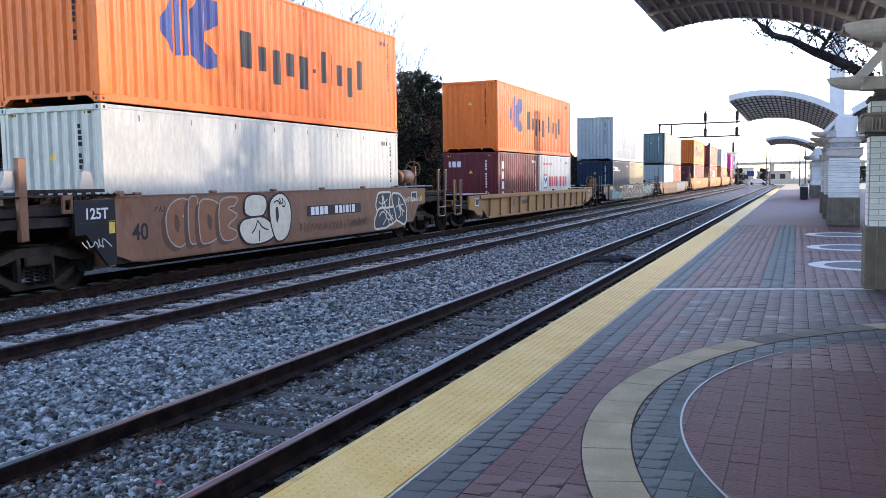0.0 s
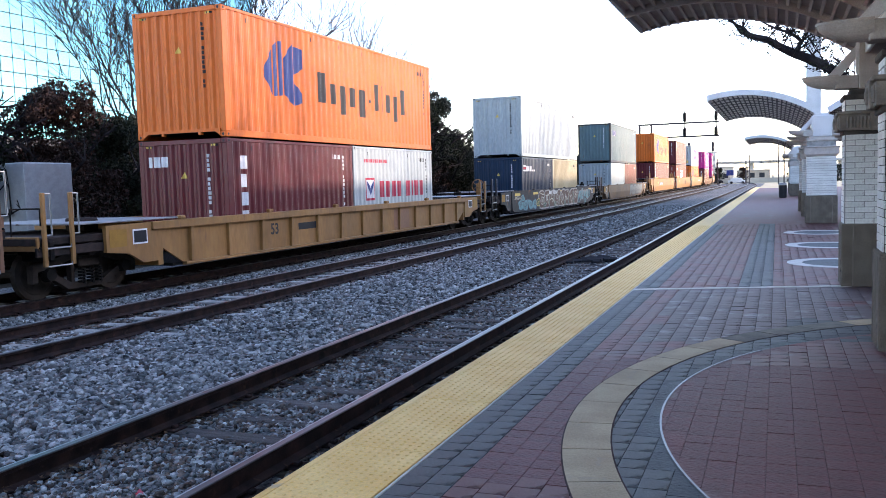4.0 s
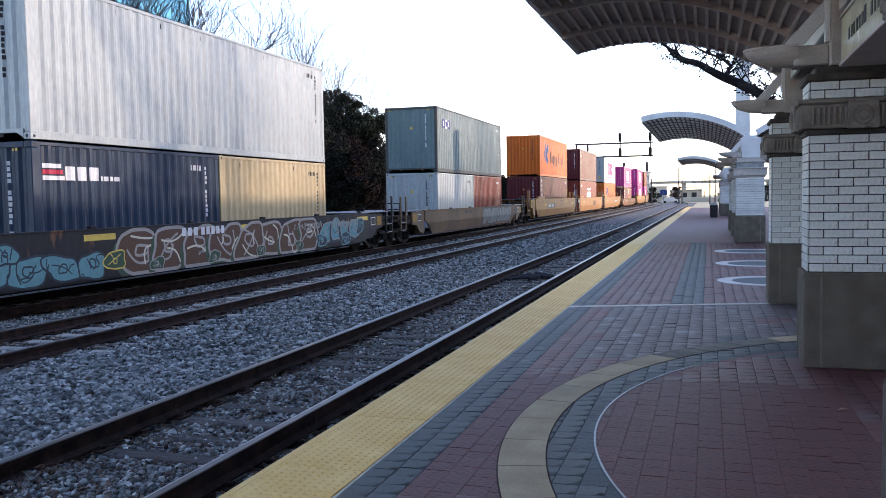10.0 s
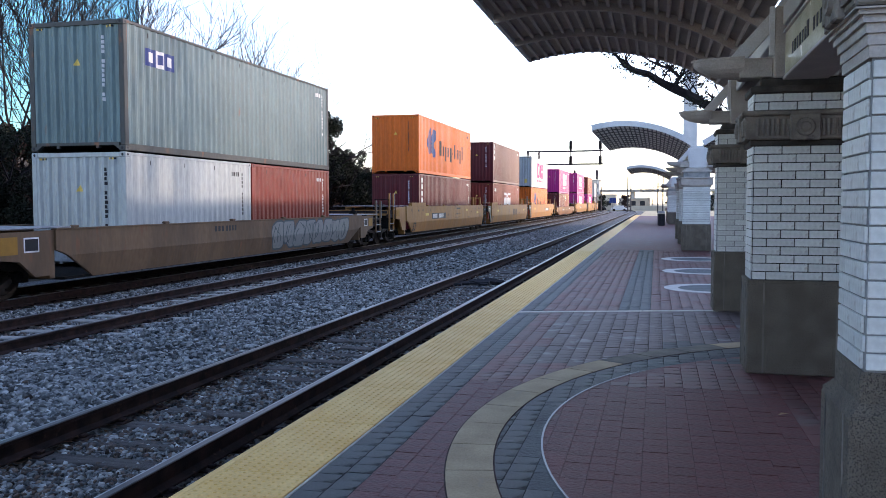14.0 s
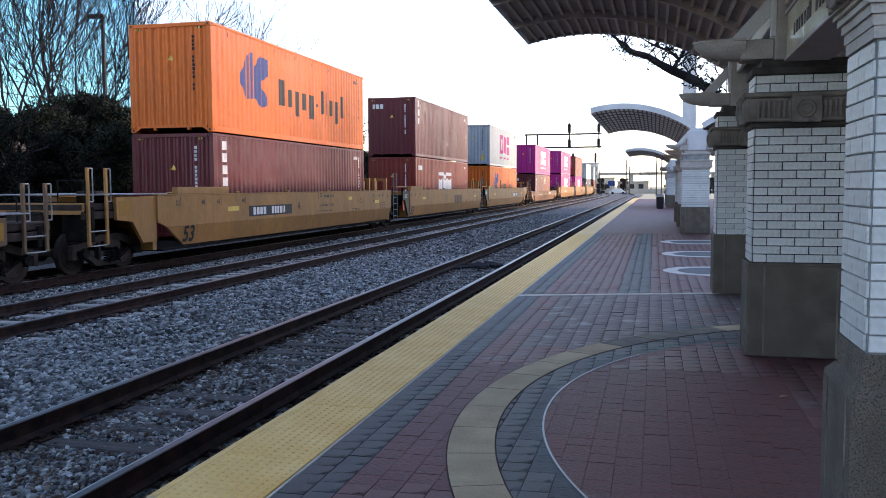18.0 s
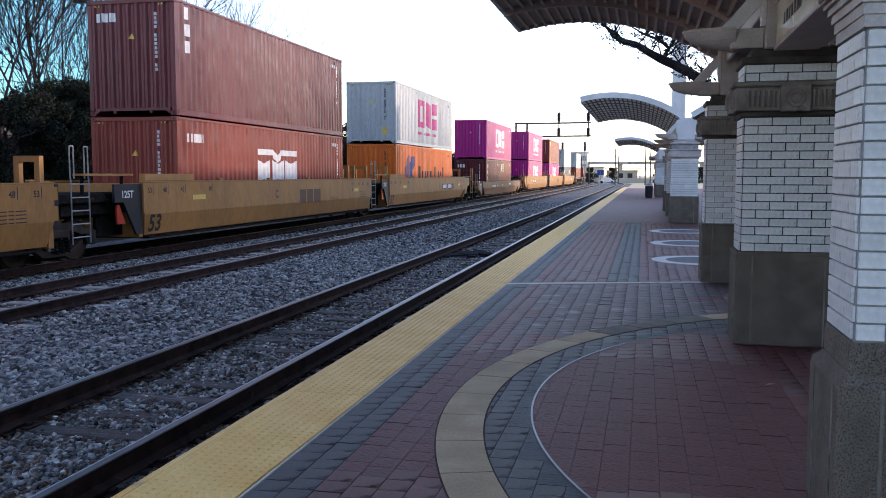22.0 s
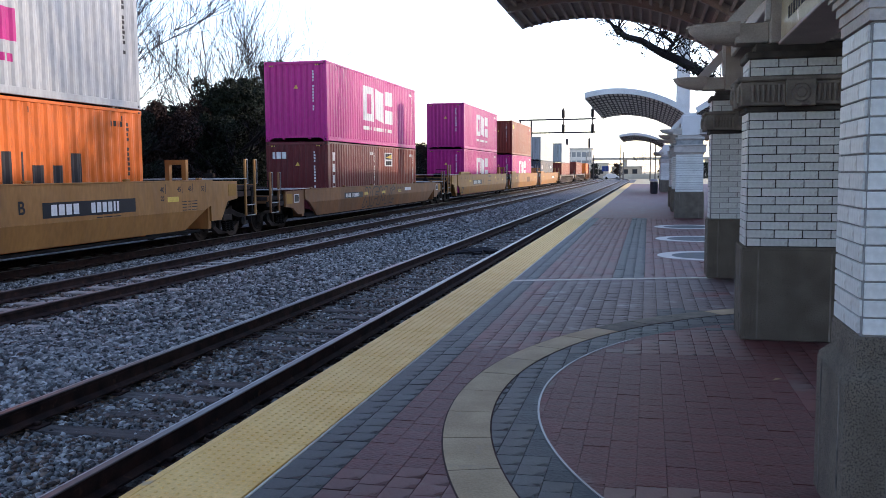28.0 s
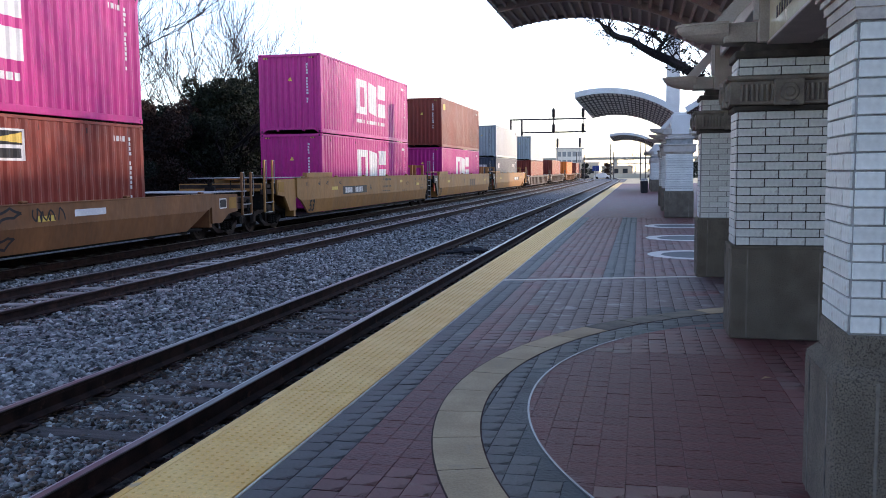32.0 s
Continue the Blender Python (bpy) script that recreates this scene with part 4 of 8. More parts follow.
# ---- canopies ----
def canopy(y0, y1, near):
    """Butterfly shelter roof: two barrel-curved wings on a white gutter beam, brown soffit with ribs and purlins."""
    c = thing("platform_canopy", "curved canopy roof with white fascia and brown ribbed soffit", "canopy", "platform canopies")
    cx, cz, R = -1.13, 0.20, 4.06
    a0, a1 = math.acos((-2.14 - cx) / R), math.acos((1.16 - cx) / R)
    n = 22
    angs = [a0 + (a1 - a0) * k / n for k in range(n + 1)]

    def arc(r, flip):
        pts = [(cx + r * math.cos(a), cz + r * math.sin(a)) for a in angs]
        return [(2.76 - x, z) for x, z in pts] if flip else pts

    def shell(r0, r1, flip, ya, yb):
        a, b = arc(r0, flip), arc(r1, flip)
        v = [(x, y, z) for y in (ya, yb) for x, z in a + b[::-1]]
        m = len(a) * 2
        f = [(k, (k + 1) % m, m + (k + 1) % m, m + k) for k in range(m)]
        f += [(k, k + 1, m - 2 - k, m - 1 - k) for k in range(n)] + [(m + m - 1 - k, m + m - 2 - k, m + k + 1, m + k) for k in range(n)]
        return Geo().add(v, f)
    for flip in (False, True):
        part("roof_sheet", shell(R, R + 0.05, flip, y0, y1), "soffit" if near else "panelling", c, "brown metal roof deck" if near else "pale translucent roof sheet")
        for y in (y0 - 0.06, y1):
            part("fascia", shell(R - 0.02, R + 0.17, flip, y, y + 0.06), "white", c, "white curved fascia")
        eave = arc(R - 0.03, flip)[0]
        part("eave_edge", Geo().box(eave[0] - 0.03, eave[0] + 0.03, y0, y1, eave[1] - 0.02, eave[1] + 0.16, 0.008), "white", c)
        k = max(2, round((y1 - y0) / (1.75 if near else 1.15)))
        deep, thin = (0.11, 0.05) if near else (0.022, 0.018)
        for i in range(k + 1):
            y = y0 + 0.02 + (y1 - y0 - 0.12) * i / k
            d = deep if 0 < i < k else thin
            part("rib", shell(R - d, R - 0.001, flip, y, y + (0.07 if near else 0.10)), "rib" if near else "lattice", c)
        for i in range(1, n):
            a = angs[i]
            x, z = cx + (R - thin) * math.cos(a), cz + (R - thin) * math.sin(a)
            x = 2.76 - x if flip else x
            part("purlin", Geo().box(-0.022, 0.022, y0, y1, -0.008, thin - 0.001, 0.004, Matrix.Translation((x, 0, z)) @ Matrix.Rotation((a - math.pi / 2) * (1 if flip else -1), 4, 'Y')), "rib" if near else "lattice", c)
    part("gutter_beam", Geo().box(1.17, 1.59, y0 + 0.02, y1 - 0.02, 3.44, 3.54, 0.01).box(1.17, 1.22, y0 + 0.02, y1 - 0.02, 3.26, 3.44, 0.01).box(1.54, 1.59, y0 + 0.02, y1 - 0.02, 3.26, 3.44, 0.01), "white", c, "white steel gutter beam")
    return c


canopy(2.7, 15.2, True)
canopy(30.4, 42.3, False)
canopy(66.3, 78.0, False)

sign = thing("hanging_sign", "long glossy cream sign box under the canopy with dark lettering", "sign", m=pose(1.20, 5.9, 2.74))
part("board", Geo().box(-0.03, 0.33, 0, 2.55, 0.03, 0.42, 0.006), "sign", sign)
part("sign_frame", Geo().box(-0.045, 0.345, -0.03, 2.58, 0, 0.03, 0.005).box(-0.045, 0.345, -0.03, 2.58, 0.42, 0.45, 0.005), "rib", sign)
letters = Geo()
for k, wd in enumerate((0.10, 0.08, 0.06, 0.06, 0.07, 0.0, 0.10, 0.07, 0.07, 0.07, 0.07, 0.07, 0.07)):
    if wd:
        letters.box(-0.034, -0.031, 0.5 + k * 0.13, 0.5 + k * 0.13 + wd, 0.16, 0.26 if k not in (0, 6) else 0.29)
tagged(part("lettering", letters, "ink", sign), "dark illegible lettering", kind="stuff")

mast = thing("clock_pylon", "tall plain white square pylon rising beside the canopy", "pylon", m=pose(1.72, 47.0, 0))
part("pylon_shaft", Geo().box(-0.34, 0.34, -0.34, 0.34, 0.25, 8.4, 0.03), "white", mast)
part("pylon_base", Geo().box(-0.45, 0.45, -0.45, 0.45, 0, 0.25, 0.03), "granite", mast)
part("pylon_cap", Geo().box(-0.38, 0.38, -0.38, 0.38, 8.4, 8.52, 0.03), "white", mast)

bin_ = thing("litter_bin", "dark grey litter bin on the platform", "bin", m=pose(0.40, 61.7, 0))
part("bin_body", Geo().tube((0, 0, 0.05), (0, 0, 0.85), 0.25, 0.27, 16), "dark", bin_)
part("bin_lid", Geo().tube((0, 0, 0.87), (0, 0, 1.02), 0.29, 0.2, 16), "grey", bin_, "grey domed lid")
part("bin_foot", Geo().tube((0, 0, 0), (0, 0, 0.05), 0.22, n=16), "dark", bin_)


# ---- station side: unseen plain blocks, added to keep the sun off the platform; pale for bounce ----
station = thing("station_building", "plain unseen blocks added to shade the platform", "building", kind="structure")
part("wall", Geo().box(24, 26, -90, -6.02, -0.6, 24, 0.05), "brickwall", station)
part("low_wing", Geo().box(24.05, 26, -6, 96, -0.6, 11.9, 0.05), "brickwall", station)


# ---- distance ----
def leaves(n, blobs, size, seed):
    """Many small leaf quads gathered in uneven clumps."""
    r = np.random.default_rng(seed)
    b = np.array(blobs)
    pick = r.integers(0, len(b), n)
    d = r.normal(size=(n, 3))
    d /= np.linalg.norm(d, axis=1)[:, None]
    p = b[pick, :3] + d * b[pick, 3:6] * (r.uniform(0.25, 1, n) ** 0.4)[:, None]
    a, c = r.normal(size=(n, 3)), r.normal(size=(n, 3))
    a /= np.linalg.norm(a, axis=1)[:, None]
    c -= a * (a * c).sum(1)[:, None]
    c /= np.linalg.norm(c, axis=1)[:, None]
    s = size * r.uniform(0.5, 1.2, n)[:, None]
    v = np.stack([p - a * s, p + c * s * 0.5, p + a * s, p - c * s * 0.5], 1).reshape(-1, 3)
    return v, np.arange(4 * n).reshape(n, 4)


def branch(g, p, d, length, r, depth, rnd, tips, spread=0.55, keep=0.72):
    if depth == 0 or r < 0.004:
        tips.append(p)
        return
    q = p + d * length
    g.tube(p, q, r, r * 0.74, 5 if depth > 3 else 3, False)
    k = 2 if rnd.random() < 0.6 else 3
    for _ in range(k):
        e = (d + Vector((rnd.gauss(0, spread), rnd.gauss(0, spread), rnd.gauss(0.12, spread * 0.6)))).normalized()
        branch(g, q, e, length * rnd.uniform(keep - 0.12, keep + 0.1), r * rnd.uniform(0.58, 0.74), depth - 1, rnd, tips, spread, keep)


def twigs(g, p, d, length, r, depth, rnd):
    """One limb of a leafless crown: it bows upwards and throws off side shoots all along."""
    n = 6
    for k in range(n):
        d = (d + Vector((rnd.gauss(0, 0.10), rnd.gauss(0, 0.10), 0.045 + rnd.gauss(0, 0.07)))).normalized()
        q = p + d * (length / n)
        g.tube(p, q, max(0.013, r * (1 - 0.14 * k)), max(0.011, r * (0.86 - 0.14 * k)), 6 if depth > 1 else 3, False)
        p = q
        if depth and k:
            for _ in range(2 if depth == 1 else 2 - (rnd.random() < 0.3)):
                a = rnd.uniform(0, 6.28)
                e = (d * 0.85 + Vector((0.62 * math.cos(a), 0.62 * math.sin(a), rnd.uniform(-0.05, 0.35)))).normalized()
                twigs(g, p, e, length * rnd.uniform(0.38, 0.68) * (1.1 - 0.08 * k), r * rnd.uniform(0.40, 0.58), depth - 1, rnd)


def bare_tree(m, height, seed, label):
    t = thing("bare_tree", label, "tree", "bare trees", m)
    rnd, g = random.Random(seed), Geo()
    g.tube((0, 0, -0.4), (0.1, 0.05, height * 0.15), height * 0.0095, height * 0.008, 9)
    g.tube((0.1, 0.05, height * 0.15), (0.0, 0.1, height * 0.32), height * 0.008, height * 0.0062, 9)
    part("trunk", g, "bark", t)
    for k in range(8):
        g = Geo()
        a = k * 2.4 + rnd.uniform(-0.3, 0.3)
        out = rnd.uniform(0.6, 1.25) if k < 5 else rnd.uniform(0.1, 0.35)
        d = Vector((out * math.cos(a), out * math.sin(a), 1)).normalized()
        twigs(g, Vector((0.07, 0.07, height * (0.17 + 0.02 * k))), d, height * rnd.uniform(0.50, 0.66), height * 0.0040, 2, rnd)
        part("bough", g, "bark", t, "leafless bough with fine twigs" if k == 0 else "")
    return t


def evergreen(seed, wide, high, label="dense dark evergreen tree behind the tracks", blob_n=40, leaf_n=24000, leaf=0.066):
    t = thing("evergreen_tree", label, "tree", "evergreen trees")
    rnd, g, tips = random.Random(seed), Geo(), []
    g.tube((0, 0, -0.4), (0, 0, high * 0.5), 0.14, 0.08, 7)
    for k in range(6):
        a = rnd.uniform(0, 6.28)
        branch(g, Vector((0, 0, high * rnd.uniform(0.1, 0.5))), Vector((math.cos(a), math.sin(a), 0.8)).normalized(), high * 0.24, 0.06, 4, rnd, tips)
    part("trunk", g, "bark", t)
    blobs = []
    for _ in range(blob_n):
        a, rr, z = rnd.uniform(0, 6.28), wide * rnd.uniform(0.1, 0.85), high * rnd.uniform(0.08, 0.92)
        s = rnd.uniform(0.32, 0.85)
        rr *= 1.0 if z < high * 0.6 else 0.65
        blobs.append((rr * math.cos(a), rr * math.sin(a), z, s, s, s * 0.75))
    for _ in range(blob_n // 4):
        # ragged shoots that stand out of the crown's top
        a, rr = rnd.uniform(0, 6.28), wide * rnd.uniform(0.05, 0.6)
        blobs.append((rr * math.cos(a), rr * math.sin(a), high * rnd.uniform(0.82, 0.98), 0.34, 0.34, 0.42))
    v, f = leaves(leaf_n, blobs, leaf, seed)
    part("crown", fast_mesh("crown", v, f, M["leaf2"] if seed % 3 == 0 else M["leaf"]), None, t, "bronze-green leaves" if seed % 3 == 0 else "")
    return t


kinds = [evergreen(s, 2.3, 5.2) for s in (1, 2, 3, 4)]
spots = []
for k in range(78):
    y = 13 + k * 1.15 if k < 50 else 70 + (k - 50) * 2.2
    h = 1.15 if y < 20.5 else 0.7 if y < 23 else 0.94 if y < 30 else 1.08 if y < 40 else 1.34 if y < 47 else 1.42 if y < 54 else 1.0 if y < 60 else 0.9
    spots.append((-20.5 - 1.6 * (k % 3) + random.uniform(-0.5, 0.5), y + random.uniform(-0.8, 0.8), h * random.uniform(0.80, 1.12)))
for i, (x, y, s) in enumerate(spots):
    o = kinds[i % 4] if i < 4 else copy_thing(kinds[i % 4], pose(0, 0, 0))
    o.scale = (s, s, s)
    o.location, o.rotation_euler = (x, y, -0.6), (0, 0, random.uniform(0, 6.28))

tall = evergreen(5, 2.7, 9.5, "tall ragged dark evergreen tree above the hedge", 64, 40000, 0.075)
tall.location = (-23.2, 52.0, -0.6)

first = bare_tree(pose(-27, 31.8, -0.6), 15, 3, "large leafless tree behind the hedge")
for x, y, s, r in ((-27.5, 35.0, 1.05, 80), (-29, 38.5, 0.95, 200), (-26, 48.5, 0.88, 20), (-30, 43, 0.8, 45), (-25.5, 53, 0.8, 250)):
    o = copy_thing(first, pose(x, y, -0.6, 0, 0, r))
    o.scale = (s, s, s)

# unseen leafless trees, added beside the platform to break the low sun on the train
for k, (y, r) in enumerate(((30, 60), (44, 190), (58, 320), (76, 90))):
    o = copy_thing(first, pose(10.5 + 1.3 * (k % 2), y, -0.3, 0, 0, r))
    o.scale = (0.8, 0.8, 0.9)

lamp = thing("street_lamp", "slim dark lamp post rising behind the hedge", "lamp post", m=pose(-25, 35.7, -0.6))
part("pole", Geo().tube((0, 0, 0), (0, 0, 10.2), 0.12, 0.09, 8), "dark", lamp)
part("lamp_head", Geo().box(-0.8, 0.1, -0.15, 0.15, 10.1, 10.28, 0.03), "dark", lamp)

tower = thing("glass_tower", "tall mirror-glass office tower reflecting the sky", "building", m=pose(-60, 0, 0))
part("tower_core", Geo().box(-24, -0.12, 14, 92, -0.6, 40, 0.02), "dark", tower)
part("podium", Geo().box(-2, 2.2, 40, 74, -0.6, 6.3, 0.05), "dark", tower, "dark flat-roofed podium")
pane = Geo()
for z in (0.03, 1.26):
    for y in (0.03, 1.29):
        pane.box(-0.11, 0, y, y + 1.2, z, z + 1.17, 0.01)
pane_me = pane.mesh("glass_pane", M["glass"])
rest = Geo()
for j in range(31):
    for i in range(16):
        at = (0, 92 - 2.52 * (j + 1), -0.4 + i * 2.46)
        if j < 19 and 1 < i < 14:
            o = part("glass_pane", pane_me, None, tower)
            o.location = at
            o.rotation_euler = (0, random.uniform(-0.004, 0.004), random.uniform(-0.004, 0.004))
        else:
            rest.box(-0.11, 0, at[1] + 0.03, at[1] + 2.49, at[2] + 0.03, at[2] + 2.43)
tagged(part("glass_field", rest, "glass", tower), "further glass panes of the tower", kind="stuff")

van = thing("parked_trailer", "pale box trailer parked beyond the train", "trailer", m=pose(-18.8, 16.8, -0.6))
part("box_body", Geo().box(-1.2, 0.8, 0, 1.62, 0.9, 3.05, 0.03), plain("trailer_white", (0.46, 0.48, 0.48), 0.4), van)
part("wheel", Geo().tube((1.0, 0.8, 0.45), (1.2, 0.8, 0.45), 0.45, n=14), "running", van)
part("wheel", Geo().tube((-1.2, 0.8, 0.45), (-1.0, 0.8, 0.45), 0.45, n=14), "running", van)
part("chassis", Geo().box(-0.9, 0.9, 0.1, 1.5, 0.6, 0.9, 0.02), "running", van)

gantry = thing("signal_gantry", "dark steel signal bridge over the tracks", "signal gantry", m=pose(0, 117, -0.32))
for z, x0 in ((7.0, -15.6), (8.75, -17.2)):
    part("chord", Geo().box(x0, -6.9, -0.12, 0.12, z, z + 0.2, 0.02), "dark", gantry)
for x in (-17.0, -15.5):
    part("mast", Geo().tube((x, 0, -0.6), (x, 0, 8.9), 0.16, 0.13, 8), "dark", gantry)
for x in (-11.2, -7.3):
    part("hanger", Geo().tube((x, 0, 6.9), (x, 0, 10.4), 0.08, n=8), "dark", gantry)
    for z in (7.6, 9.6):
        h = part("signal_head", Geo().box(x - 0.22, x + 0.22, -0.25, -0.05, z - 0.6, z + 0.6, 0.1), "dark", gantry, "black signal head with hooded lamps")
        for dz in (-0.35, 0.05, 0.45):
            part("lamp_hood", Geo().tube((x, -0.25, z + dz), (x, -0.55, z + dz), 0.11, 0.12, 10, False), "dark", h)
for x, y in ((-13.7, 150), (-9.9, 150)):
    s = thing("signal_mast", "short trackside signal mast with dark lamps", "signal", "trackside signals", m=pose(x, y, 0))
    part("pole", Geo().tube((0, 0, -0.6), (0, 0, 7.2), 0.05, n=8), "grey", s)
    part("signal_head", Geo().box(-0.2, 0.2, -0.2, 0, 5.6, 7.2, 0.06), "dark", s)

bridge = thing("road_bridge", "long concrete road bridge crossing beyond the yard", "bridge", m=pose(0, 330, 0))
part("deck", Geo().box(-160, 160, -5, 5, 5.55, 6.1, 0.1), "concrete", bridge)
part("parapet", Geo().box(-160, 160, -5.2, -4.9, 6.1, 6.45, 0.03), "concrete", bridge)
part("lower_beam", Geo().box(-160, 160, 14, 15, 4.0, 4.25, 0.05), "concrete", bridge)
for k in range(9):
    part("pier", Geo().box(-125 + k * 29, -123.8 + k * 29, -3, 3, -0.6, 5.55, 0.1), "concrete", bridge)

for x, y, h in ((-6.3, 200, 8.1), (-5.3, 190, 6.2), (0.35, 190, 8.8), (1.4, 190, 8.3), (-12.2, 200, 5.8), (-16, 230, 7), (12, 230, 10)):
    p = thing("utility_pole", "slim weathered timber pole in low sun", "pole", "utility poles", m=pose(x, y, -0.6))
    part("pole", Geo().tube((0, 0, 0), (0, 0, h), 0.15, 0.11, 7), "wood", p)
    part("pole_cap", Geo().tube((0, 0, h), (0, 0, h + 0.12), 0.12, 0.05, 7), "grey", p)
blue_sign = thing("yard_sign", "small blue sign on a short post beyond the tracks", "sign", m=pose(-9.6, 200, -0.6))
part("post", Geo().tube((0, 0, 0), (0, 0, 3.0), 0.06, n=8), "grey", blue_sign)
part("sign_face", Geo().box(-0.75, 0.75, -0.05, 0.05, 2.1, 3.3, 0.02), "navy", blue_sign)
pavilion = thing("office_block", "pale three-storey office block with rows of windows", "building", m=pose(-30, 322, -0.6))
part("wall", Geo().box(0, 9.6, 0, 9, 0, 10.2, 0.05), "brickwall", pavilion)
part("roof", Geo().box(-0.4, 10, -0.4, 9.4, 10.2, 10.7, 0.05), "concrete", pavilion)
for r in range(3):
    for i in range(5):
        part("window", Geo().box(0.5 + i * 1.85, 1.9 + i * 1.85, -0.05, 0.05, 1.2 + r * 3.1, 3.0 + r * 3.1, 0.02), "grey", pavilion)

wall_mats = [surf("pale_render_%s" % n, tuple(x * 0.8 for x in c), c, scale=0.4, rough=0.85, bump=0.1) for n, c in (("cream", (0.62, 0.55, 0.44)), ("buff", (0.52, 0.42, 0.32)), ("white", (0.7, 0.69, 0.66)))]
for k, (x, y, wd, h) in enumerate(((-46, 300, 14, 4.0), (-12, 292, 10, 3.4), (8, 285, 16, 4.4), (-27, 312, 13, 4.8), (30, 270, 20, 6))):
    b = thing("low_building", "low pale commercial building with a flat roof", "building", "far buildings", m=pose(x, y, -0.6))
    part("wall", Geo().box(0, wd, 0, 9, 0, h, 0.05), wall_mats[k % 3], b)
    part("roof", Geo().box(-0.3, wd + 0.3, -0.3, 9.3, h, h + 0.35, 0.05), "concrete", b)
    for r in range(max(1, int(h / 3.4))):
        for i in range(int(wd / 3)):
            part("window", Geo().box(0.8 + i * 3, 2.4 + i * 3, -0.04, 0.05, 1.2 + r * 3.3, 2.7 + r * 3.3, 0.02), "dark", b)
far_fence = thing("boundary_wall", "long low tan boundary wall beyond the tracks", "wall", m=pose(0, 240, -0.6), kind="structure")
part("wall_panel", Geo().box(-70, 60, 0, 0.3, 0, 1.25, 0.03), wall_mats[0], far_fence)
for k in range(16):
    part("wall_post", Geo().box(-70 + 8.6 * k, -69.5 + 8.6 * k, -0.1, 0.4, 0, 1.5, 0.03), wall_mats[0], far_fence)
for k, (x, y) in enumerate(((-26, 232), (-14, 236), (-8, 234), (4, 236), (14, 232), (22, 236))):
    o = copy_thing(kinds[k % 4], pose(x, y, -0.6, 0, 0, 50 * k))
    o.scale = (0.9, 0.9, 0.8)
for x, y, s, r in ((6.5, 215, 0.62, 15), (10, 225, 0.7, 120), (-1, 260, 0.6, 200), (16, 210, 0.75, 310)):
    o = copy_thing(first, pose(x, y, -0.6, 0, 0, r))
    o.scale = (s, s, s)
for x, y, c in ((-9, 222, "wmark"), (-14.5, 224, "dark"), (-19, 223, "grey")):
    car = thing("parked_car", "small car parked far off beyond the yard", "car", "parked cars", m=pose(x, y, -0.6))
    part("body", Geo().prism([(-2.1, 0.35), (2.1, 0.35), (2.1, 0.85), (1.3, 0.95), (0.8, 1.45), (-1.1, 1.45), (-1.8, 0.95), (-2.1, 0.9)], "xz", -0.85, 0.85), c, car)
    for wx in (-1.3, 1.3):
        part("wheel", Geo().tube((wx, -0.9, 0.33), (wx, -0.7, 0.33), 0.33, n=12), "running", car)

# live oak beside the platform: one heavy limb reaches over the paving
oak = thing("live_oak", "live oak with a heavy dark limb and small leaves", "tree", m=pose(4.6, 22.5, 0))
part("trunk", Geo().tube((0, 0, -0.4), (-0.1, 0, 2.6), 0.34, 0.26, 10), "bark", oak)
limb, tips = Geo(), []
pts = [(-0.1, 0, 2.3), (-1.6, 0.1, 2.95), (-2.86, 0, 3.60), (-3.13, 0, 3.82), (-3.46, 0, 4.11), (-3.86, 0.05, 4.33), (-4.19, 0, 4.48), (-4.46, 0, 4.63), (-4.80, -0.05, 4.85), (-5.14, 0, 4.96), (-5.38, 0, 5.11), (-5.60, 0, 5.37)]
RAD = [0.24, 0.20, 0.15, 0.125, 0.115, 0.11, 0.105, 0.09, 0.08, 0.07, 0.055, 0.03]
for k in range(len(pts) - 1):
    limb.tube(pts[k], pts[k + 1], RAD[k], RAD[k + 1], 8)
rnd = random.Random(5)
# a second, thinner limb leaves the main one and runs above it
side = [(-4.19, 0, 4.50), (-4.02, 0.1, 4.76), (-4.25, 0.1, 4.98), (-4.62, 0.1, 5.12), (-4.95, 0.1, 5.33)]
for k in range(len(side) - 1):
    limb.tube(side[k], side[k + 1], 0.055 - 0.01 * k, 0.045 - 0.01 * k, 6)
for p in pts[2:] + side[1:]:
    for _ in range(3):
        branch(limb, Vector(p), Vector((rnd.uniform(-0.9, 0.5), rnd.uniform(-0.7, 0.7), rnd.uniform(0.15, 1.0))).normalized(), 0.36, 0.020, 4, rnd, tips, 0.6, 0.72)
part("limb", limb, "bark", oak)
blobs = [(t.x, t.y, t.z, 0.10, 0.10, 0.08) for t in tips[::2]]
blobs += [(0.5 + rnd.uniform(-2.5, 2), rnd.uniform(-2, 2), 6.5 + rnd.uniform(-1, 2), 1, 1, 0.7) for _ in range(10)]
v, f = leaves(1500, blobs, 0.05, 11)
part("crown", fast_mesh("oak_crown", v, f, M["leaf"]), None, oak)

# ---- the freight train ----
PITCH, DEPTH = 0.278, 0.030


def folds(a, b, pitch=PITCH, depth=DEPTH):
    """Break points of a corrugated sheet along its length: place and inset."""
    n = max(1, round((b - a) / pitch))
    p = (b - a) / n
    out = []
    for k in range(n):
        u = a + k * p
        out += [(u, 0.0), (u + 0.26 * p, 0.0), (u + 0.50 * p, -depth), (u + 0.76 * p, -depth)]
    return out + [(b, 0.0)]


def sheet(prof, z0, z1, put):
    v = [put(u, d, z) for u, d in prof for z in (z0, z1)]
    return Geo().add(v, [(2 * k, 2 * k + 2, 2 * k + 3, 2 * k + 1) for k in range(len(prof) - 1)])


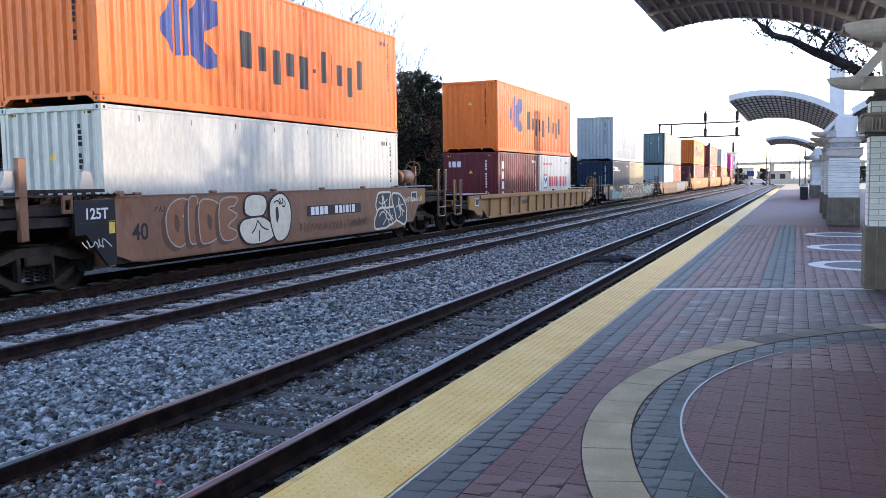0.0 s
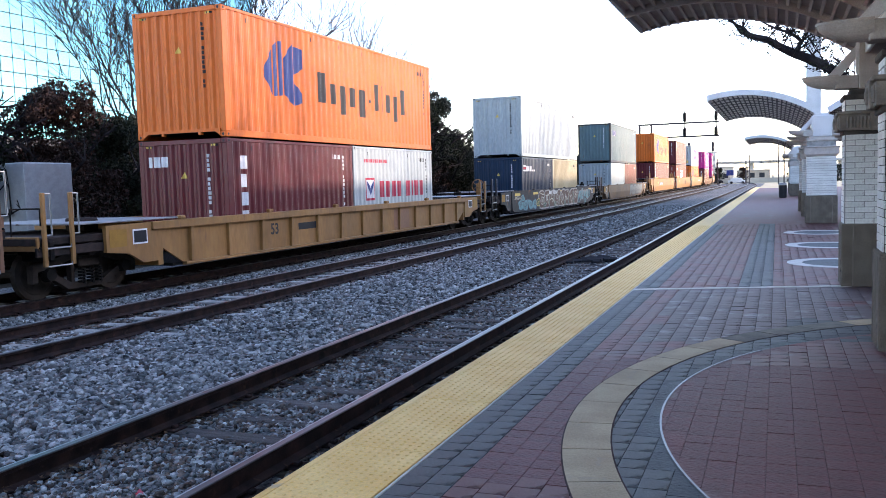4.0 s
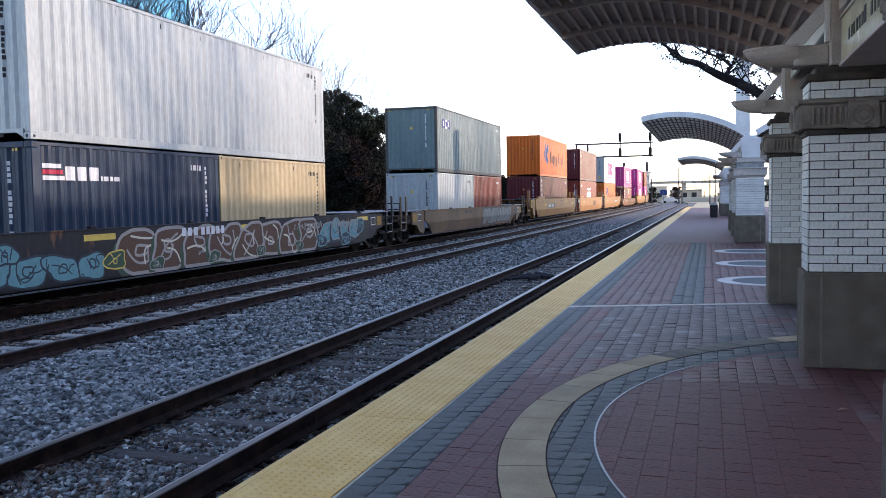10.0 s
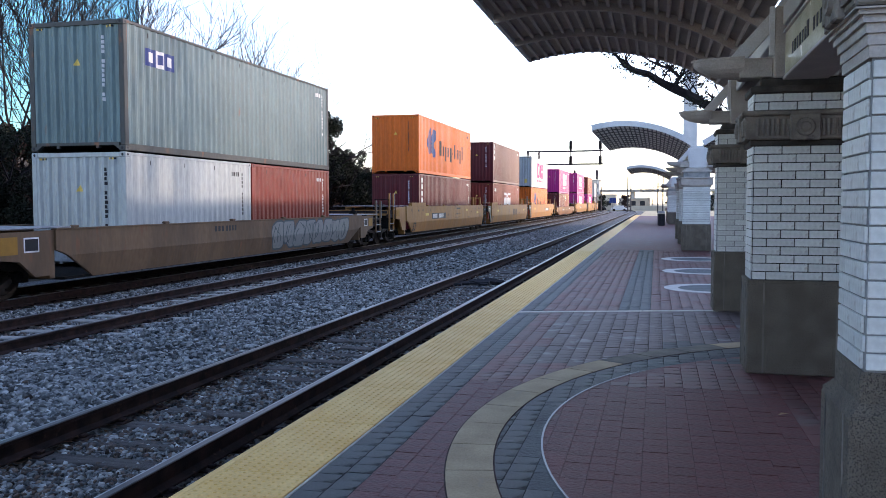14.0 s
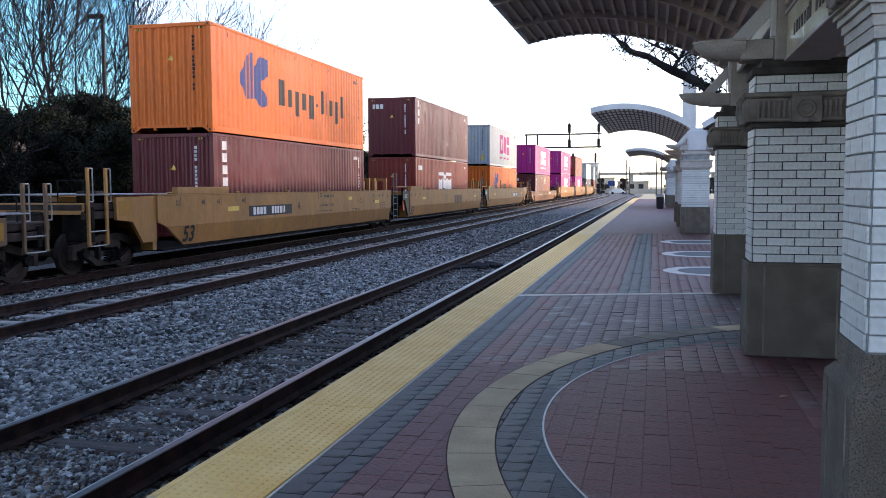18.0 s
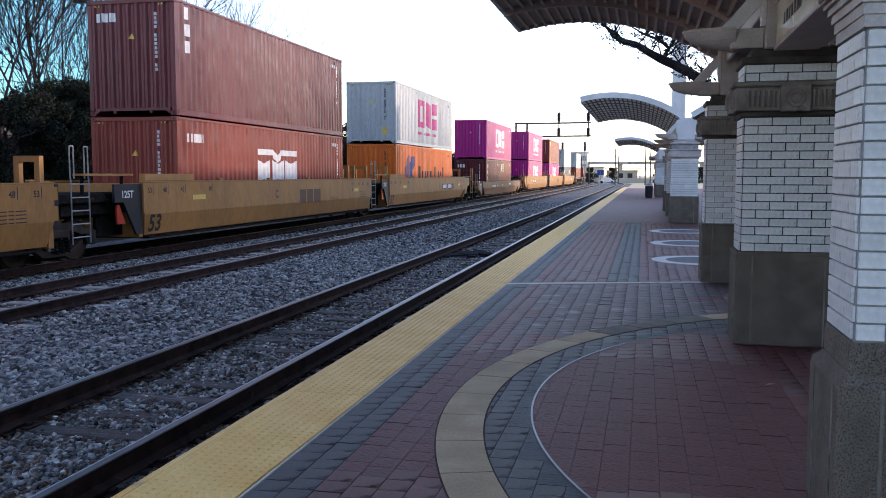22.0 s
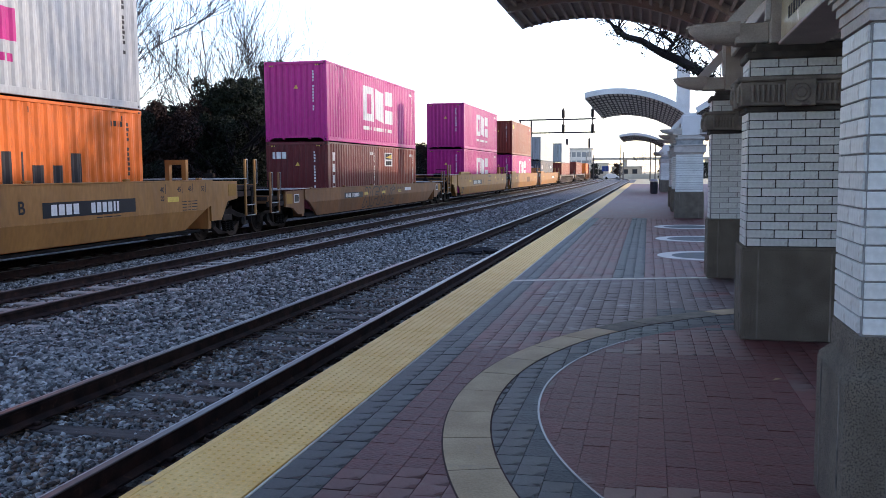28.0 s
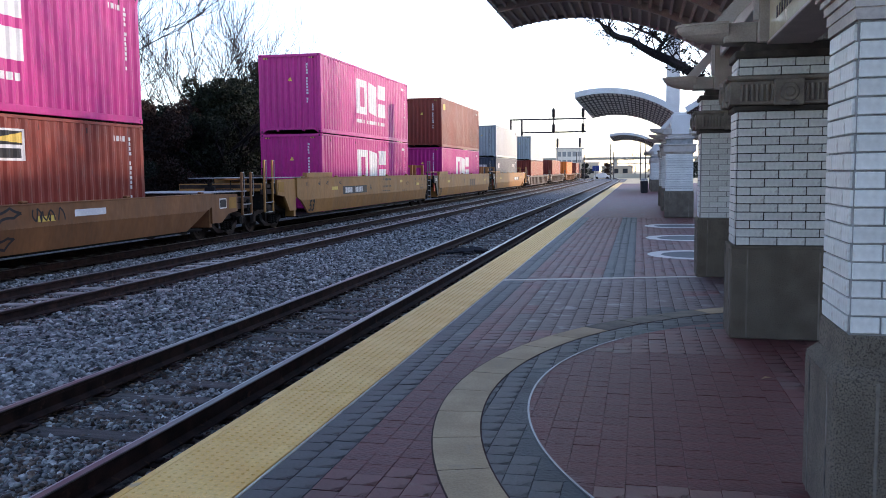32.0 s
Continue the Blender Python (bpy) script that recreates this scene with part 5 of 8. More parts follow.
def inset(prof, u):
    for (a, da), (b, db) in zip(prof[:-1], prof[1:]):
        if a <= u <= b:
            return da + (db - da) * (u - a) / max(1e-9, b - a)
    return 0.0


def decal(g, prof, put, u0, u1, lo0, hi0, lo1, hi1):
    """A painted patch that follows the folds of the sheet; its two sides are upright."""
    us = [u0] + [u for u, _ in prof if u0 + 1e-4 < u < u1 - 1e-4] + [u1]
    k0, v = len(g.v), []
    for u in us:
        t = (u - u0) / (u1 - u0)
        d = inset(prof, u) + 0.004
        v += [put(u, d, lo0 + (lo1 - lo0) * t), put(u, d, hi0 + (hi1 - hi0) * t)]
    g.add(v, [(2 * k, 2 * k + 2, 2 * k + 3, 2 * k + 1) for k in range(len(us) - 1)])


def rect(g, prof, put, u0, u1, lo, hi):
    decal(g, prof, put, u0, u1, lo, hi, lo, hi)


def mark_wordmark(b, col, z, big=1.0):
    """Blue emblem and a row of dark bars in place of the shipping line's name."""
    e = Geo()
    for u, w, lo0, hi0, lo1, hi1 in ((0.0, 0.42, 0.55, 0.8, 0.15, 1.25), (0.47, 0.24, 0.12, 1.35, 0.15, 1.45), (0.78, 0.24, 0.15, 1.48, 0.18, 1.5), (1.09, 0.5, 0.2, 1.1, -0.05, 1.5), (1.64, 0.5, -0.05, 0.55, 0.05, 0.3), (1.64, 0.55, 0.72, 1.45, 0.92, 1.42)):
        decal(e, b["prof"], b["put"], 1.68 + u * 0.81, 1.68 + (u + w) * 0.81, z + 0.15 + lo0, z + 0.15 + hi0, z + 0.15 + lo1, z + 0.15 + hi1)
    part("emblem", e, "navy", b["ob"], "blue shipping emblem")
    u = 4.2
    for k, (w, lo, hi) in enumerate(((0.50, 0.3, 1.1), (0.44, 0.3, 0.85), (0.45, 0.05, 0.85), (0.44, 0.3, 0.85), (0.45, 0.05, 0.85), (0.26, 0.5, 0.6), (0.34, 0.3, 1.1), (0.13, 0.3, 1.1), (0.45, 0.3, 0.85), (0.40, 0.05, 0.85), (0.45, 0.3, 1.1))):
        g = Geo()
        rect(g, b["prof"], b["put"], u + 0.05, u + w - 0.05 if w > 0.2 else u + w, z + lo, z + hi)
        part("letter_shape", g, col, b["ob"], "dark bar of a shipping name" if k == 0 else "")
        u += w + 0.155


def mark_blocks(b, col, line=True):
    """Three tall plain shapes with a line of bars beneath them."""
    g = Geo()
    P, Q = b["prof"], b["put"]
    u, z, h = 4.2, 0.98, 1.42
    rect(g, P, Q, u, u + 0.4, z, z + h)
    rect(g, P, Q, u + 1.0, u + 1.4, z, z + h)
    rect(g, P, Q, u + 0.4, u + 1.0, z, z + 0.3)
    rect(g, P, Q, u + 0.4, u + 1.0, z + h - 0.3, z + h)
    part("letter_shape", g, col, b["ob"], "large plain hollow shape")
    g = Geo()
    decal(g, P, Q, u + 1.56, u + 2.78, z + 0.14, z + h, z, z + h - 0.14)
    part("letter_shape", g, col, b["ob"])
    for lo, hi in ((0.0, 0.6), (0.8, 1.42)):
        g = Geo()
        rect(g, P, Q, u + 2.98, u + 4.05, z + lo, z + hi)
        part("letter_shape", g, col, b["ob"])
    if line:
        x, g = u, Geo()
        for w in (0.2, 0.17, 0.15, 0.17, 0.17, 0, 0.17, 0.14, 0.14, 0.2, 0.18, 0.15, 0.15, 0, 0.15, 0.15, 0.15, 0.15, 0.15):
            if w:
                rect(g, P, Q, x, x + w, z - 0.38, z - 0.23)
            x += w + 0.06 if w else 0.12
        tagged(part("small_marking", g, col, b["ob"]), "line of small bars", kind="stuff")


def mark_bars(b, col, u, z, widths, h, label, gap=0.06):
    g = Geo()
    for w in widths:
        if w:
            rect(g, b["prof"], b["put"], u, u + w, z, z + h)
        u += w + gap
    tagged(part("marking", g, col, b["ob"], label), kind="stuff")


def mark_column(b, col, u, z1, n, w, h, label="column of small code bars"):
    g = Geo()
    for k in range(n):
        if k in (4, 11):
            continue
        rect(g, b["prof"], b["put"], u, u + w * random.uniform(0.7, 1), z1 - (k + 0.72) * h, z1 - k * h)
    tagged(part("code_marking", g, col, b["ob"], label), kind="stuff")


def mark_panel(b, col, u0, u1, z0, z1, label=""):
    g = Geo()
    rect(g, b["prof"], b["put"], u0, u1, z0, z1)
    return part("panel_marking", g, col, b["ob"], label)


EYE = Geo().add([(0.036 * math.cos(k * math.pi / 4) * 0.8, 0.036 * math.sin(k * math.pi / 4), 0) for k in range(8)], [tuple(range(8))]).mesh("casting_eye", M["ink"])


def container(label, mat, L, H, depth=DEPTH, rail_mat=None, end_mat=None):
    """A steel shipping container; x across, y along from its front end, z up from its feet."""
    c = thing("shipping_container", label, "container", "containers on the train")
    W = 1.219
    rm = rail_mat or mat
    prof = folds(0.14, L - 0.14, PITCH, depth)
    near = lambda u, d, z: (W - 0.006 + d, u, z)
    far = lambda u, d, z: (-W + 0.006 - d, u, z)
    s = part("side_panel", sheet(prof, 0.15, H - 0.07, near), mat, c)
    part("side_panel", sheet(prof, 0.15, H - 0.07, far), mat, c)
    ep = folds(-W + 0.13, W - 0.13, 0.25, 0.04)
    front = lambda u, d, z: (u, 0.012 - d, z)
    e = part("end_panel", sheet(ep, 0.18, H - 0.1, front), end_mat or mat, c)
    part("end_panel", sheet(ep, 0.14, H - 0.1, lambda u, d, z: (u, L - 0.012 + d, z)), end_mat or mat, c)
    part("roof_panel", Geo().box(-W + 0.06, W - 0.06, 0.06, L - 0.06, H - 0.05, H - 0.02), mat, c)
    part("floor", Geo().box(-W + 0.06, W - 0.06, 0.06, L - 0.06, 0.12, 0.16), "running", c)
    for sx in (-1, 1):
        a, b = sorted((sx * W, sx * (W - 0.09)))
        part("top_rail", Geo().box(a, b, 0.12, L - 0.12, H - 0.075, H - 0.008, 0.006), rm, c)
        part("bottom_rail", Geo().box(a, b, 0.12, L - 0.12, 0.01, 0.16, 0.008), rm, c)
        for y0, y1 in ((0.0, 0.15), (L - 0.15, L)):
            part("corner_post", Geo().box(a - 0.04 * (sx > 0), b + 0.04 * (sx < 0), y0, y1, 0.118, H - 0.118, 0.012), rm, c)
            for z in (0, H - 0.118):
                part("corner_casting", Geo().box(sorted((sx * (W + 0.001), sx * (W - 0.16)))[0], sorted((sx * (W + 0.001), sx * (W - 0.16)))[1], y0 - 0.001, y1 + 0.025, z, z + 0.118, 0.012), rm, c)
    for z in (0.059, H - 0.059):
        for yy in (0.085, L - 0.085):
            o = part("casting_eye", EYE, None, c)
            o.matrix_local = pose(W + 0.0025, yy, z, 0, 90, 0)
        for xx in (-W + 0.08, W - 0.08):
            o = part("casting_eye", EYE, None, c)
            o.matrix_local = pose(xx, -0.0025, z, 90, 0, 0)
    for y0, y1 in ((0.0, 0.09), (L - 0.09, L)):
        part("end_header", Geo().box(-W + 0.16, W - 0.16, y0, y1, H - 0.11, H - 0.008, 0.008), rm, c)
        part("end_sill", Geo().prism([(-W + 0.16, 0.19), (-W + 0.16, 0.03), (-W + 0.30, 0.125), (W - 0.30, 0.125), (W - 0.16, 0.03), (W - 0.16, 0.19)][::-1], "xz", y0, y1), rm, c)
        part("tunnel_lip", Geo().box(-0.55, -0.47, y0 + 0.001, y1, 0.06, 0.124, 0.006), rm, c)
        part("tunnel_lip", Geo().box(0.47, 0.55, y0 + 0.001, y1, 0.06, 0.124, 0.006), rm, c)
    return dict(ob=c, prof=prof, put=near, L=L, H=H), dict(ob=c, prof=ep, put=front, L=2 * W, H=H)


PAINT = dict(
    orange=paint("orange_enamel", (0.79, 0.160, 0.012), 0.46, 0.35, 0.74),
    white=paint("white_enamel", (0.43, 0.475, 0.47), 0.36, 0.3, 0.76),
    reefer=paint("white_smooth_enamel", (0.47, 0.49, 0.44), 0.32, 0.25, 0.78),
    maroon=paint("maroon_enamel", (0.138, 0.014, 0.020), 0.40, 0.5, 0.74),
    brown=paint("brown_red_enamel", (0.255, 0.034, 0.021), 0.42, 0.5, 0.72),
    blue=paint("navy_blue_enamel", (0.003, 0.024, 0.060), 0.45, 0.4, 0.75),
    beige=paint("beige_enamel", (0.55, 0.43, 0.24), 0.38, 0.35, 0.76),
    teal=paint("grey_teal_enamel", (0.145, 0.225, 0.23), 0.45, 0.6, 0.68),
    magenta=paint("magenta_enamel", (0.54, 0.014, 0.22), 0.40, 0.3, 0.80),
    pale=paint("pale_grey_enamel", (0.46, 0.49, 0.49), 0.4, 0.35, 0.74),
    slate=paint("slate_enamel", (0.075, 0.09, 0.12), 0.42, 0.4, 0.74),
    rustcar=paint("rust_brown_car", (0.25, 0.125, 0.07), 0.6, 0.7, 0.60),
    ochre=paint("ochre_car", (0.37, 0.18, 0.055), 0.6, 0.8, 0.64),
    greycar=paint("grey_brown_car", (0.024, 0.023, 0.026), 0.65, 0.6, 0.62),
    tancar=paint("faded_tan_car", (0.20, 0.12, 0.065), 0.65, 1.2, 0.62),
    yellow=paint("yellow_car", (0.40, 0.188, 0.050), 0.55, 0.7, 0.72),
    orangecar=paint("orange_brown_car", (0.27, 0.115, 0.04), 0.6, 1.1, 0.66),
    tank=paint("rusty_tank", (0.10, 0.055, 0.035), 0.55, 0.5, 0.6),
    darkcar=paint("dark_brown_car", (0.11, 0.075, 0.055), 0.6, 0.6, 0.62),
)
WELL = 0.375
TANK = PAINT["tank"]
H6, H9 = 2.591, 2.896


def lettering(text, size, mat, parent, m, name="lettering"):
    """Flat painted characters."""
    cu = bpy.data.curves.new(name, 'FONT')
    cu.body, cu.size, cu.align_x, cu.offset = text, size, 'CENTER', size * 0.022
    tmp = bpy.data.objects.new(name, cu)
    scene.collection.objects.link(tmp)
    me = bpy.data.meshes.new_from_object(tmp.evaluated_get(bpy.context.evaluated_depsgraph_get()))
    bpy.data.objects.remove(tmp)
    me.materials.clear()
    me.materials.append(M[mat])
    o = new(name, me)
    o.parent, o.matrix_local = parent, m
    return o




def wheelset_mesh():
    g = Geo()
    for s in (-1, 1):
        g.tube((s * 0.70, 0, 0), (s * 0.80, 0, 0), 0.45, 0.445, 24)
        g.tube((s * 0.80, 0, 0), (s * 0.815, 0, 0), 0.36, 0.34, 24)
        g.tube((s * 0.815, 0, 0), (s * 0.86, 0, 0), 0.12, 0.10, 12)
        for k in range(6):
            a = k * math.pi / 3
            g.tube((s * 0.815, 0.24 * math.cos(a), 0.24 * math.sin(a)), (s * 0.825, 0.24 * math.cos(a), 0.24 * math.sin(a)), 0.04, n=6)
    g.tube((-0.95, 0, 0), (0.95, 0, 0), 0.08, n=10)
    return g.mesh("wheelset", M["wheel"])


WHEELSET = wheelset_mesh()
FRAME_ME = {}
for s in (-1, 1):
    g = Geo()
    u0, u1 = s * 1.02 - 0.07, s * 1.02 + 0.07
    g.prism([(-1.22, 0.62), (-0.78, 0.70), (-0.36, 0.82), (0.36, 0.82), (0.78, 0.70), (1.22, 0.62), (1.22, 0.50), (0.74, 0.56), (0.36, 0.67), (-0.36, 0.67), (-0.74, 0.56), (-1.22, 0.50)], "yz", u0, u1)
    g.prism([(-1.02, 0.50), (-0.46, 0.15), (0.46, 0.15), (1.02, 0.50), (0.86, 0.50), (0.38, 0.26), (-0.38, 0.26), (-0.86, 0.50)], "yz", u0 + 0.004, u1 - 0.004)
    for y in (-0.38, 0.30):
        g.box(u0 + 0.01, u1 - 0.01, y, y + 0.08, 0.2, 0.72, 0.01)
    for y in (-1.24, 1.10):
        g.box(u0 + 0.006, u1 - 0.006, y, y + 0.14, 0.32, 0.56, 0.015)
    g.box(s * 1.10 - 0.02, s * 1.10 + 0.04, -0.26, 0.26, 0.52, 0.68, 0.02)
    FRAME_ME[s] = g.mesh("side_frame", M["wheel"])
CAP_ME = Geo().tube((1.02, 0, 0.45), (1.16, 0, 0.45), 0.13, 0.11, 10).mesh("bearing_cap", M["running"])
coil = Geo()
wire = [(1.14 + 0.06 * math.cos(k * 1.05), 0.06 * math.sin(k * 1.05), 0.22 + 0.0095 * k) for k in range(30)]
coil.add([(x + dx, y, z + dz) for x, y, z in wire for dx, dz in ((-0.014, -0.014), (0.014, -0.014), (0.014, 0.014), (-0.014, 0.014))],
         [(4 * k + i, 4 * k + (i + 1) % 4, 4 * k + 4 + (i + 1) % 4, 4 * k + 4 + i) for k in range(29) for i in range(4)])
SPRING_ME = coil.mesh("coil_spring", M["running"])
BOLSTER_ME = Geo().box(-1.0, 1.0, -0.2, 0.2, 0.5, 0.82, 0.03).mesh("bolster", M["running"])


def truck(parent, y, spin):
    t = part("truck", BOLSTER_ME, None, parent, "two-axle truck with cast side frames")
    t.location = (0, y, 0)
    part("side_frame", FRAME_ME[1], None, t)
    part("side_frame", FRAME_ME[-1], None, t)
    for dy in (-0.2, 0.0, 0.2):
        part("coil_spring", SPRING_ME, None, t).location = (0, dy, 0)
    for dy in (-0.89, 0.89):
        w = part("wheelset", WHEELSET, None, t, "steel wheels on an axle" if dy < 0 else "")
        w.location = (0, dy, 0.45)
        part("bearing_cap", CAP_ME, None, t).location = (0, dy, 0)
        spin.append(w)


def ladder(parent, x, y, z0, z1, mat, w=0.42, rungs=4):
    g = Geo()
    for dy in (0, w):
        g.pipe([(x, y + dy, z0), (x, y + dy, z1)], 0.016)
    for k in range(rungs):
        z = z0 + (z1 - z0) * (k + 0.5) / rungs
        g.pipe([(x, y, z), (x, y + w, z)], 0.014)
    part("ladder", g, mat, parent, "narrow steel ladder")


def ribbon(g, x, pts, w):
    """A sprayed stroke of even width along points (y, z), with closed ends."""
    left, right = [], []
    for k, (y, z) in enumerate(pts):
        a, b = pts[max(0, k - 1)], pts[min(len(pts) - 1, k + 1)]
        dy, dz = b[0] - a[0], b[1] - a[1]
        n = math.hypot(dy, dz) or 1
        left.append((x, y - dz / n * w / 2, z + dy / n * w / 2))
        right.append((x, y + dz / n * w / 2, z - dy / n * w / 2))
    m = len(pts)
    g.add(left + right, [(k, m + k, m + k + 1, k + 1) for k in range(m - 1)])


def bend(p, q, bow, n=8):
    """A bowed stroke from p to q."""
    out = []
    for k in range(n + 1):
        t = k / n
        s = bow * math.sin(math.pi * t)
        out.append((p[0] + (q[0] - p[0]) * t - (q[1] - p[1]) * s, p[1] + (q[1] - p[1]) * t + (q[0] - p[0]) * s))
    return out


def glyph_edge(cy, cz, ry, rz, rnd, n=36):
    """A swollen, lopsided outline such as sprayed letters have."""
    ph, q, sl = [rnd.uniform(0, 6.28) for _ in range(4)], [rnd.uniform(0.05, 0.16), rnd.uniform(0.04, 0.12), rnd.uniform(0.02, 0.06)], rnd.uniform(-0.25, 0.25)
    out = []
    for i in range(n):
        a = 2 * math.pi * i / n
        r = 1 + q[0] * math.sin(2 * a + ph[0]) + q[1] * math.sin(3 * a + ph[1]) + q[2] * math.sin(5 * a + ph[2])
        c, s_ = math.cos(a), math.sin(a)
        sq = 1 / max(abs(c), abs(s_)) ** 0.45
        z = r * sq * s_ * 0.92
        out.append((cy + ry * (r * sq * c * 0.92 + sl * z), cz + rz * z))
    return out


def sprayed(parent, x, spans, fill, line, label, thick=0.05, seed=0, shade=None, inner="ink", star=False, lo=0.46, hi=1.5):
    """Sprayed letter-like shapes with no readable words: fill, outline and inner strokes, each shape over the one before."""
    rnd = random.Random(seed)
    clip = lambda e: [(y, min(hi, max(lo, z))) for y, z in e]
    for k, (cy, cz, ry, rz) in enumerate(spans):
        e = clip(glyph_edge(cy, cz, ry, rz, rnd))
        xx = x + 0.0024 * (k % 5)
        if shade:
            part("graffiti", Geo().add([(xx, y - 0.15, max(lo - 0.02, z - 0.09)) for y, z in e], [tuple(range(len(e)))]), shade, parent, "dark sprayed shadow" if k == 0 else "")
        if fill:
            part("graffiti", Geo().add([(xx + 0.0006, *q) for q in e], [tuple(range(len(e)))]), fill, parent, label if k == 0 else "")
        g = Geo()
        ribbon(g, xx + 0.0012, e + [e[0]], thick)
        if not star:
            hole = clip(glyph_edge(cy + rnd.uniform(-0.15, 0.15) * ry, cz + rnd.uniform(-0.2, 0.3) * rz, ry * rnd.uniform(0.18, 0.32), rz * rnd.uniform(0.2, 0.4), rnd, 16))
            ribbon(g, xx + 0.0012, hole + [hole[0]], thick * 0.8)
        for _ in range(2):
            p = (cy + rnd.uniform(-0.7, 0.7) * ry, cz + rnd.uniform(0.2, 0.75) * rz)
            q = (cy + rnd.uniform(-0.7, 0.7) * ry, cz - rnd.uniform(0.2, 0.75) * rz)
            ribbon(g, xx + 0.0013, bend(p, q, rnd.uniform(-0.35, 0.35)), thick * 0.7)
        tagged(part("graffiti", g, line, parent), "sprayed outline" if k == 0 else "", kind="stuff")
        if inner:
            h = Geo()
            for j in range(5 if star else 2):
                if star:
                    a = 1.57 + j * 1.26 + rnd.uniform(-0.2, 0.2)
                    p, q = (cy + 0.05 * ry, cz), (cy + 0.6 * ry * math.cos(a), cz + 0.62 * rz * math.sin(a))
                else:
                    p, q = (cy + rnd.uniform(-0.8, 0.8) * ry, cz + rnd.uniform(-0.8, 0.8) * rz), (cy + rnd.uniform(-0.8, 0.8) * ry, cz + rnd.uniform(-0.8, 0.8) * rz)
                ribbon(h, xx + 0.0018, bend(p, q, rnd.uniform(-0.4, 0.4)), thick * 0.6)
            tagged(part("graffiti", h, inner, parent), kind="stuff")


def tags(parent, x, y0, y1, z, h, mat, label, thick=0.025, seed=0):
    """Thin hand-drawn tag lines: one running looped stroke."""
    rnd, g, pts, y = random.Random(seed), Geo(), [], y0
    while y < y1:
        pts.append((y + rnd.uniform(-0.05, 0.05), z + rnd.uniform(0, 0.25) * h))
        pts.append((y + rnd.uniform(0, 0.08), z + rnd.uniform(0.7, 1.0) * h))
        y += rnd.uniform(0.08, 0.16)
    for a, b in zip(pts[:-1], pts[1:]):
        if rnd.random() < 0.85:
            ribbon(g, x, bend(a, b, rnd.uniform(-0.25, 0.25), 5), thick)
    tagged(part("graffiti", g, mat, parent), label, kind="stuff")


TEXT = lambda y, z, x=1.506: pose(x, y, z, 90, 0, 90)


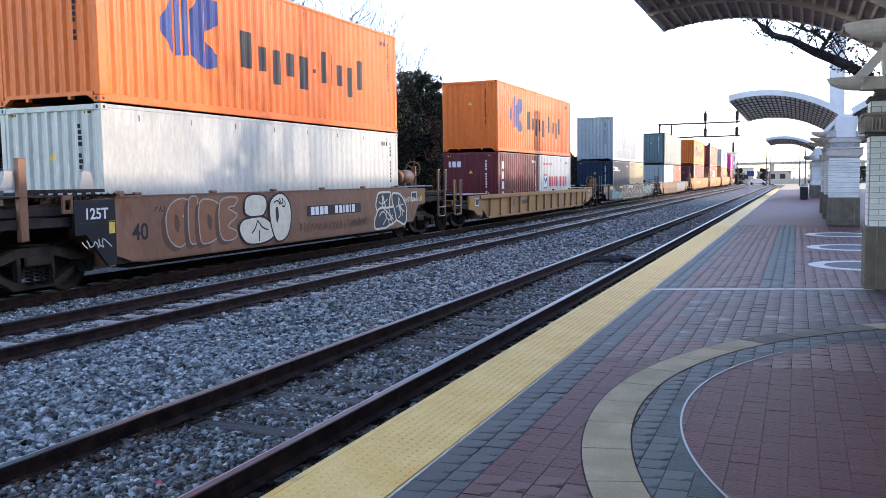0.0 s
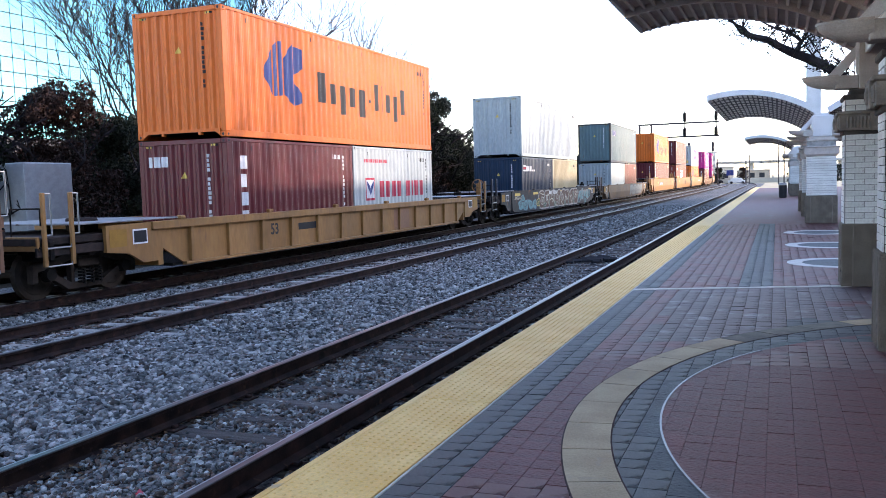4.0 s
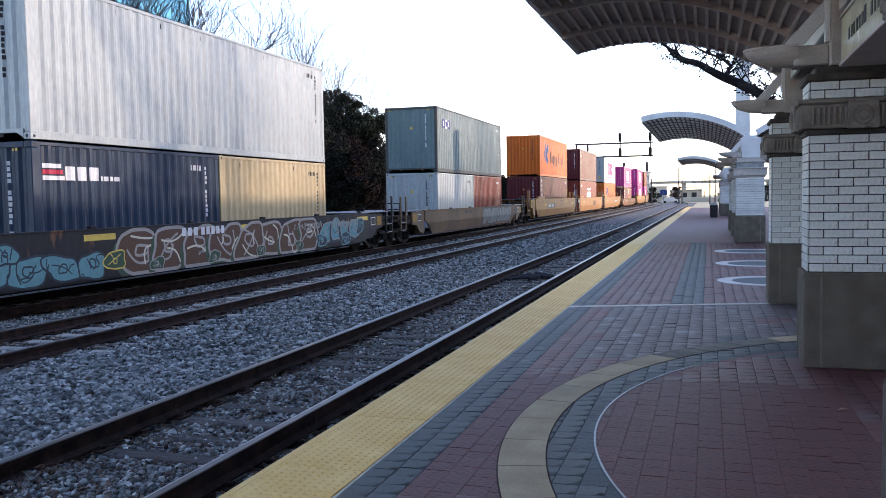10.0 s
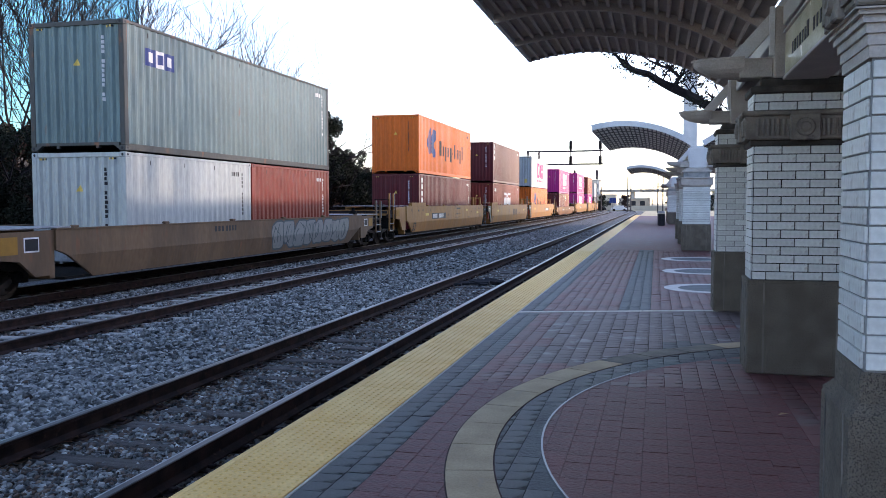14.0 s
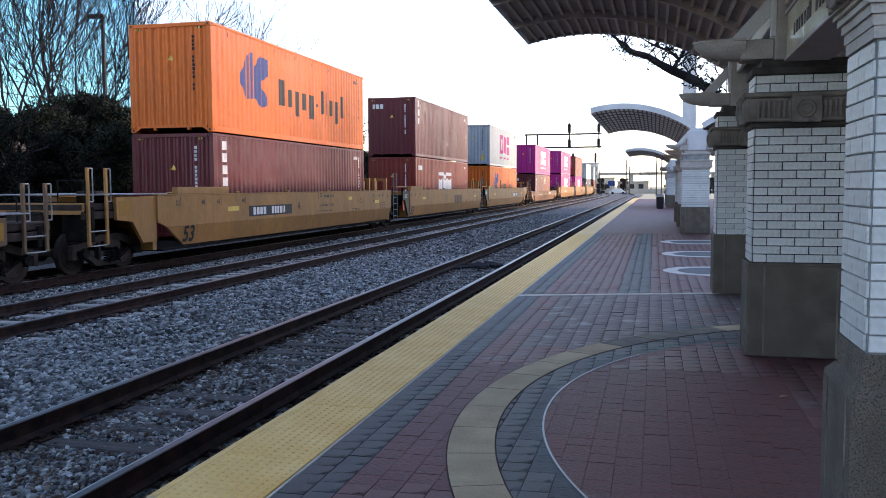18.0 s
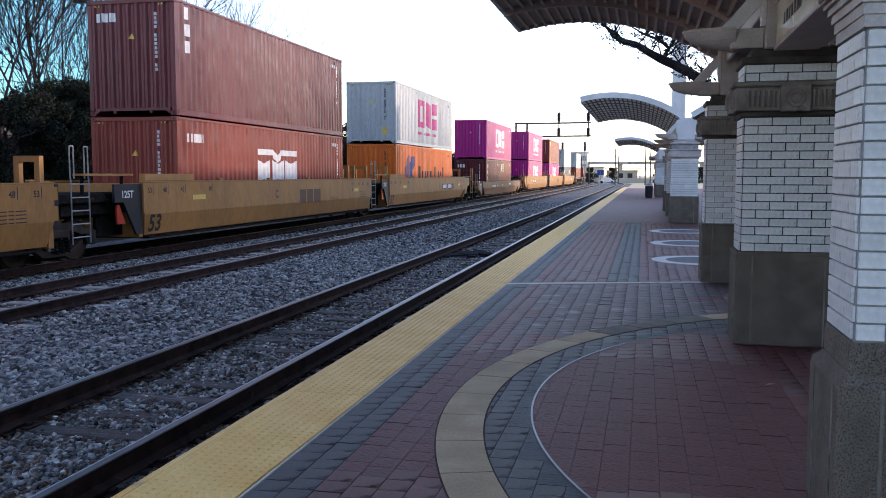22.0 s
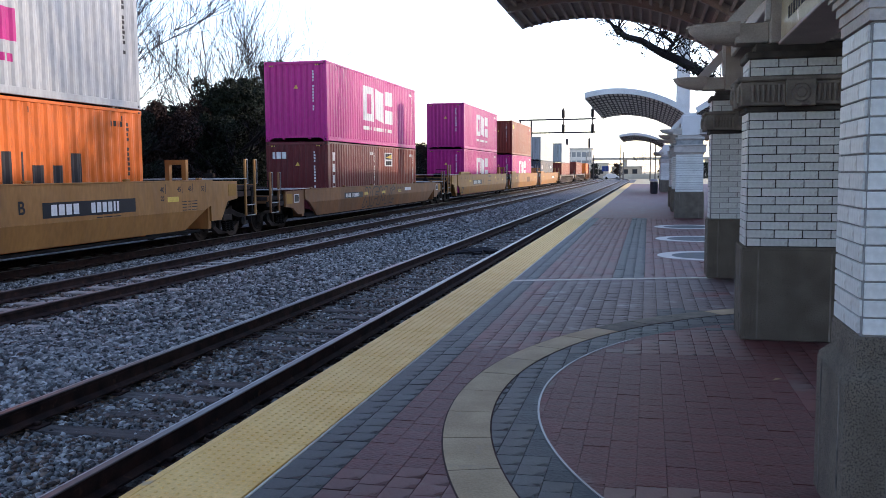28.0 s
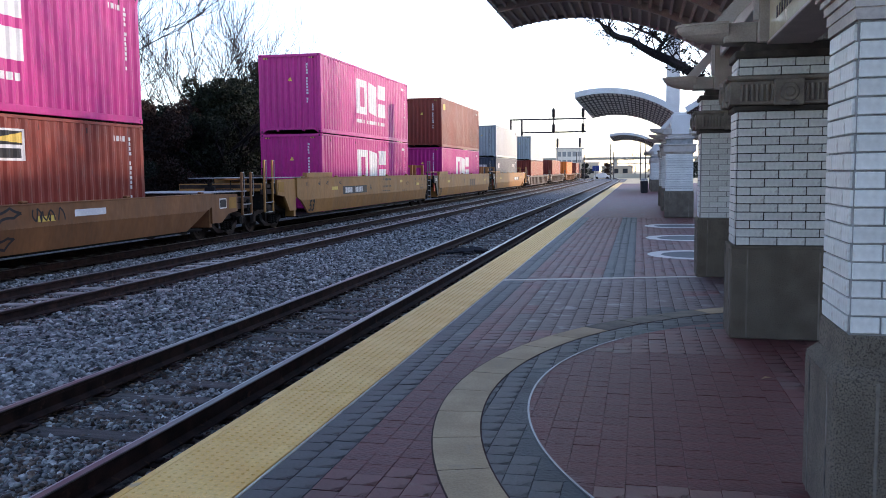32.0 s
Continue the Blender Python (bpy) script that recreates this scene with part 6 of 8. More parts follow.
def well_car(label, mat, ya, yb, top, bot, trucks, style, front_end, rear_end, spin, cuts=None):
    """A container well car. ya to yb: the side sills; front_end and rear_end: how far its end platforms reach."""
    c = thing("well_car", label, "freight car", "well cars of the train")
    X = 1.50
    cut = cuts or ((0.9, 0.9) if style != "short" else (0.35, 0.35))
    for s in (1, -1):
        if style == "ribbed":
            sill = part("side_sill", Geo().prism([(ya, top - 0.16), (yb, top - 0.16), (yb, top - 0.5), (yb - 0.7, bot), (ya + 0.7, bot), (ya, top - 0.5)], "yz", s * (X - 0.14), s * (X - 0.09)), mat, c, "ribbed steel side of the well" if s > 0 else "")
            part("top_flange", Geo().box(min(s * (X - 0.2), s * X), max(s * (X - 0.2), s * X), ya - 0.3, yb + 0.3, top - 0.16, top, 0.012), mat, sill)
            part("bottom_flange", Geo().box(min(s * (X - 0.2), s * (X - 0.03)), max(s * (X - 0.2), s * (X - 0.03)), ya + 0.7, yb - 0.7, bot - 0.05, bot + 0.02, 0.01), mat, sill)
            n = 13
            for k in range(n):
                y = ya + 0.9 + (yb - ya - 1.8) * k / (n - 1)
                part("rib", Geo().prism([(X - 0.09, bot + 0.02), (X - 0.03, bot + 0.02), (X - 0.005, top - 0.16), (X - 0.09, top - 0.16)], "xz", y - 0.045, y + 0.045) if s > 0 else Geo().box(-X + 0.03, -X + 0.09, y - 0.045, y + 0.045, bot, top - 0.16), mat, sill)
        else:
            kink = bot + 0.48 if style == "long" else bot + 0.05
            g = Geo()
            lean = 0.1 if style == "long" else 0.01
            ends = [0.35 if q > 0.3 else 0.02 for q in cut]
            o = [(ya, top), (yb, top), (yb, kink + 0.12), (yb - ends[1], kink), (ya + ends[0], kink), (ya, kink + 0.12)]
            g.prism(o, "yz", s * (X - 0.06), s * X)
            part_ = part("side_sill", g, mat, c, "deep steel side sill" if s > 0 else "")
            lo = [(ya + ends[0], kink), (yb - ends[1], kink), (yb - ends[1] - cut[1], bot), (ya + ends[0] + cut[0], bot)]
            v = [(s * (X - (lean if z == bot else 0)), y, z - (0.001 if z == kink else 0)) for y, z in lo] + [(s * (X - 0.06 - (lean if z == bot else 0)), y, z - (0.001 if z == kink else 0)) for y, z in lo]
            part("lower_sill", Geo().add(v, [(0, 1, 2, 3), (7, 6, 5, 4), (0, 4, 5, 1), (1, 5, 6, 2), (2, 6, 7, 3), (3, 7, 4, 0)]), mat, part_)
            part("top_flange", Geo().box(min(s * (X - 0.12), s * (X + 0.02)), max(s * (X - 0.12), s * (X + 0.02)), ya, yb, top, top + 0.03, 0.006), mat, part_)
        if s > 0:
            for k in range(6):
                y = ya + 0.6 + (yb - ya - 1.2) * k / 5
                part("tie_down_lug", Geo().box(X - 0.1, X + 0.01, y - 0.09, y + 0.09, top + 0.03 * (style != "ribbed"), top + 0.085, 0.02), mat, c)
    part("well_floor", Geo().box(-1.36, 1.36, ya + 0.4, yb - 0.4, WELL - 0.06, WELL, 0.01), "running", c)
    for y0, y1, out in ((ya, front_end, -1), (yb, rear_end, 1)):
        a, b = sorted((y0, y1))
        part("bulkhead", Geo().box(-1.4, 1.4, y0 - 0.08, y0 + 0.08, WELL, top - 0.02, 0.01), mat, c)
        if abs(b - a) > 0.6:
            deck = part("end_platform", Geo().box(-1.38, 1.38, a, b, top - 0.28, top - 0.14, 0.02).box(-0.45, 0.45, a, b, 0.82, top - 0.28, 0.02), "hatch", c, "dark end platform over the truck" if out < 0 else "")
            reach = min(1.5, abs(y1 - y0) - 0.5)
            Y = lambda d: y0 + out * d
            foot = max(bot + 0.12, top - 1.05)
            shape = [(Y(0), top), (Y(reach), top - 0.02), (Y(reach), top - 0.50), (Y(reach * 0.62), top - 0.56), (Y(reach * 0.36), foot), (Y(0), foot)]
            if style == "short" and out < 0:
                reach, foot = 0.5, top - 0.2
                shape = [(Y(0), top), (Y(reach), top - 0.02), (Y(reach), top - 0.16), (Y(0), foot)]
            side = part("side_bracket", Geo().prism(shape if out < 0 else shape[::-1], "yz", 1.38, 1.455), mat, c, "side plate of the end platform" if out < 0 else "")
            lo_, hi_ = sorted((Y(reach - 0.08), Y(reach - 0.52)))
            if reach > 0.6:
                part("placard", Geo().box(1.452, 1.461, lo_, hi_, top - 0.42, top - 0.10), "plate_yellow", side, "dull yellow plate")
            if reach > 0.6 and mat is not PAINT["yellow"]:
                lo_, hi_ = sorted((Y(reach - 0.68), Y(reach - 1.08)))
                part("label_frame", Geo().box(1.452, 1.460, lo_, hi_, top - 0.40, top - 0.12), "wmark", side, "white framed label")
                part("label_field", Geo().box(1.459, 1.463, lo_ + 0.03, hi_ - 0.03, top - 0.37, top - 0.15), "plate", side)
            lo_, hi_ = sorted((Y(reach), y1))
            part("deck_edge", Geo().box(1.34, 1.40, lo_, hi_, top - 0.46, top - 0.30, 0.01), "hatch", c)
            # most walkways are pale, with reflected sky in the colour
            part("walkway", Geo().box(-1.3, 1.46, min(y0, y0 + out * 1.6) - 0.5, max(y0, y0 + out * 1.6) + 0.5, top + 0.03, top + 0.06, 0.008), "hatch" if style == "short" and out < 0 else "grating", c, "steel walkway grating")
            for d in (0.14, 0.74):
                yy = y1 - out * d
                post = part("end_post", Geo().box(1.40, 1.455, yy - 0.038, yy + 0.038, 0.62, top + 0.60, 0.008), mat, c, "flat upright post" if d < 0.2 else "")
                part("grab_rod", Geo().pipe([(1.43, yy, top + 0.585), (1.43, yy + 0.16, top + 0.585), (1.43, yy + 0.16, top - 0.10), (1.43, yy + 0.03, top - 0.10)], 0.014), "grey", post, "thin worn grab rod")
            lo_, hi_ = sorted((y1 - out * 0.14, y1 - out * 0.74))
            for z in (0.62, 0.92):
                part("step_rung", Geo().pipe([(1.435, lo_, z + 0.12), (1.435, lo_ + 0.04, z), (1.435, hi_ - 0.04, z), (1.435, hi_, z + 0.12)], 0.016), "grey", c)
            part("step_frame", Geo().box(0.7, 1.42, y1 - out * 0.3 - 0.06, y1 - out * 0.3 + 0.06, 0.7, top - 0.2, 0.02), "running", c)
            part("coupler", Geo().box(-0.16, 0.16, min(y1, y1 + out * 0.55), max(y1, y1 + out * 0.55), 0.72, 1.02, 0.04), "running", c, "knuckle coupler")
            part("air_hose", Geo().pipe([(0.5, y1, 0.9), (0.5, y1 + out * 0.25, 0.6), (0.42, y1 + out * 0.5, 0.55)], 0.03), "running", c)
            part("uncoupling_lever", Geo().pipe([(1.42, y1 - out * 0.05, top - 0.30), (0.5, y1 - out * 0.02, top - 0.32), (0.2, y1 + out * 0.2, top - 0.40)], 0.016), "running", c)
            part("grab_iron", Geo().pipe([(1.40, y1 - out * 0.10, top + 0.06), (1.40, y1 - out * 0.10, top + 0.34), (0.75, y1 - out * 0.10, top + 0.34), (0.75, y1 - out * 0.10, top - 0.14)], 0.014), "running", c)
            part("cross_bearer", Geo().box(-1.36, 1.36, y1 - out * 1.25 - 0.07, y1 - out * 1.25 + 0.07, top - 0.52, top - 0.28, 0.02), "hatch", c)
            part("brake_cylinder", Geo().tube((0.85, y1 - out * 1.0 - 0.25, top - 0.45), (0.85, y1 - out * 1.0 + 0.25, top - 0.45), 0.13, n=12), "running", c)
            part("brake_rod", Geo().tube((0.85, y1 - out * 0.9, top - 0.45), (0.85, y0, top - 0.5), 0.025, n=6), "running", c)
            part("deck_lip", Geo().box(-1.39, 1.40, y1 - out * 0.04 - 0.03, y1 - out * 0.04 + 0.03, top - 0.36, top - 0.12, 0.01), mat, c)
            if out > 0:
                part("control_valve", Geo().box(0.45, 0.75, y0 + 1.45, y0 + 1.62, top - 0.14, top + 0.2, 0.03).tube((0.6, y0 + 1.53, top + 0.2), (0.6, y0 + 1.53, top + 0.3), 0.07, n=8), "running", c)
            if out > 0 and label.startswith("rust-brown"):
                part("air_tank", Geo().tube((0.95, y0 + 0.50, top + 0.34), (0.95, y0 + 1.30, top + 0.34), 0.23, n=16).tube((0.95, y0 + 0.42, top + 0.34), (0.95, y0 + 0.50, top + 0.34), 0.14, 0.23, 16).tube((0.95, y0 + 1.30, top + 0.34), (0.95, y0 + 1.38, top + 0.34), 0.23, 0.14, 16), TANK, c, "rusty brown air reservoir", True)
                for dy in (0.62, 1.10):
                    part("tank_cradle", Geo().box(0.74, 1.16, y0 + dy, y0 + dy + 0.08, top - 0.14, top + 0.16, 0.01), mat, c)
            if out < 0:
                part("valve_box", Geo().box(0.3, 0.8, y0 - 1.3, y0 - 0.95, top - 0.14, top + 0.12, 0.03), "hatch", c)
    if label.startswith(("rust-brown", "ochre")):
        bx, by, bz = (0.0, yb + 2.25, top + 0.60) if label.startswith("rust-brown") else (0.42, rear_end - 0.12, top + 0.42)
        wheel = Geo()
        n = 16
        for i in range(n):
            a, b = 2 * math.pi * i / n, 2 * math.pi * (i + 1) / n
            wheel.tube((0.7 + 0.26 * math.cos(a), 0, 0.26 * math.sin(a)), (0.7 + 0.26 * math.cos(b), 0, 0.26 * math.sin(b)), 0.018, n=5, caps=False)
        for i in range(5):
            a = 2 * math.pi * i / 5
            wheel.tube((0.7, 0, 0), (0.7 + 0.26 * math.cos(a), 0, 0.26 * math.sin(a)), 0.012, n=4, caps=False)
        w = part("brake_wheel", wheel, mat, c, "hand brake wheel")
        w.location = (bx, by, bz)
        part("brake_stand", Geo().box(bx + 0.62, bx + 0.78, by + 0.02, by + 0.10, top - 0.14, bz + 0.1, 0.01), mat, c)
    for y in trucks:
        truck(c, y, spin)
    return c


UNITS = []          # name of the place along the train, its car and its boxes


def unit(y0, car, boxes):
    for b, z, dy in boxes:
        UNITS.append((b["ob"], y0, dy, z))
    if car:
        UNITS.append((car, y0, 0.0, 0.0))


spins = []


def code_ends(s, e, col="wmark"):
    mark_column(e, col, 0.66, e["H"] - 0.35, 14, 0.062, 0.105)
    mark_column(s, col, s["L"] - 0.55, s["H"] - 0.3, 13, 0.085, 0.11)
    mark_bars(s, col, s["L"] - 1.15, s["H"] - 0.40, (0.07, 0.07, 0.07, 0.07), 0.12, "small code bars", 0.05)
    g, z = Geo(), e["H"] * 0.66
    decal(g, e["prof"], e["put"], -0.07, 0.01, z, z + 0.005, z, z + 0.15)
    decal(g, e["prof"], e["put"], 0.01, 0.09, z, z + 0.15, z, z + 0.005)
    part("warning_mark", g, "ymark", e["ob"], "yellow warning triangle")
    g = Geo()
    for k in range(int(s["L"] / 1.5)):
        rect(g, s["prof"], s["put"], 0.95 + 1.5 * k, 0.975 + 1.5 * k, s["H"] - 0.27, s["H"] - 0.16)
    tagged(part("lashing_rings", g, "dark", s["ob"]), "row of small dark lashing rings", kind="stuff")
    for k in range(4):
        for u in (-1.02, 0.76):
            mark_panel(e, "plate" if k % 2 else "ymark", u + k * 0.05, u + k * 0.05 + 0.047, e["H"] - 0.17, e["H"] - 0.125)


def top_and_bottom(y0, car, lower, upper):
    """Boxes of one unit: lower ones stand in the well, the upper one on them."""
    rows = []
    for s, e, dy in lower:
        rows.append((s, WELL, dy))
    h = lower[0][0]["H"]
    rows.append((upper[0], WELL + h + 0.026, 0.0))
    unit(y0, car, rows)


def wordbox(y):
    s, e = container("orange forty-foot container with a blue emblem", PAINT["orange"], 12.19, H9)
    mark_wordmark(s, "ink", 0.78)
    code_ends(s, e, "ink")
    return s, e


GRAF_GREY = plain("worn_pale_steel", (0.42, 0.40, 0.36), 0.55)
# unit one: orange over white, in a rust-brown car with sprayed letters
car = well_car("rust-brown forty-foot well car covered in graffiti", PAINT["rustcar"], -0.05, 12.2, 1.60, 0.40, (-1.42, 14.05), "short", -3.6, 15.6, spins)
plate_ = part("end_plate", Geo().prism([(-0.98, 1.575), (-0.06, 1.575), (-0.06, 0.42), (-0.26, 0.42), (-0.74, 0.985), (-0.98, 0.985)], "yz", 1.44, 1.5), "plate", car, "black end plate")
part("plate_lip", Geo().box(1.50, 1.512, -0.98, -0.06, 1.175, 1.19), "dark", plate_)
part("hooked_tab", Geo().box(1.44, 1.49, -1.20, -1.15, 1.36, 1.66, 0.006).box(1.44, 1.49, -1.03, -0.985, 1.36, 1.66, 0.006).box(1.442, 1.488, -1.151, -1.029, 1.58, 1.66, 0.006).box(1.442, 1.488, -1.151, -1.029, 1.36, 1.42, 0.006), PAINT["rustcar"], car, "steel tab with a slot")
post = part("corner_post", Geo().box(1.36, 1.46, -2.02, -1.86, 0.95, 2.26, 0.012), PAINT["rustcar"], car, "rust-brown upright post")
part("side_channel", Geo().box(1.38, 1.45, -1.86, -0.22, 1.70, 1.76, 0.006), "hatch", car)
for k in range(7):
    part("channel_web", Geo().box(1.39, 1.44, -1.70 + 0.2 * k, -1.64 + 0.2 * k, 1.575, 1.702, 0.004), "hatch", car)
part("wheel_arch", Geo().prism([(-1.86, 1.50), (-1.0, 1.56), (-1.0, 1.40), (-1.45, 1.34), (-1.86, 1.08)], "yz", 1.30, 1.36), "hatch", car)
for y in (-2.28, -0.72):
    # folded guide horns that catch the light
    horn = part("guide_horn", Geo().prism([(y, 1.76), (y + 0.36, 1.76), (y + 0.25, 2.06), (y + 0.08, 2.06)], "yz", 1.30, 1.38), GRAF_GREY, car, "pale worn guide horn")
for k in range(9):
    y = -0.66 + 0.075 * k
    part("chain_link", Geo().pipe([(1.47, y, 1.655), (1.475, y + 0.03, 1.675 - 0.02 * (k % 2)), (1.47, y + 0.07, 1.655)], 0.012), "running", car)
part("roller", Geo().tube((1.40, 0.10, 1.655), (1.53, 0.10, 1.655), 0.065, n=12), PAINT["rustcar"], car)
lettering("125T", 0.26, "wmark", car, TEXT(-0.5, 1.25), "load_marking")
lettering("40", 0.42, "ink", car, TEXT(0.55, 0.82), "size_marking")
mark = dict(ob=car, prof=[(-1, 0), (13, 0)], put=lambda u, d, z: (1.502 + d, u, z))
mark_panel(mark, "plate", 6.34, 9.15, 0.98, 1.24, "black number board")
mark2 = dict(ob=car, prof=[(-1, 0), (13, 0)], put=lambda u, d, z: (1.505 + d, u, z))
mark_bars(mark2, "wmark", 6.52, 1.01, (0.17, 0.17, 0.17, 0.17), 0.2, "number bars", 0.05)
mark_bars(mark2, "wmark", 7.72, 1.01, (0.16, 0.16, 0.07, 0.16, 0.07, 0.16), 0.2, "number bars", 0.06)
mark_panel(mark, "ymark", -0.22, -0.08, 0.98, 1.2, "yellow reflector")
GRAF = dict(cream=plain("cream_spray", (0.72, 0.67, 0.52), 0.6), umber=plain("umber_spray", (0.13, 0.07, 0.045), 0.6), slate=plain("slate_spray", (0.045, 0.06, 0.08), 0.6),
            aqua=plain("aqua_spray", (0.14, 0.33, 0.36), 0.6), silver=plain("silver_spray", (0.68, 0.66, 0.63), 0.5), brick=plain("brick_spray", (0.30, 0.15, 0.085), 0.6), ash=plain("ash_spray", (0.40, 0.37, 0.34), 0.6), rose=plain("rose_spray", (0.38, 0.12, 0.12), 0.6), green=plain("dull_green_spray", (0.06, 0.11, 0.07), 0.6))


def rounded(pts, n=5):
    """A closed soft outline through a few corners (y, z)."""
    out, m = [], len(pts)
    for k in range(m):
        p0, p1, p2, p3 = (Vector(pts[(k + d) % m]) for d in (-1, 0, 1, 2))
        for i in range(n):
            t = i / n
            q = 0.5 * (2 * p1 + (p2 - p0) * t + (2 * p0 - 5 * p1 + 4 * p2 - p3) * t * t + (3 * p1 - p0 - 3 * p2 + p3) * t ** 3)
            out.append((q.x, min(1.58, max(0.44, q.y))))
    return out


def bubble(parent, x, pts, fill, line, thick, label="", shade=None, hole=None):
    """One swollen sprayed character: shadow, fill, edge and the hole in it."""
    e = rounded(pts)
    face = lambda xx, q: Geo().add([(xx, *p) for p in q], [tuple(range(len(q)))])
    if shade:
        part("graffiti", face(x, [(y - 0.13, max(0.43, z - 0.08)) for y, z in e]), shade, parent)
    part("graffiti", face(x + 0.001, e), fill, parent, label)
    g = Geo()
    ribbon(g, x + 0.002, e + e[:1], thick)
    if hole:
        part("graffiti", face(x + 0.003, rounded(hole)), shade or line, parent)
    tagged(part("graffiti", g, line, parent), kind="stuff")


def strokes(parent, x, lines, thick, mat):
    g = Geo()
    for p, q, bow in lines:
        ribbon(g, x, bend(p, q, bow), thick)
    tagged(part("graffiti", g, mat, parent), kind="stuff")


RUST_FILL = plain("rust_spray", (0.30, 0.14, 0.07), 0.6)
for k, (pts, hole) in enumerate((
        ([(1.25, 1.2), (1.45, 1.47), (1.78, 1.54), (2.02, 1.42), (1.92, 1.22), (1.72, 1.2), (2.0, 1.1), (1.93, 0.78), (1.62, 0.6), (1.32, 0.78)], [(1.52, 1.25), (1.48, 1.02), (1.58, 0.88), (1.63, 1.1)]),
        ([(1.92, 1.48), (2.18, 1.55), (2.19, 0.98), (2.36, 0.9), (2.28, 0.7), (1.93, 0.68)], None),
        ([(2.24, 1.42), (2.58, 1.5), (2.9, 1.36), (2.98, 1.05), (2.8, 0.72), (2.44, 0.61), (2.24, 0.72)], [(2.5, 1.2), (2.62, 1.1), (2.58, 0.88), (2.48, 0.98)]),
        ([(2.93, 1.46), (3.48, 1.52), (3.42, 1.36), (3.18, 1.3), (3.48, 1.14), (3.16, 0.93), (3.45, 0.8), (3.38, 0.65), (3.0, 0.64), (2.86, 0.9)], None))):
    bubble(car, 1.505 + 0.004 * k, pts, RUST_FILL, GRAF["ash"], 0.03, "brown sprayed character with a dark shadow" if k == 0 else "", GRAF["umber"], hole)
for k, pts in enumerate(([(3.74, 1.34), (3.84, 1.52), (4.15, 1.58), (4.51, 1.52), (4.6, 1.31), (4.44, 1.1), (4.03, 1.07), (3.77, 1.16)],
                         [(3.54, 0.78), (3.64, 1.01), (4.03, 1.07), (4.49, 1.05), (4.86, 0.81), (4.84, 0.6), (4.46, 0.48), (3.83, 0.5)],
                         [(4.69, 1.31), (4.89, 1.52), (5.24, 1.57), (5.53, 1.34), (5.58, 0.94), (5.39, 0.56), (4.98, 0.48), (4.75, 0.82)])):
    bubble(car, 1.522 + 0.004 * k, pts, GRAF["cream"], "ink", 0.045, "cream sprayed character with a black edge" if k == 0 else "", None, [(4.93, 1.2), (5.02, 1.26), (5.06, 1.05), (4.97, 0.9)] if k == 2 else None)
strokes(car, 1.5345, [((4.2, 1.0), (3.98, 0.72), 0.1), ((4.2, 1.0), (4.62, 0.76), -0.1), ((4.27, 0.78), (4.25, 0.52), 0.0), ((4.86, 1.36), (5.14, 1.34), 0.2), ((5.08, 1.46), (5.06, 1.32), 0.5), ((5.2, 1.47), (5.14, 1.33), 0.5), ((5.32, 1.4), (5.2, 1.28), 0.5)], 0.035, "ink")
sprayed(car, 1.506, [(10.55, 1.2, 0.5, 0.36), (10.7, 0.76, 0.75, 0.36), (11.65, 1.0, 0.46, 0.5)], GRAF["slate"], GRAF["cream"], "slate sprayed shapes", 0.06, 6, None, GRAF["cream"], True)
tags(car, 1.508, 6.0, 9.6, 0.58, 0.28, GRAF["umber"], "thin dark tags", 0.03, 8)
tags(car, 1.524, 11.9, 13.4, 1.15, 0.2, GRAF["cream"], "thin pale tag", 0.025, 9)
tags(car, 1.508, -0.9, -0.2, 0.72, 0.2, GRAF["silver"], "thin pale tag", 0.02, 10)
tags(car, 1.508, 0.95, 1.25, 1.3, 0.12, "ink", "small dark tag", 0.02, 11)
lo = container("plain white insulated forty-foot shipping container", PAINT["reefer"], 12.19, H9, 0.007)
code_ends(*lo, "ink")
top_and_bottom(11.85, car, [(*lo, 0.0)], wordbox(0))

# unit two: orange over a maroon and a white twenty-foot box
car = well_car("ochre well car with ribbed sides and chipped paint", PAINT["ochre"], -2.6, 14.9, 1.24, 0.36, (-4.2, 16.2), "ribbed", -5.6, 17.6, spins)
lettering("53", 0.36, "ink", car, TEXT(1.5, 0.72, 1.42), "size_marking")
mark = dict(ob=car, prof=[(-3, 0), (16, 0)], put=lambda u, d, z: (1.413 + d, u, z))
mark_panel(mark, "plate", 2.6, 3.6, 0.75, 0.92, "number board")
mark_panel(mark, GRAF["brick"], 8.4, 9.6, 0.42, 1.04, "patch of red primer")
a = container("maroon twenty-foot container with white marks", PAINT["maroon"], 6.06, H6)
code_ends(*a)
mark_bars(a[1], "wmark", -0.98, 1.98, (0.12, 0.16, 0.16), 0.24, "white marks", 0.05)
mark_column(a[0], "wmark", 0.5, 2.2, 4, 0.3, 0.42, "column of white marks")
b = container("white twenty-foot container with red lettering bars", PAINT["white"], 6.06, H6, 0.014)
mark_panel(b[0], "crimson", 0.75, 1.4, 0.98, 1.66, "red emblem frame")
b2 = dict(b[0], put=lambda u, d, z: (1.218 + d, u, z))
mark_panel(b2, "wmark", 0.82, 1.33, 1.05, 1.6)
b3 = dict(b[0], put=lambda u, d, z: (1.222 + d, u, z))
e = Geo()
decal(e, b3["prof"], b3["put"], 0.86, 1.075, 1.45, 1.58, 1.1, 1.35)
decal(e, b3["prof"], b3["put"], 1.075, 1.29, 1.1, 1.35, 1.45, 1.58)
part("emblem", e, "navy", b[0]["ob"], "blue wedge emblem")
u = 1.75
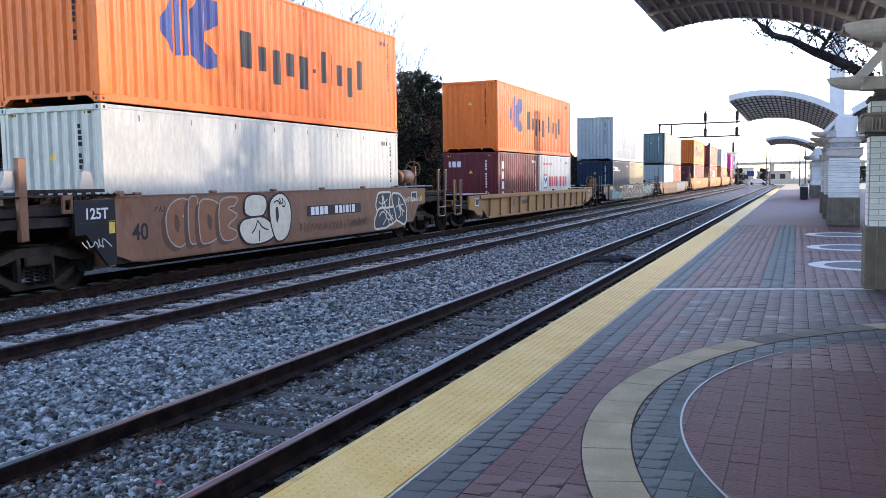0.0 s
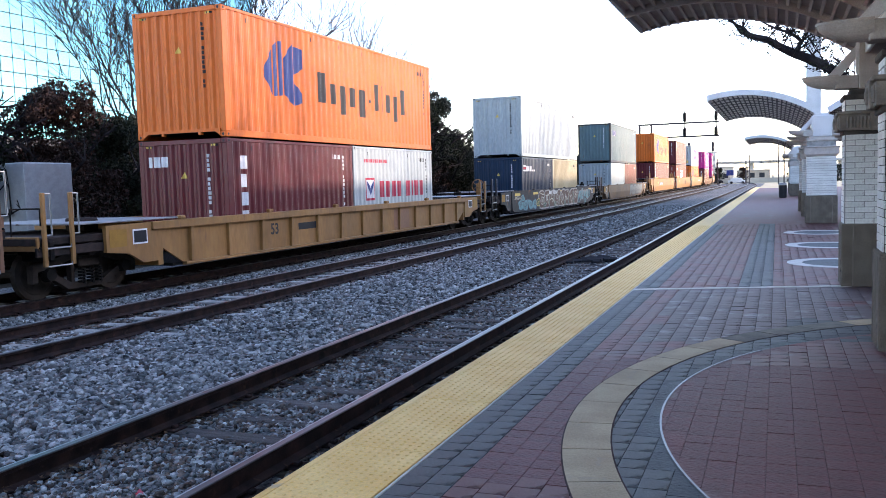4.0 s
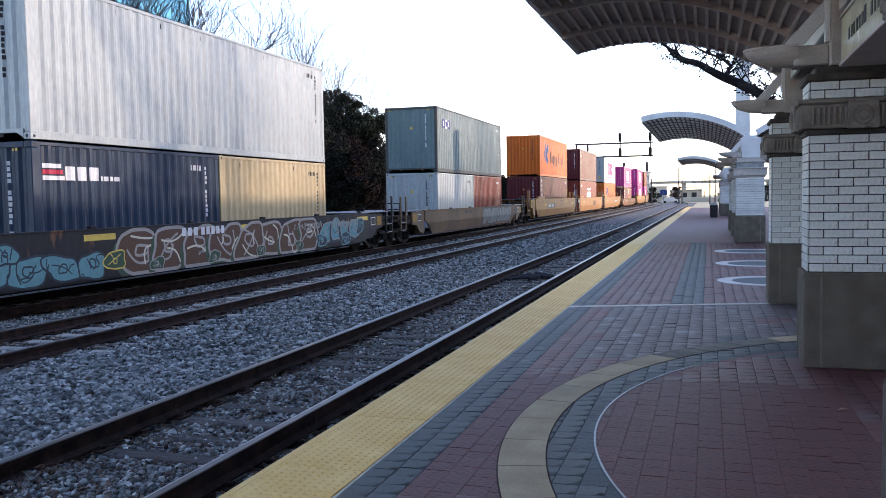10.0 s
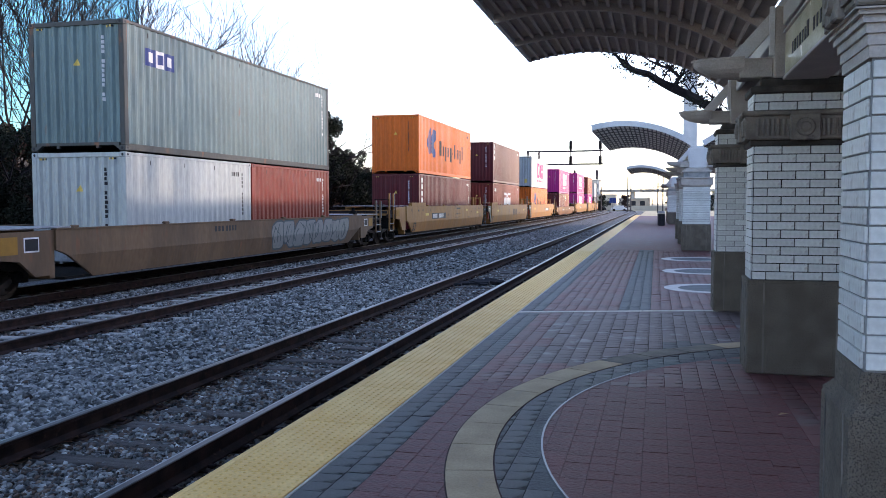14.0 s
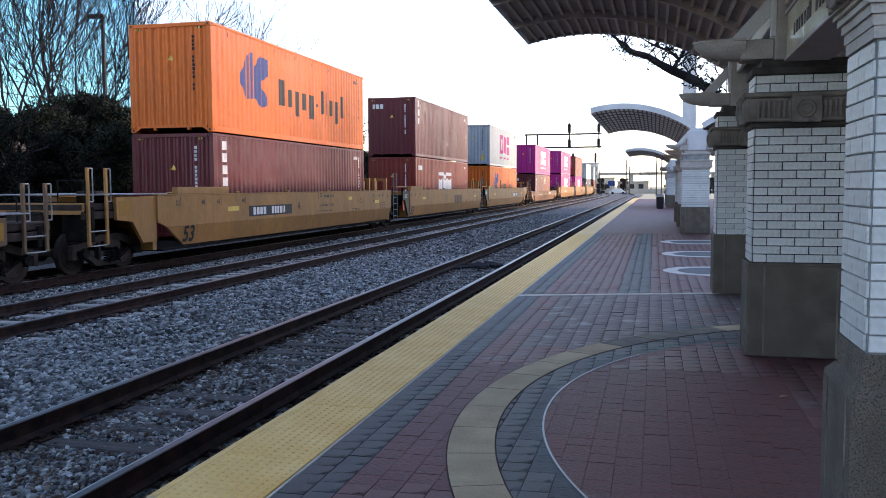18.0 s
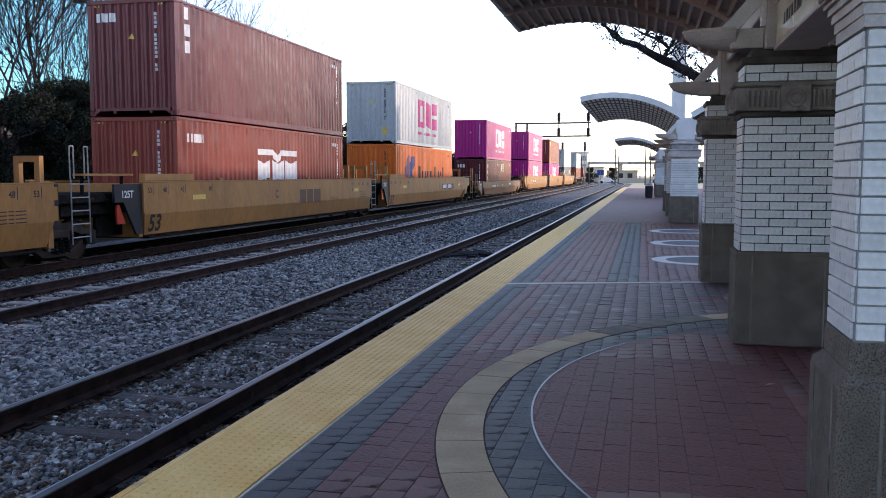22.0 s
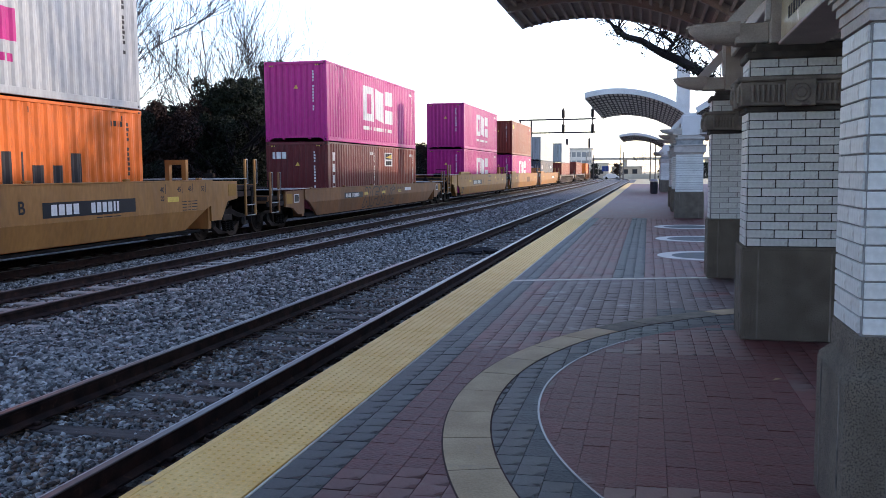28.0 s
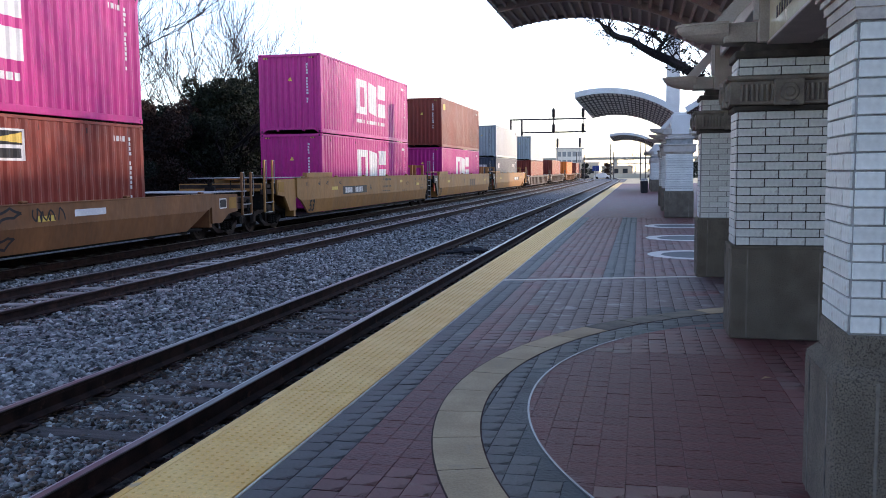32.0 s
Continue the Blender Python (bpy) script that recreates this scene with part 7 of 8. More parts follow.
for k, wdt in enumerate((0.30, 0.30, 0.30, 0.30, 0, 0.36, 0.10, 0.30, 0.30)):
    if wdt:
        g = Geo()
        rect(g, b[0]["prof"], b[0]["put"], u, u + wdt, 1.06, 1.56)
        part("letter_shape", g, "crimson", b[0]["ob"], "red bar of a shipping name" if k == 0 else "")
        u += wdt + 0.14
    else:
        u += 0.22
mark_bars(b[0], "crimson", 0.7, 2.12, (0.1,) * 11, 0.1, "small red bars", 0.05)
code_ends(*b, "ink")
top_and_bottom(33.64, car, [(*a, 0.0), (*b, 6.13)], wordbox(1))

# unit three: white over navy and beige
car = well_car("dark well car sprayed end to end with graffiti", PAINT["greycar"], -2.7, 14.9, 1.33, 0.36, (-3.95, 16.4), "long2", -5.6, 17.6, spins)
mark = dict(ob=car, prof=[(-3, 0), (16, 0)], put=lambda u, d, z: (1.502 + d, u, z))
for u in (-2.3, 0.9, 6.3, 14.0):
    mark_panel(mark, "ymark", u, u + 0.9, 1.13, 1.25, "yellow reflective strip" if u < 0 else "")
sprayed(car, 1.506, [(-1.3, 0.72, 0.5, 0.26), (-0.5, 0.66, 0.55, 0.26), (0.3, 0.68, 0.5, 0.24), (1.1, 0.66, 0.42, 0.26), (-1.0, 1.0, 0.28, 0.2)], GRAF["aqua"], GRAF["slate"], "aqua sprayed shapes", 0.04, 2, None, GRAF["slate"], lo=0.4, hi=1.28)
sprayed(car, 1.518, [(1.75, 0.72, 0.32, 0.2)], GRAF["green"], "ymark", "green sprayed shape", 0.03, 21, None, None, lo=0.4, hi=1.28)
sprayed(car, 1.506, [(2.5 + 1.12 * k, 0.80 + 0.03 * (k % 2), 0.72, 0.50) for k in range(8)], GRAF["umber"], GRAF["ash"], "brown sprayed shapes", 0.075, 5, GRAF["green"], GRAF["cream"], lo=0.4, hi=1.29)
sprayed(car, 1.506, [(11.6 + 0.72 * k, 0.84 + 0.06 * (k % 2), 0.45, 0.34) for k in range(4)], GRAF["aqua"], GRAF["ash"], "aqua sprayed shapes", 0.03, 14, GRAF["slate"], GRAF["slate"], lo=0.4, hi=1.28)
tags(car, 1.522, 12.0, 14.4, 0.95, 0.25, GRAF["ash"], "thin pale tag", 0.03, 15)
sprayed(car, 1.520, [(11.2, 0.62, 0.34, 0.2), (13.0, 0.6, 0.4, 0.2), (14.2, 0.95, 0.3, 0.26)], GRAF["slate"], GRAF["aqua"], "dark sprayed shapes", 0.04, 41, None, GRAF["aqua"], lo=0.4, hi=1.28)
sprayed(car, 1.520, [(3.1 + 2.2 * k, 0.55, 0.26, 0.14) for k in range(4)], GRAF["green"], GRAF["ash"], "green sprayed shapes", 0.025, 43, None, None, lo=0.4, hi=1.28)
tags(car, 1.530, -2.4, -1.4, 0.95, 0.2, GRAF["cream"], "thin pale tag", 0.02, 44)
tags(car, 1.530, 9.4, 11.2, 0.98, 0.22, GRAF["ash"], "thin pale tag", 0.025, 45)
mark3 = dict(ob=car, prof=[(-3, 0), (16, 0)], put=lambda u, d, z: (1.524 + d, u, z))
mark_bars(mark3, "wmark", 4.0, 1.08, (0.16, 0.16, 0.16, 0.0, 0.14, 0.14, 0.14, 0.14, 0.14), 0.18, "pale number bars", 0.07)
a = container("navy blue twenty-foot container with white bars", PAINT["blue"], 6.06, H6)
for k in range(3):
    mark_panel(a[0], "wmark" if k != 1 else "crimson", 0.28, 0.72 + 0.06 * k, 2.12 - k * 0.11, 2.2 - k * 0.11, "striped emblem" if k == 0 else "")
mark_bars(a[0], "wmark", 0.86, 1.9, (0.26, 0.25, 0.27), 0.26, "white bars of a shipping name", 0.06)
mark_bars(a[0], "wmark", 1.8, 1.9, (0.08, 0.12, 0.12, 0.12), 0.09, "small white bars", 0.04)
code_ends(*a)
b = container("plain beige twenty-foot steel container", PAINT["beige"], 6.06, H6)
code_ends(*b, "ink")
s = container("tall white forty-foot container with faint ribs", PAINT["white"], 12.19, H9, 0.026)
code_ends(*s, "ink")
top_and_bottom(57.47, car, [(*a, 0.0), (*b, 6.13)], s)

# unit four: weathered grey-teal over white and brown
car = well_car("faded tan well car with scratched paint", PAINT["tancar"], -2.7, 14.9, 1.31, 0.33, (-4.2, 16.4), "long", -5.6, 17.6, spins)
mark = dict(ob=car, prof=[(-3, 0), (16, 0)], put=lambda u, d, z: (1.502 + d, u, z))
mark_bars(mark, "ink", 3.4, 1.08, (0.12, 0.12, 0.12, 0.0, 0.1, 0.1, 0.1, 0.1), 0.14, "faded number bars")
rnd = random.Random(23)
DULL = plain("dull_silver_spray", (0.25, 0.265, 0.26), 0.6)
TEALINE = plain("dark_teal_spray", (0.07, 0.10, 0.11), 0.6)


def over_kink(g, dx):
    """Lays a flat stroke on the sill, whose lower part leans in."""
    g.v = [(1.506 + dx - 0.1 * max(0.0, 0.81 - z) / 0.48, y, z) for x, y, z in g.v]
    return g


for k in range(8):
    e = [(y, min(1.27, max(0.42, z))) for y, z in glyph_edge(7.3 + 0.8 * k, 0.84 + 0.05 * (k % 2), 0.52, 0.46, rnd)]
    g = Geo()
    mid = (sum(y for y, z in e) / len(e), 0.84)
    ring = [(0, *p) for p in e] + [(0, y + (mid[0] - y) * 0.5, z + (mid[1] - z) * 0.5) for y, z in e] + [(0, *mid)]
    n = len(e)
    g.add(ring, [(i, (i + 1) % n, n + (i + 1) % n, n + i) for i in range(n)] + [(n + i, n + (i + 1) % n, 2 * n) for i in range(n)])
    part("graffiti", over_kink(g, 0.003 * (k % 3)), DULL, car, "dull silver sprayed character" if k == 0 else "")
    for mat, w, dx, inner in ((TEALINE, 0.05, 0.001, 0), (TEALINE, 0.035, 0.0015, 4)):
        g = Geo()
        if inner:
            for _ in range(inner):
                ribbon(g, 0, bend((mid[0] + rnd.uniform(-0.35, 0.35), rnd.uniform(0.95, 1.2)), (mid[0] + rnd.uniform(-0.35, 0.35), rnd.uniform(0.5, 0.75)), rnd.uniform(-0.4, 0.4), 10), w)
        else:
            ribbon(g, 0, e + e[:1], w)
        tagged(part("graffiti", over_kink(g, 0.003 * (k % 3) + dx), mat, car), kind="stuff")
a = container("plain white twenty-foot steel container", PAINT["white"], 6.06, H6, 0.012)
code_ends(*a, "ink")
b = container("plain brown-red twenty-foot steel container", PAINT["brown"], 6.06, H6)
code_ends(*b)
s = container("weathered grey-teal forty-foot container with rust patches", PAINT["teal"], 12.19, H9, DEPTH, paint("rusty_teal_frame", (0.075, 0.08, 0.075), 0.6, 0.8, 0.60))
for k, c_ in enumerate(("navy", "wmark", "navy")):
    mark_panel(s[0], c_, 0.87 + 0.4 * k, 1.27 + 0.4 * k, 2.0, 2.4, "small square emblem" if k == 0 else "")
s2 = dict(s[0], put=lambda u, d, z: (1.217 + d, u, z))
for k, c_ in enumerate(("wmark", "navy", "wmark")):
    mark_panel(s2, c_, 0.97 + 0.4 * k, 1.18 + 0.4 * k, 2.09, 2.32)
code_ends(*s)
top_and_bottom(81.36, car, [(*a, 0.0), (*b, 6.13)], s)


def yellow_unit(y0, trucks, fe, re, letter, mat="yellow", top=1.63):
    c = well_car("long yellow well car unit with black numbers", PAINT[mat], -3.15 if letter == "A" else -2.0, 14.9, top, 0.42, trucks, "long", fe if letter == "A" else -2.5, re, spins, (0.9 if letter == "A" else 0.12, 0.9 if letter == "B" else 0.12))
    lettering("53", 0.56, "ink", c, pose(1.427, -1.75 if letter == "A" else -1.5, 0.50, 101.8, 0, 90), "size_marking")
    lettering(letter, 0.34, "ink", c, TEXT({"A": 4.97, "B": 7.8}.get(letter, 5.35), 1.1), "unit_letter")
    mk = dict(ob=c, prof=[(-3.2, 0), (15, 0)], put=lambda u, d, z: (1.502 + d, u, z))
    mk2 = dict(ob=c, prof=[(-3.2, 0), (15, 0)], put=lambda u, d, z: (1.506 + d, u, z))
    for u, tx in ((-2.3 if letter == "A" else -1.75, "53"), (-1.1, "48"), (-0.3, "45"), (1.1, "40"), (12.5, "40"), (13.25, "45"), (13.75, "48"), (14.4, "53")):
        lettering(tx, 0.17, "ink", c, TEXT(u, top - 0.24), "bay_marking")
        mark_panel(mk, "ink", u + 0.13, u + 0.15, top - 0.28, top - 0.05)
    if letter == "C":
        mark_bars(mk, GRAF["umber"], 7.2, 0.86, (0.52, 0.52, 0.62), 0.46, "brown owner's mark", 0.1)
    else:
        mark_panel(mk, "plate", 1.44 if letter == "A" else 8.36, 4.41 if letter == "A" else 11.4, 0.99, 1.29, "black number board")
        u = 1.7 if letter == "A" else 8.6
        mark_bars(mk2, "wmark", u, 1.035, (0.17,) * 4, 0.21, "number bars", 0.05)
        mark_bars(mk2, "wmark", u + 1.22, 1.035, (0.14, 0.14, 0.14, 0.14, 0.07, 0.07), 0.21, "number bars", 0.05)
    mark_panel(mk, "ymark", 0.2, 0.85, top - 0.45, top - 0.33, "bright yellow reflective strip")
    mark_panel(mk, "ymark", 12.72, 13.22, top - 0.48, top - 0.36)
    lettering("20", 0.15, "ink", c, TEXT(12.5, top - 0.44), "bay_marking")
    for k in range(4):
        mark_bars(mk, "ink", 13.38, top - 0.5 - 0.07 * k, (0.22, 0.14, 0.28), 0.02, "lines of small print", 0.04)
        mark_bars(mk, "ink", 10.0, 0.98 - 0.06 * k, (0.2, 0.3, 0.26), 0.02, "", 0.04) if k < 2 else None
    if letter == "A":
        # load notes and a crossed mark
        lettering("20", 0.19, "ink", c, TEXT(6.86, top - 0.16), "bay_marking")
        mark_panel(mk, "ink", 6.62, 6.645, top - 0.24, top - 0.02)
        mark_bars(mk, "ink", 7.15, top - 0.18, (0.09, 0.09, 0.09, 0.09, 0.0, 0.07, 0.07, 0.07, 0.07), 0.10, "small number bars", 0.03)
        lettering("LD LMT", 0.115, "ink", c, TEXT(6.9, top - 0.48), "load_note")
        mark_bars(mk, "ink", 7.16, top - 0.48, (0.05, 0.05, 0.05, 0.05, 0.05), 0.08, "", 0.025)
        lettering("PER UNIT", 0.115, "ink", c, TEXT(7.86, top - 0.48), "load_note")
        mark_bars(mk, "ink", 6.68, top - 0.65, (0.22, 0.34, 0.16, 0.36), 0.025, "line of small print", 0.05)
        mark_panel(mk, "ymark", 9.6, 10.0, top - 0.30, top - 0.18)
        g = Geo().box(1.500, 1.506, 10.72, 10.80, top - 0.40, top - 0.38).box(1.500, 1.506, 10.72, 10.80, top - 0.34, top - 0.32).box(1.500, 1.506, 11.2, 11.28, top - 0.40, top - 0.38).box(1.500, 1.506, 11.2, 11.28, top - 0.34, top - 0.32)
        for a in (0.8, -0.8, 2.34, -2.34):
            ribbon(g, 1.506, [(11.0 + 0.035 * math.cos(a), top - 0.36 + 0.035 * math.sin(a)), (11.0 + 0.14 * math.cos(a), top - 0.36 + 0.14 * math.sin(a))], 0.03)
        part("crossed_mark", g, "ink", c, "small dark crossed mark")
    if letter != "A":
        part("load_plate", Geo().prism([(-3.05, top - 0.03), (-2.02, top - 0.03), (-2.02, 0.46), (-2.25, 0.46), (-2.72, 1.20), (-3.05, 1.20)], "yz", 1.4, 1.46), "plate", c, "black end plate")
        lettering("125T", 0.22, "wmark", c, TEXT(-2.58, top - 0.33, 1.466), "load_marking")
        part("reflector", Geo().prism([(-2.90, 1.12), (-2.80, 1.15), (-2.58, 0.72), (-2.88, 0.72)], "yz", 1.36, 1.40), "red_lamp", c, "dull red plate")
        ladder(c, 1.44, -4.48, 0.40, top + 0.12, "grey", 0.58, 5)
        part("joint_deck", Geo().box(-1.25, 1.25, -4.75, -2.0, top - 0.42, top - 0.22, 0.02).box(-0.5, 0.5, -4.75, -2.0, 0.85, top - 0.42, 0.02), "running", c, "dark steel deck over the shared truck")
        part("joint_web", Geo().box(1.05, 1.12, -4.4, -2.05, 0.95, top - 0.2, 0.01), "running", c)
        # added dark sheet hides the far sill, standing for the dark under the joint
        part("joint_shield", Geo().box(0.90, 0.98, -3.05, -2.05, 0.45, 0.952, 0.01), "running", c)
        part("ledge", Geo().box(1.20, 1.47, -4.1, -2.35, top + 0.15, top + 0.20, 0.006), PAINT[mat], c, "worn ledge along the joint")
        for dy in (-3.9, -2.5):
            part("ledge_bracket", Geo().box(1.22, 1.28, dy, dy + 0.06, top - 0.23, top + 0.151, 0.006), "running", c)
        for dy in (-4.48, -4.02):
            part("grab_rod", Geo().pipe([(1.43, dy, top + 0.10), (1.43, dy, top + 0.75), (1.43, dy + 0.12, top + 0.75), (1.43, dy + 0.12, top + 0.10)], 0.014), "grey", c)
        part("placard", Geo().box(1.40, 1.412, -5.05, -4.85, top - 0.32, top - 0.06), "plate_yellow", c, "dull yellow plate")
        part("placard", Geo().box(1.40, 1.412, -5.05, -4.85, top - 0.72, top - 0.44), "plate_yellow", c)
        part("placard_backing", Geo().box(1.30, 1.40, -5.10, -4.80, 0.75, top, 0.01), "plate", c)
    for y0 in (12.5, 13.2, 14.75) if letter != "B" else (-1.9, 13.9):
        # low portal frames that guide the containers
        part("guide_frame", Geo().prism([(0.78, top + 0.02), (0.90, top + 0.02), (0.90, top + 0.42), (1.24, top + 0.42), (1.24, top + 0.02), (1.36, top + 0.02), (1.36, top + 0.54), (0.78, top + 0.54)], "xz", y0 - 0.06, y0 + 0.06), PAINT[mat], c)
    part("overlap_plate", Geo().box(1.36, 1.515, -2.3 if letter == "A" else -1.95, 0.25, top + 0.03, top + 0.20, 0.01), PAINT[mat], c, "dented cover plate along the sill")
    return c


# three joined yellow units
s = container("maroon forty-foot container with a column of white marks", PAINT["maroon"], 12.19, H9)
mark_column(s[0], "wmark", 0.55, 2.7, 7, 0.26, 0.33, "column of white marks")
code_ends(*s)
top_and_bottom(105.64, yellow_unit(105.64, (-4.4,), -5.7, 15.3, "A"), [(*s, 0.0)], wordbox(2))

s = container("brown-red forty-foot container with white block lettering shapes", PAINT["brown"], 12.19, H9)
mark_bars(s[0], "wmark", 0.5, 2.27, (0.14, 0.15, 0.15, 0.15, 0.1), 0.22, "small white bars", 0.05)
g = Geo()
P_, Q_ = s[0]["prof"], s[0]["put"]
rect(g, P_, Q_, 4.63, 5.8, 2.04, 2.22)
decal(g, P_, Q_, 5.8, 6.1, 1.96, 2.22, 1.8, 2.02)
decal(g, P_, Q_, 6.1, 6.4, 1.8, 2.02, 1.96, 2.22)
rect(g, P_, Q_, 6.4, 7.64, 2.04, 2.22)
part("emblem", g, "wmark", s[0]["ob"], "white winged bar")
for u, w_ in ((4.63, 0.92), (5.68, 0.92), (6.72, 0.92)):
    g = Geo()
    decal(g, P_, Q_, u, u + w_ / 2, 1.2, 1.9, 1.3, 1.78)
    decal(g, P_, Q_, u + w_ / 2, u + w_, 1.3, 1.78, 1.2, 1.9)
    part("letter_shape", g, "wmark", s[0]["ob"])
code_ends(*s)
s2 = container("maroon forty-foot container with small white marks", PAINT["maroon"], 12.19, H9)
mark_bars(s2[1], "wmark", -0.98, 2.35, (0.12, 0.16, 0.16), 0.22, "white marks", 0.05)
mark_column(s2[0], "wmark", 0.5, 2.75, 3, 0.28, 0.42, "column of white marks")
code_ends(*s2)
top_and_bottom(125.61, yellow_unit(125.61, (-4.45,), -3.6, 15.3, "C"), [(*s, 0.0)], s2)

s = container("white forty-foot container with large magenta shapes", PAINT["pale"], 12.19, H9)
mark_blocks(s[0], "magmark")
mark_panel(s[1], "ymark", 0.55, 0.78, 0.4, 0.75, "yellow label")
code_ends(*s, "ink")
lo = container("orange forty-foot container half sunk in the well", PAINT["orange"], 12.19, H9)
mark_wordmark(lo[0], "ink", 0.78)
code_ends(*lo, "ink")
top_and_bottom(145.20, yellow_unit(145.2, (-4.4, 16.4), -3.6, 17.7, "B"), [(*lo, 0.0)], s)

# brown car: magenta over two maroon twenties
car = well_car("orange-brown well car with dark scrawls", PAINT["orangecar"], -2.9, 15.0, 1.26, 0.36, (-4.2, 16.4), "long", -5.6, 17.6, spins)
mark = dict(ob=car, prof=[(-3, 0), (16, 0)], put=lambda u, d, z: (1.502 + d, u, z))
mark_panel(mark, "plate", 0.9, 3.05, 0.85, 1.07, "dark number board")
board = dict(ob=car, prof=[(-3, 0), (16, 0)], put=lambda u, d, z: (1.506 + d, u, z))
mark_bars(board, "wmark", 1.08, 0.89, (0.09, 0.09, 0.09, 0.09, 0, 0, 0, 0.09, 0.09, 0.09, 0.09, 0.09, 0.09), 0.14, "number bars", 0.05)
for u in (3.25, 5.58, 8.05):
    mark_panel(mark, "ymark", u, u + 0.5, 0.93, 1.04, "yellow reflective strip" if u < 4 else "")
mark_panel(mark, "wmark", 9.15, 10.2, 0.98, 1.12, "white patch")


def outlined(parent, strokes, label, thick=0.05):
    """Sprayed outlines that follow the sill over its kink: strokes of points (u, z) in the car's space."""
    g = Geo()
    for s in strokes:
        pts = []
        for p, q in zip(s[:-1], s[1:]):
            pts += bend(p, q, 0.05, 10)[:-1]
        ribbon(g, 0, pts + [s[-1]], thick)
    g.v = [(1.509 - 0.1 * max(0, 0.84 - z) / 0.48, y, max(0.38, z)) for x, y, z in g.v]
    tagged(part("graffiti", g, "ink", parent), label, kind="stuff")


outlined(car, [[(3.1, 0.43), (3.45, 0.9), (3.4, 1.2), (3.65, 1.2), (3.68, 0.92), (3.85, 1.22), (4.1, 1.16), (3.88, 0.84), (4.08, 0.46), (3.8, 0.44), (3.62, 0.72), (3.5, 0.44), (3.1, 0.43)]], "dark sprayed outlined letters")
outlined(car, [[(4.22, 0.44), (4.3, 1.1), (4.55, 1.22), (5.2, 1.18), (5.22, 1.04), (4.72, 1.02), (4.68, 0.9), (5.0, 0.88), (4.98, 0.74), (4.62, 0.74), (4.5, 0.45), (4.22, 0.44)]], "")
outlined(car, [[(5.0, 0.46), (5.3, 1.2), (5.55, 1.2), (5.78, 0.86), (6.1, 1.22), (6.42, 1.18), (6.4, 0.48), (6.1, 0.46), (6.08, 0.86), (5.8, 0.6), (5.52, 0.88), (5.4, 0.48), (5.0, 0.46)]], "")
outlined(car, [[(7.6, 1.12), (7.3, 1.22), (6.85, 1.1), (6.65, 0.8), (6.8, 0.5), (7.2, 0.46), (7.42, 0.66), (7.25, 0.68), (7.05, 0.62), (6.92, 0.82), (7.08, 1.02), (7.4, 1.04), (7.6, 1.12)]], "")
tags(car, 1.509, 7.9, 8.9, 0.87, 0.32, "ink", "thin dark tag", 0.035, 51)
a = container("maroon twenty-foot container with white marks", PAINT["maroon"], 6.06, H6)
mark_bars(a[1], "wmark", -0.98, 1.98, (0.12, 0.16, 0.16), 0.24, "white marks", 0.05)
mark_column(a[0], "wmark", 0.5, 2.2, 4, 0.26, 0.42, "column of white marks")
code_ends(*a)
b = container("brown twenty-foot container with a small framed label", PAINT["brown"], 6.06, H6)
code_ends(*b)
mark_panel(b[0], "wmark", 0.91, 2.04, 1.72, 2.32, "white framed label")
b2 = dict(b[0], put=lambda u, d, z: (1.217 + d, u, z))
mark_panel(b2, "plate", 0.96, 1.99, 2.02, 2.28)
mark_panel(b2, "ink", 1.0, 1.95, 1.77, 1.95)
b3 = dict(b[0], put=lambda u, d, z: (1.221 + d, u, z))
g = Geo()
decal(g, b3["prof"], b3["put"], 1.15, 1.98, 2.1, 2.12, 2.05, 2.26)
part("emblem", g, "ymark", b[0]["ob"], "yellow beam emblem")
s = container("magenta forty-foot container with large white shapes", PAINT["magenta"], 12.19, H9)
mark_blocks(s[0], "wmark")
code_ends(*s)
top_and_bottom(169.28, car, [(*a, 0.0), (*b, 6.13)], s)

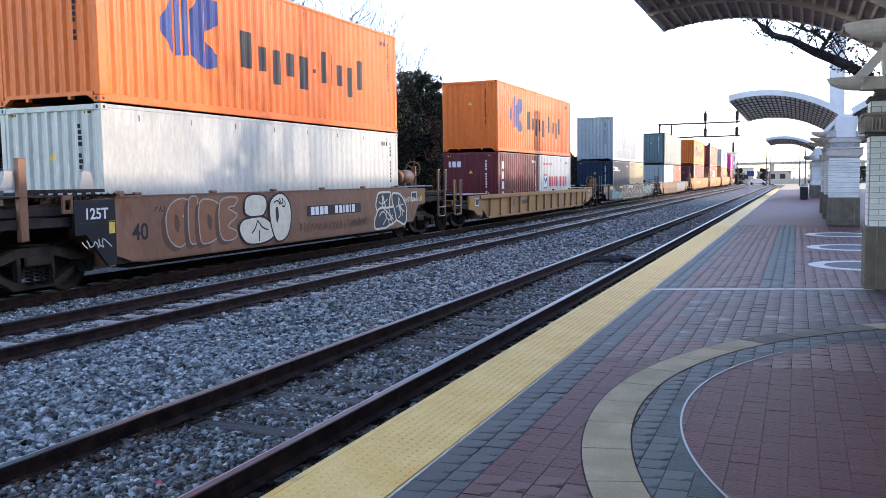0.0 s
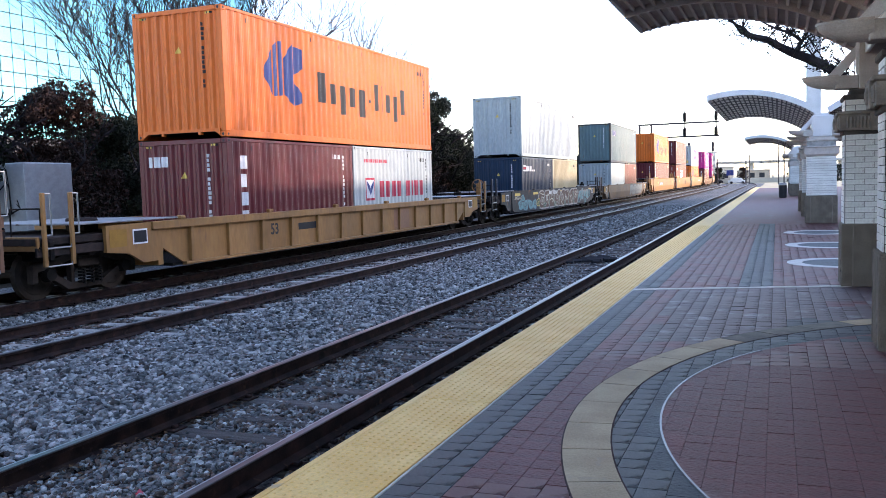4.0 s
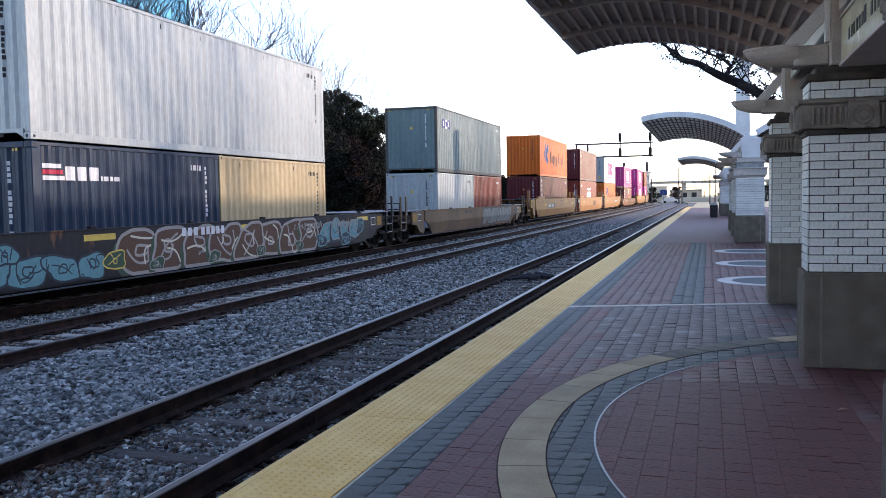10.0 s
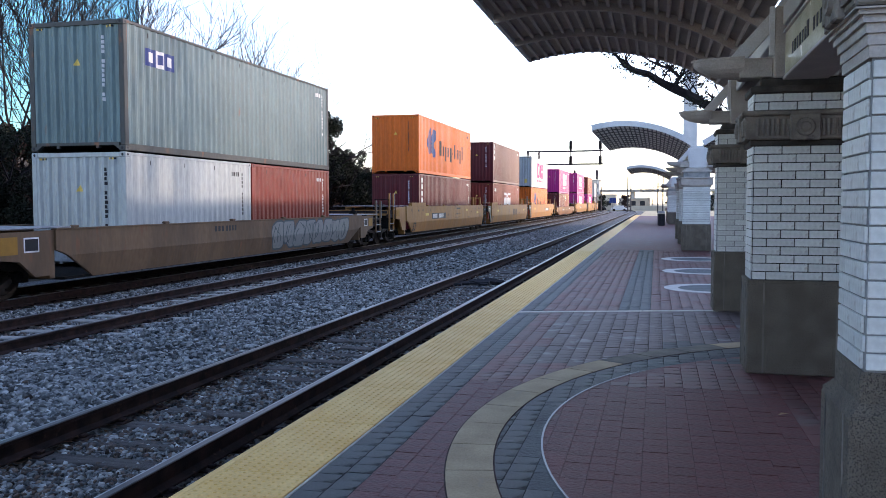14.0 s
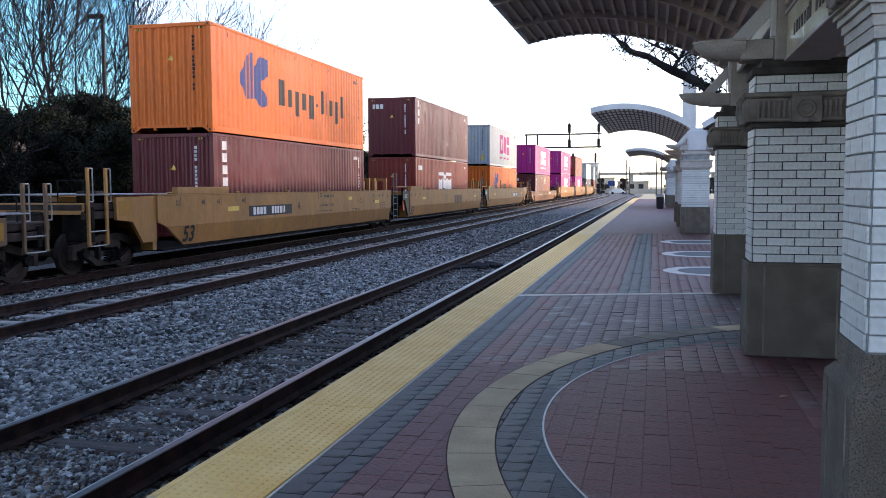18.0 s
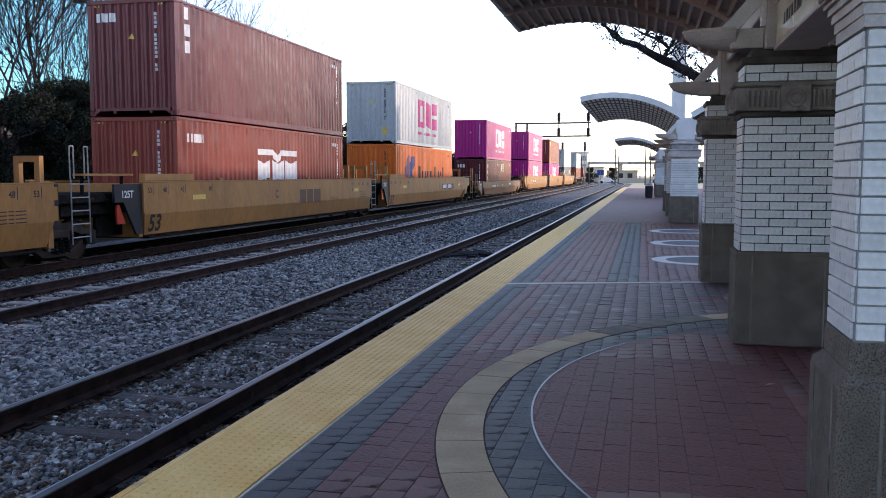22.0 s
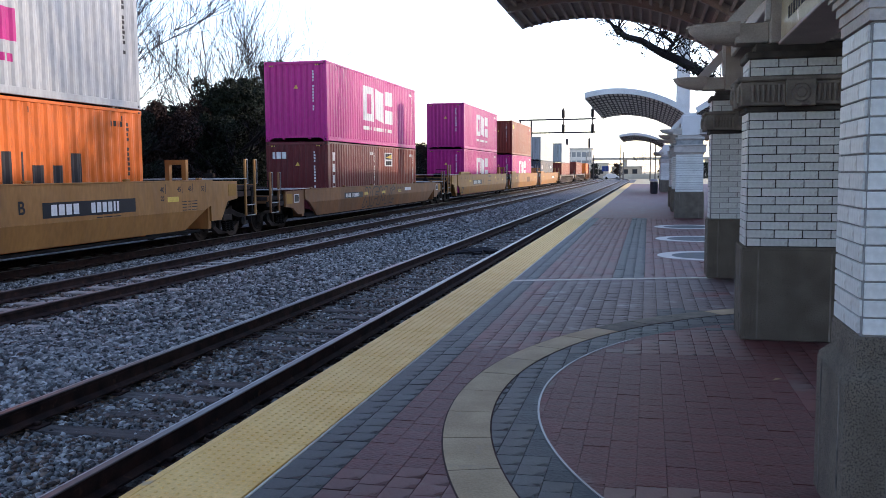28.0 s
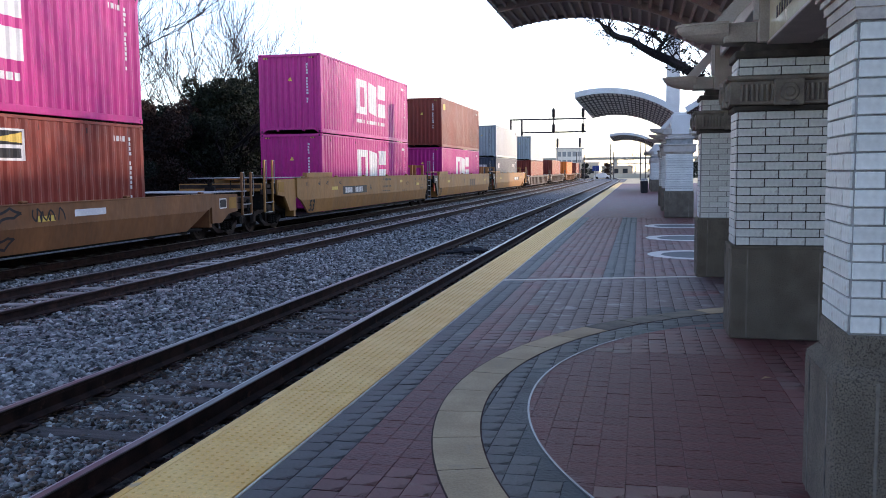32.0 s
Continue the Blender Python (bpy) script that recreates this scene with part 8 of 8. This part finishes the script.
# three more joined yellow units
for y0, letter, trucks, fe, re, lo_c, up_c in ((193.25, "A", (-4.4,), -5.7, 15.3, "magenta", "magenta"), (213.15, "C", (-4.45,), -3.6, 15.3, "magenta", "brown"), (233.19, "B", (-4.45, 16.4), -3.6, 17.7, "slate", "pale")):
    hh = H9 if up_c != "pale" else H6
    lo = container("%s forty-foot container in the well" % {"magenta": "magenta", "slate": "dark slate"}[lo_c], PAINT[lo_c], 12.19, hh)
    up = container("%s forty-foot steel container on top" % {"magenta": "magenta", "brown": "brown-red", "pale": "pale grey"}[up_c], PAINT[up_c], 12.19, hh)
    if lo_c == "magenta":
        mark_blocks(lo[0], "wmark")
    else:
        mark_bars(lo[0], "wmark", 1.0, 1.7, (0.3, 0.3), 0.4, "white bars")
        mark_bars(lo[0], "wmark", 9.4, 1.8, (0.3, 0.3, 0.3), 0.3, "white bars")
        mark_bars(lo[1], "wmark", -0.6, 1.8, (0.3, 0.3, 0.3), 0.2, "white bars")
    if up_c == "magenta":
        mark_blocks(up[0], "wmark")
    elif up_c == "brown":
        mark_panel(up[0], "ymark", 0.5, 1.1, 2.2, 2.55, "pale label")
    code_ends(*lo)
    code_ends(*up, "ink" if up_c == "pale" else "wmark")
    top_and_bottom(y0, yellow_unit(y0, trucks, fe, re, letter), [(*lo, 0.0)], up)

# the tail of the train
car = well_car("dark brown well car", PAINT["darkcar"], -2.9, 15.0, 1.3, 0.36, (-4.2, 16.4), "ribbed", -5.6, 17.6, spins)
lo = container("brown-red forty-foot container in the well", PAINT["brown"], 12.19, H6)
up = container("pale grey forty-foot steel container on top", PAINT["pale"], 12.19, H6)
code_ends(*up, "ink")
top_and_bottom(256.37, car, [(*lo, 0.0)], up)
for y0, c1 in ((280.2, "brown"), (303.6, "orange"), (327.0, "brown"), (350.4, "maroon"), (373.8, "brown")):
    car = well_car("dark brown well car with one container", PAINT["darkcar" if c1 == "brown" else "orangecar"], -2.9, 15.0, 1.3, 0.36, (-4.2, 16.4), "ribbed", -5.6, 17.6, [])
    lo = container("%s forty-foot container alone in the well" % {"brown": "brown-red", "orange": "orange", "maroon": "maroon"}[c1], PAINT[c1], 12.19, H9)
    unit(y0, car, [(lo[0], WELL, 0.0)])


def travel(t):
    """How far the train has come by t seconds; it gathers speed slowly."""
    return 4.26 * t + 0.02344 * t * t + 0.0000842 * t ** 3


def on_track(s, z):
    """Pose of a unit whose front lies s metres along the line."""
    a, b = s - 4.0, s + 16.0
    xa, xb = TRAIN_X + track_line(a), TRAIN_X + track_line(b)
    turn = math.degrees(math.atan2(-(xb - xa), b - a))
    return pose(TRAIN_X + track_line(s + 6) - (s + 6 - s) * math.sin(math.radians(-turn)) * 1.0, s, RZ + z, 0, 0, turn)


STEPS = [0.5 * k for k in range(65)]
SPIN_STEPS = [0.1 * k for k in range(321)]


def motions():
    """The whole train rolls towards the camera and past it."""
    for ob, y0, dy, z in UNITS:
        rows = []
        for t in STEPS:
            m = on_track(y0 - travel(t), z)
            rows.append((t, m @ Matrix.Translation((0, dy, 0))))
        walk(ob, rows)
    for w in spins:
        rows = [(t, Matrix.LocRotScale(w.location.copy(), Euler((travel(t) / 0.45, 0, 0)), None)) for t in SPIN_STEPS]
        walk(w, rows)


motions()
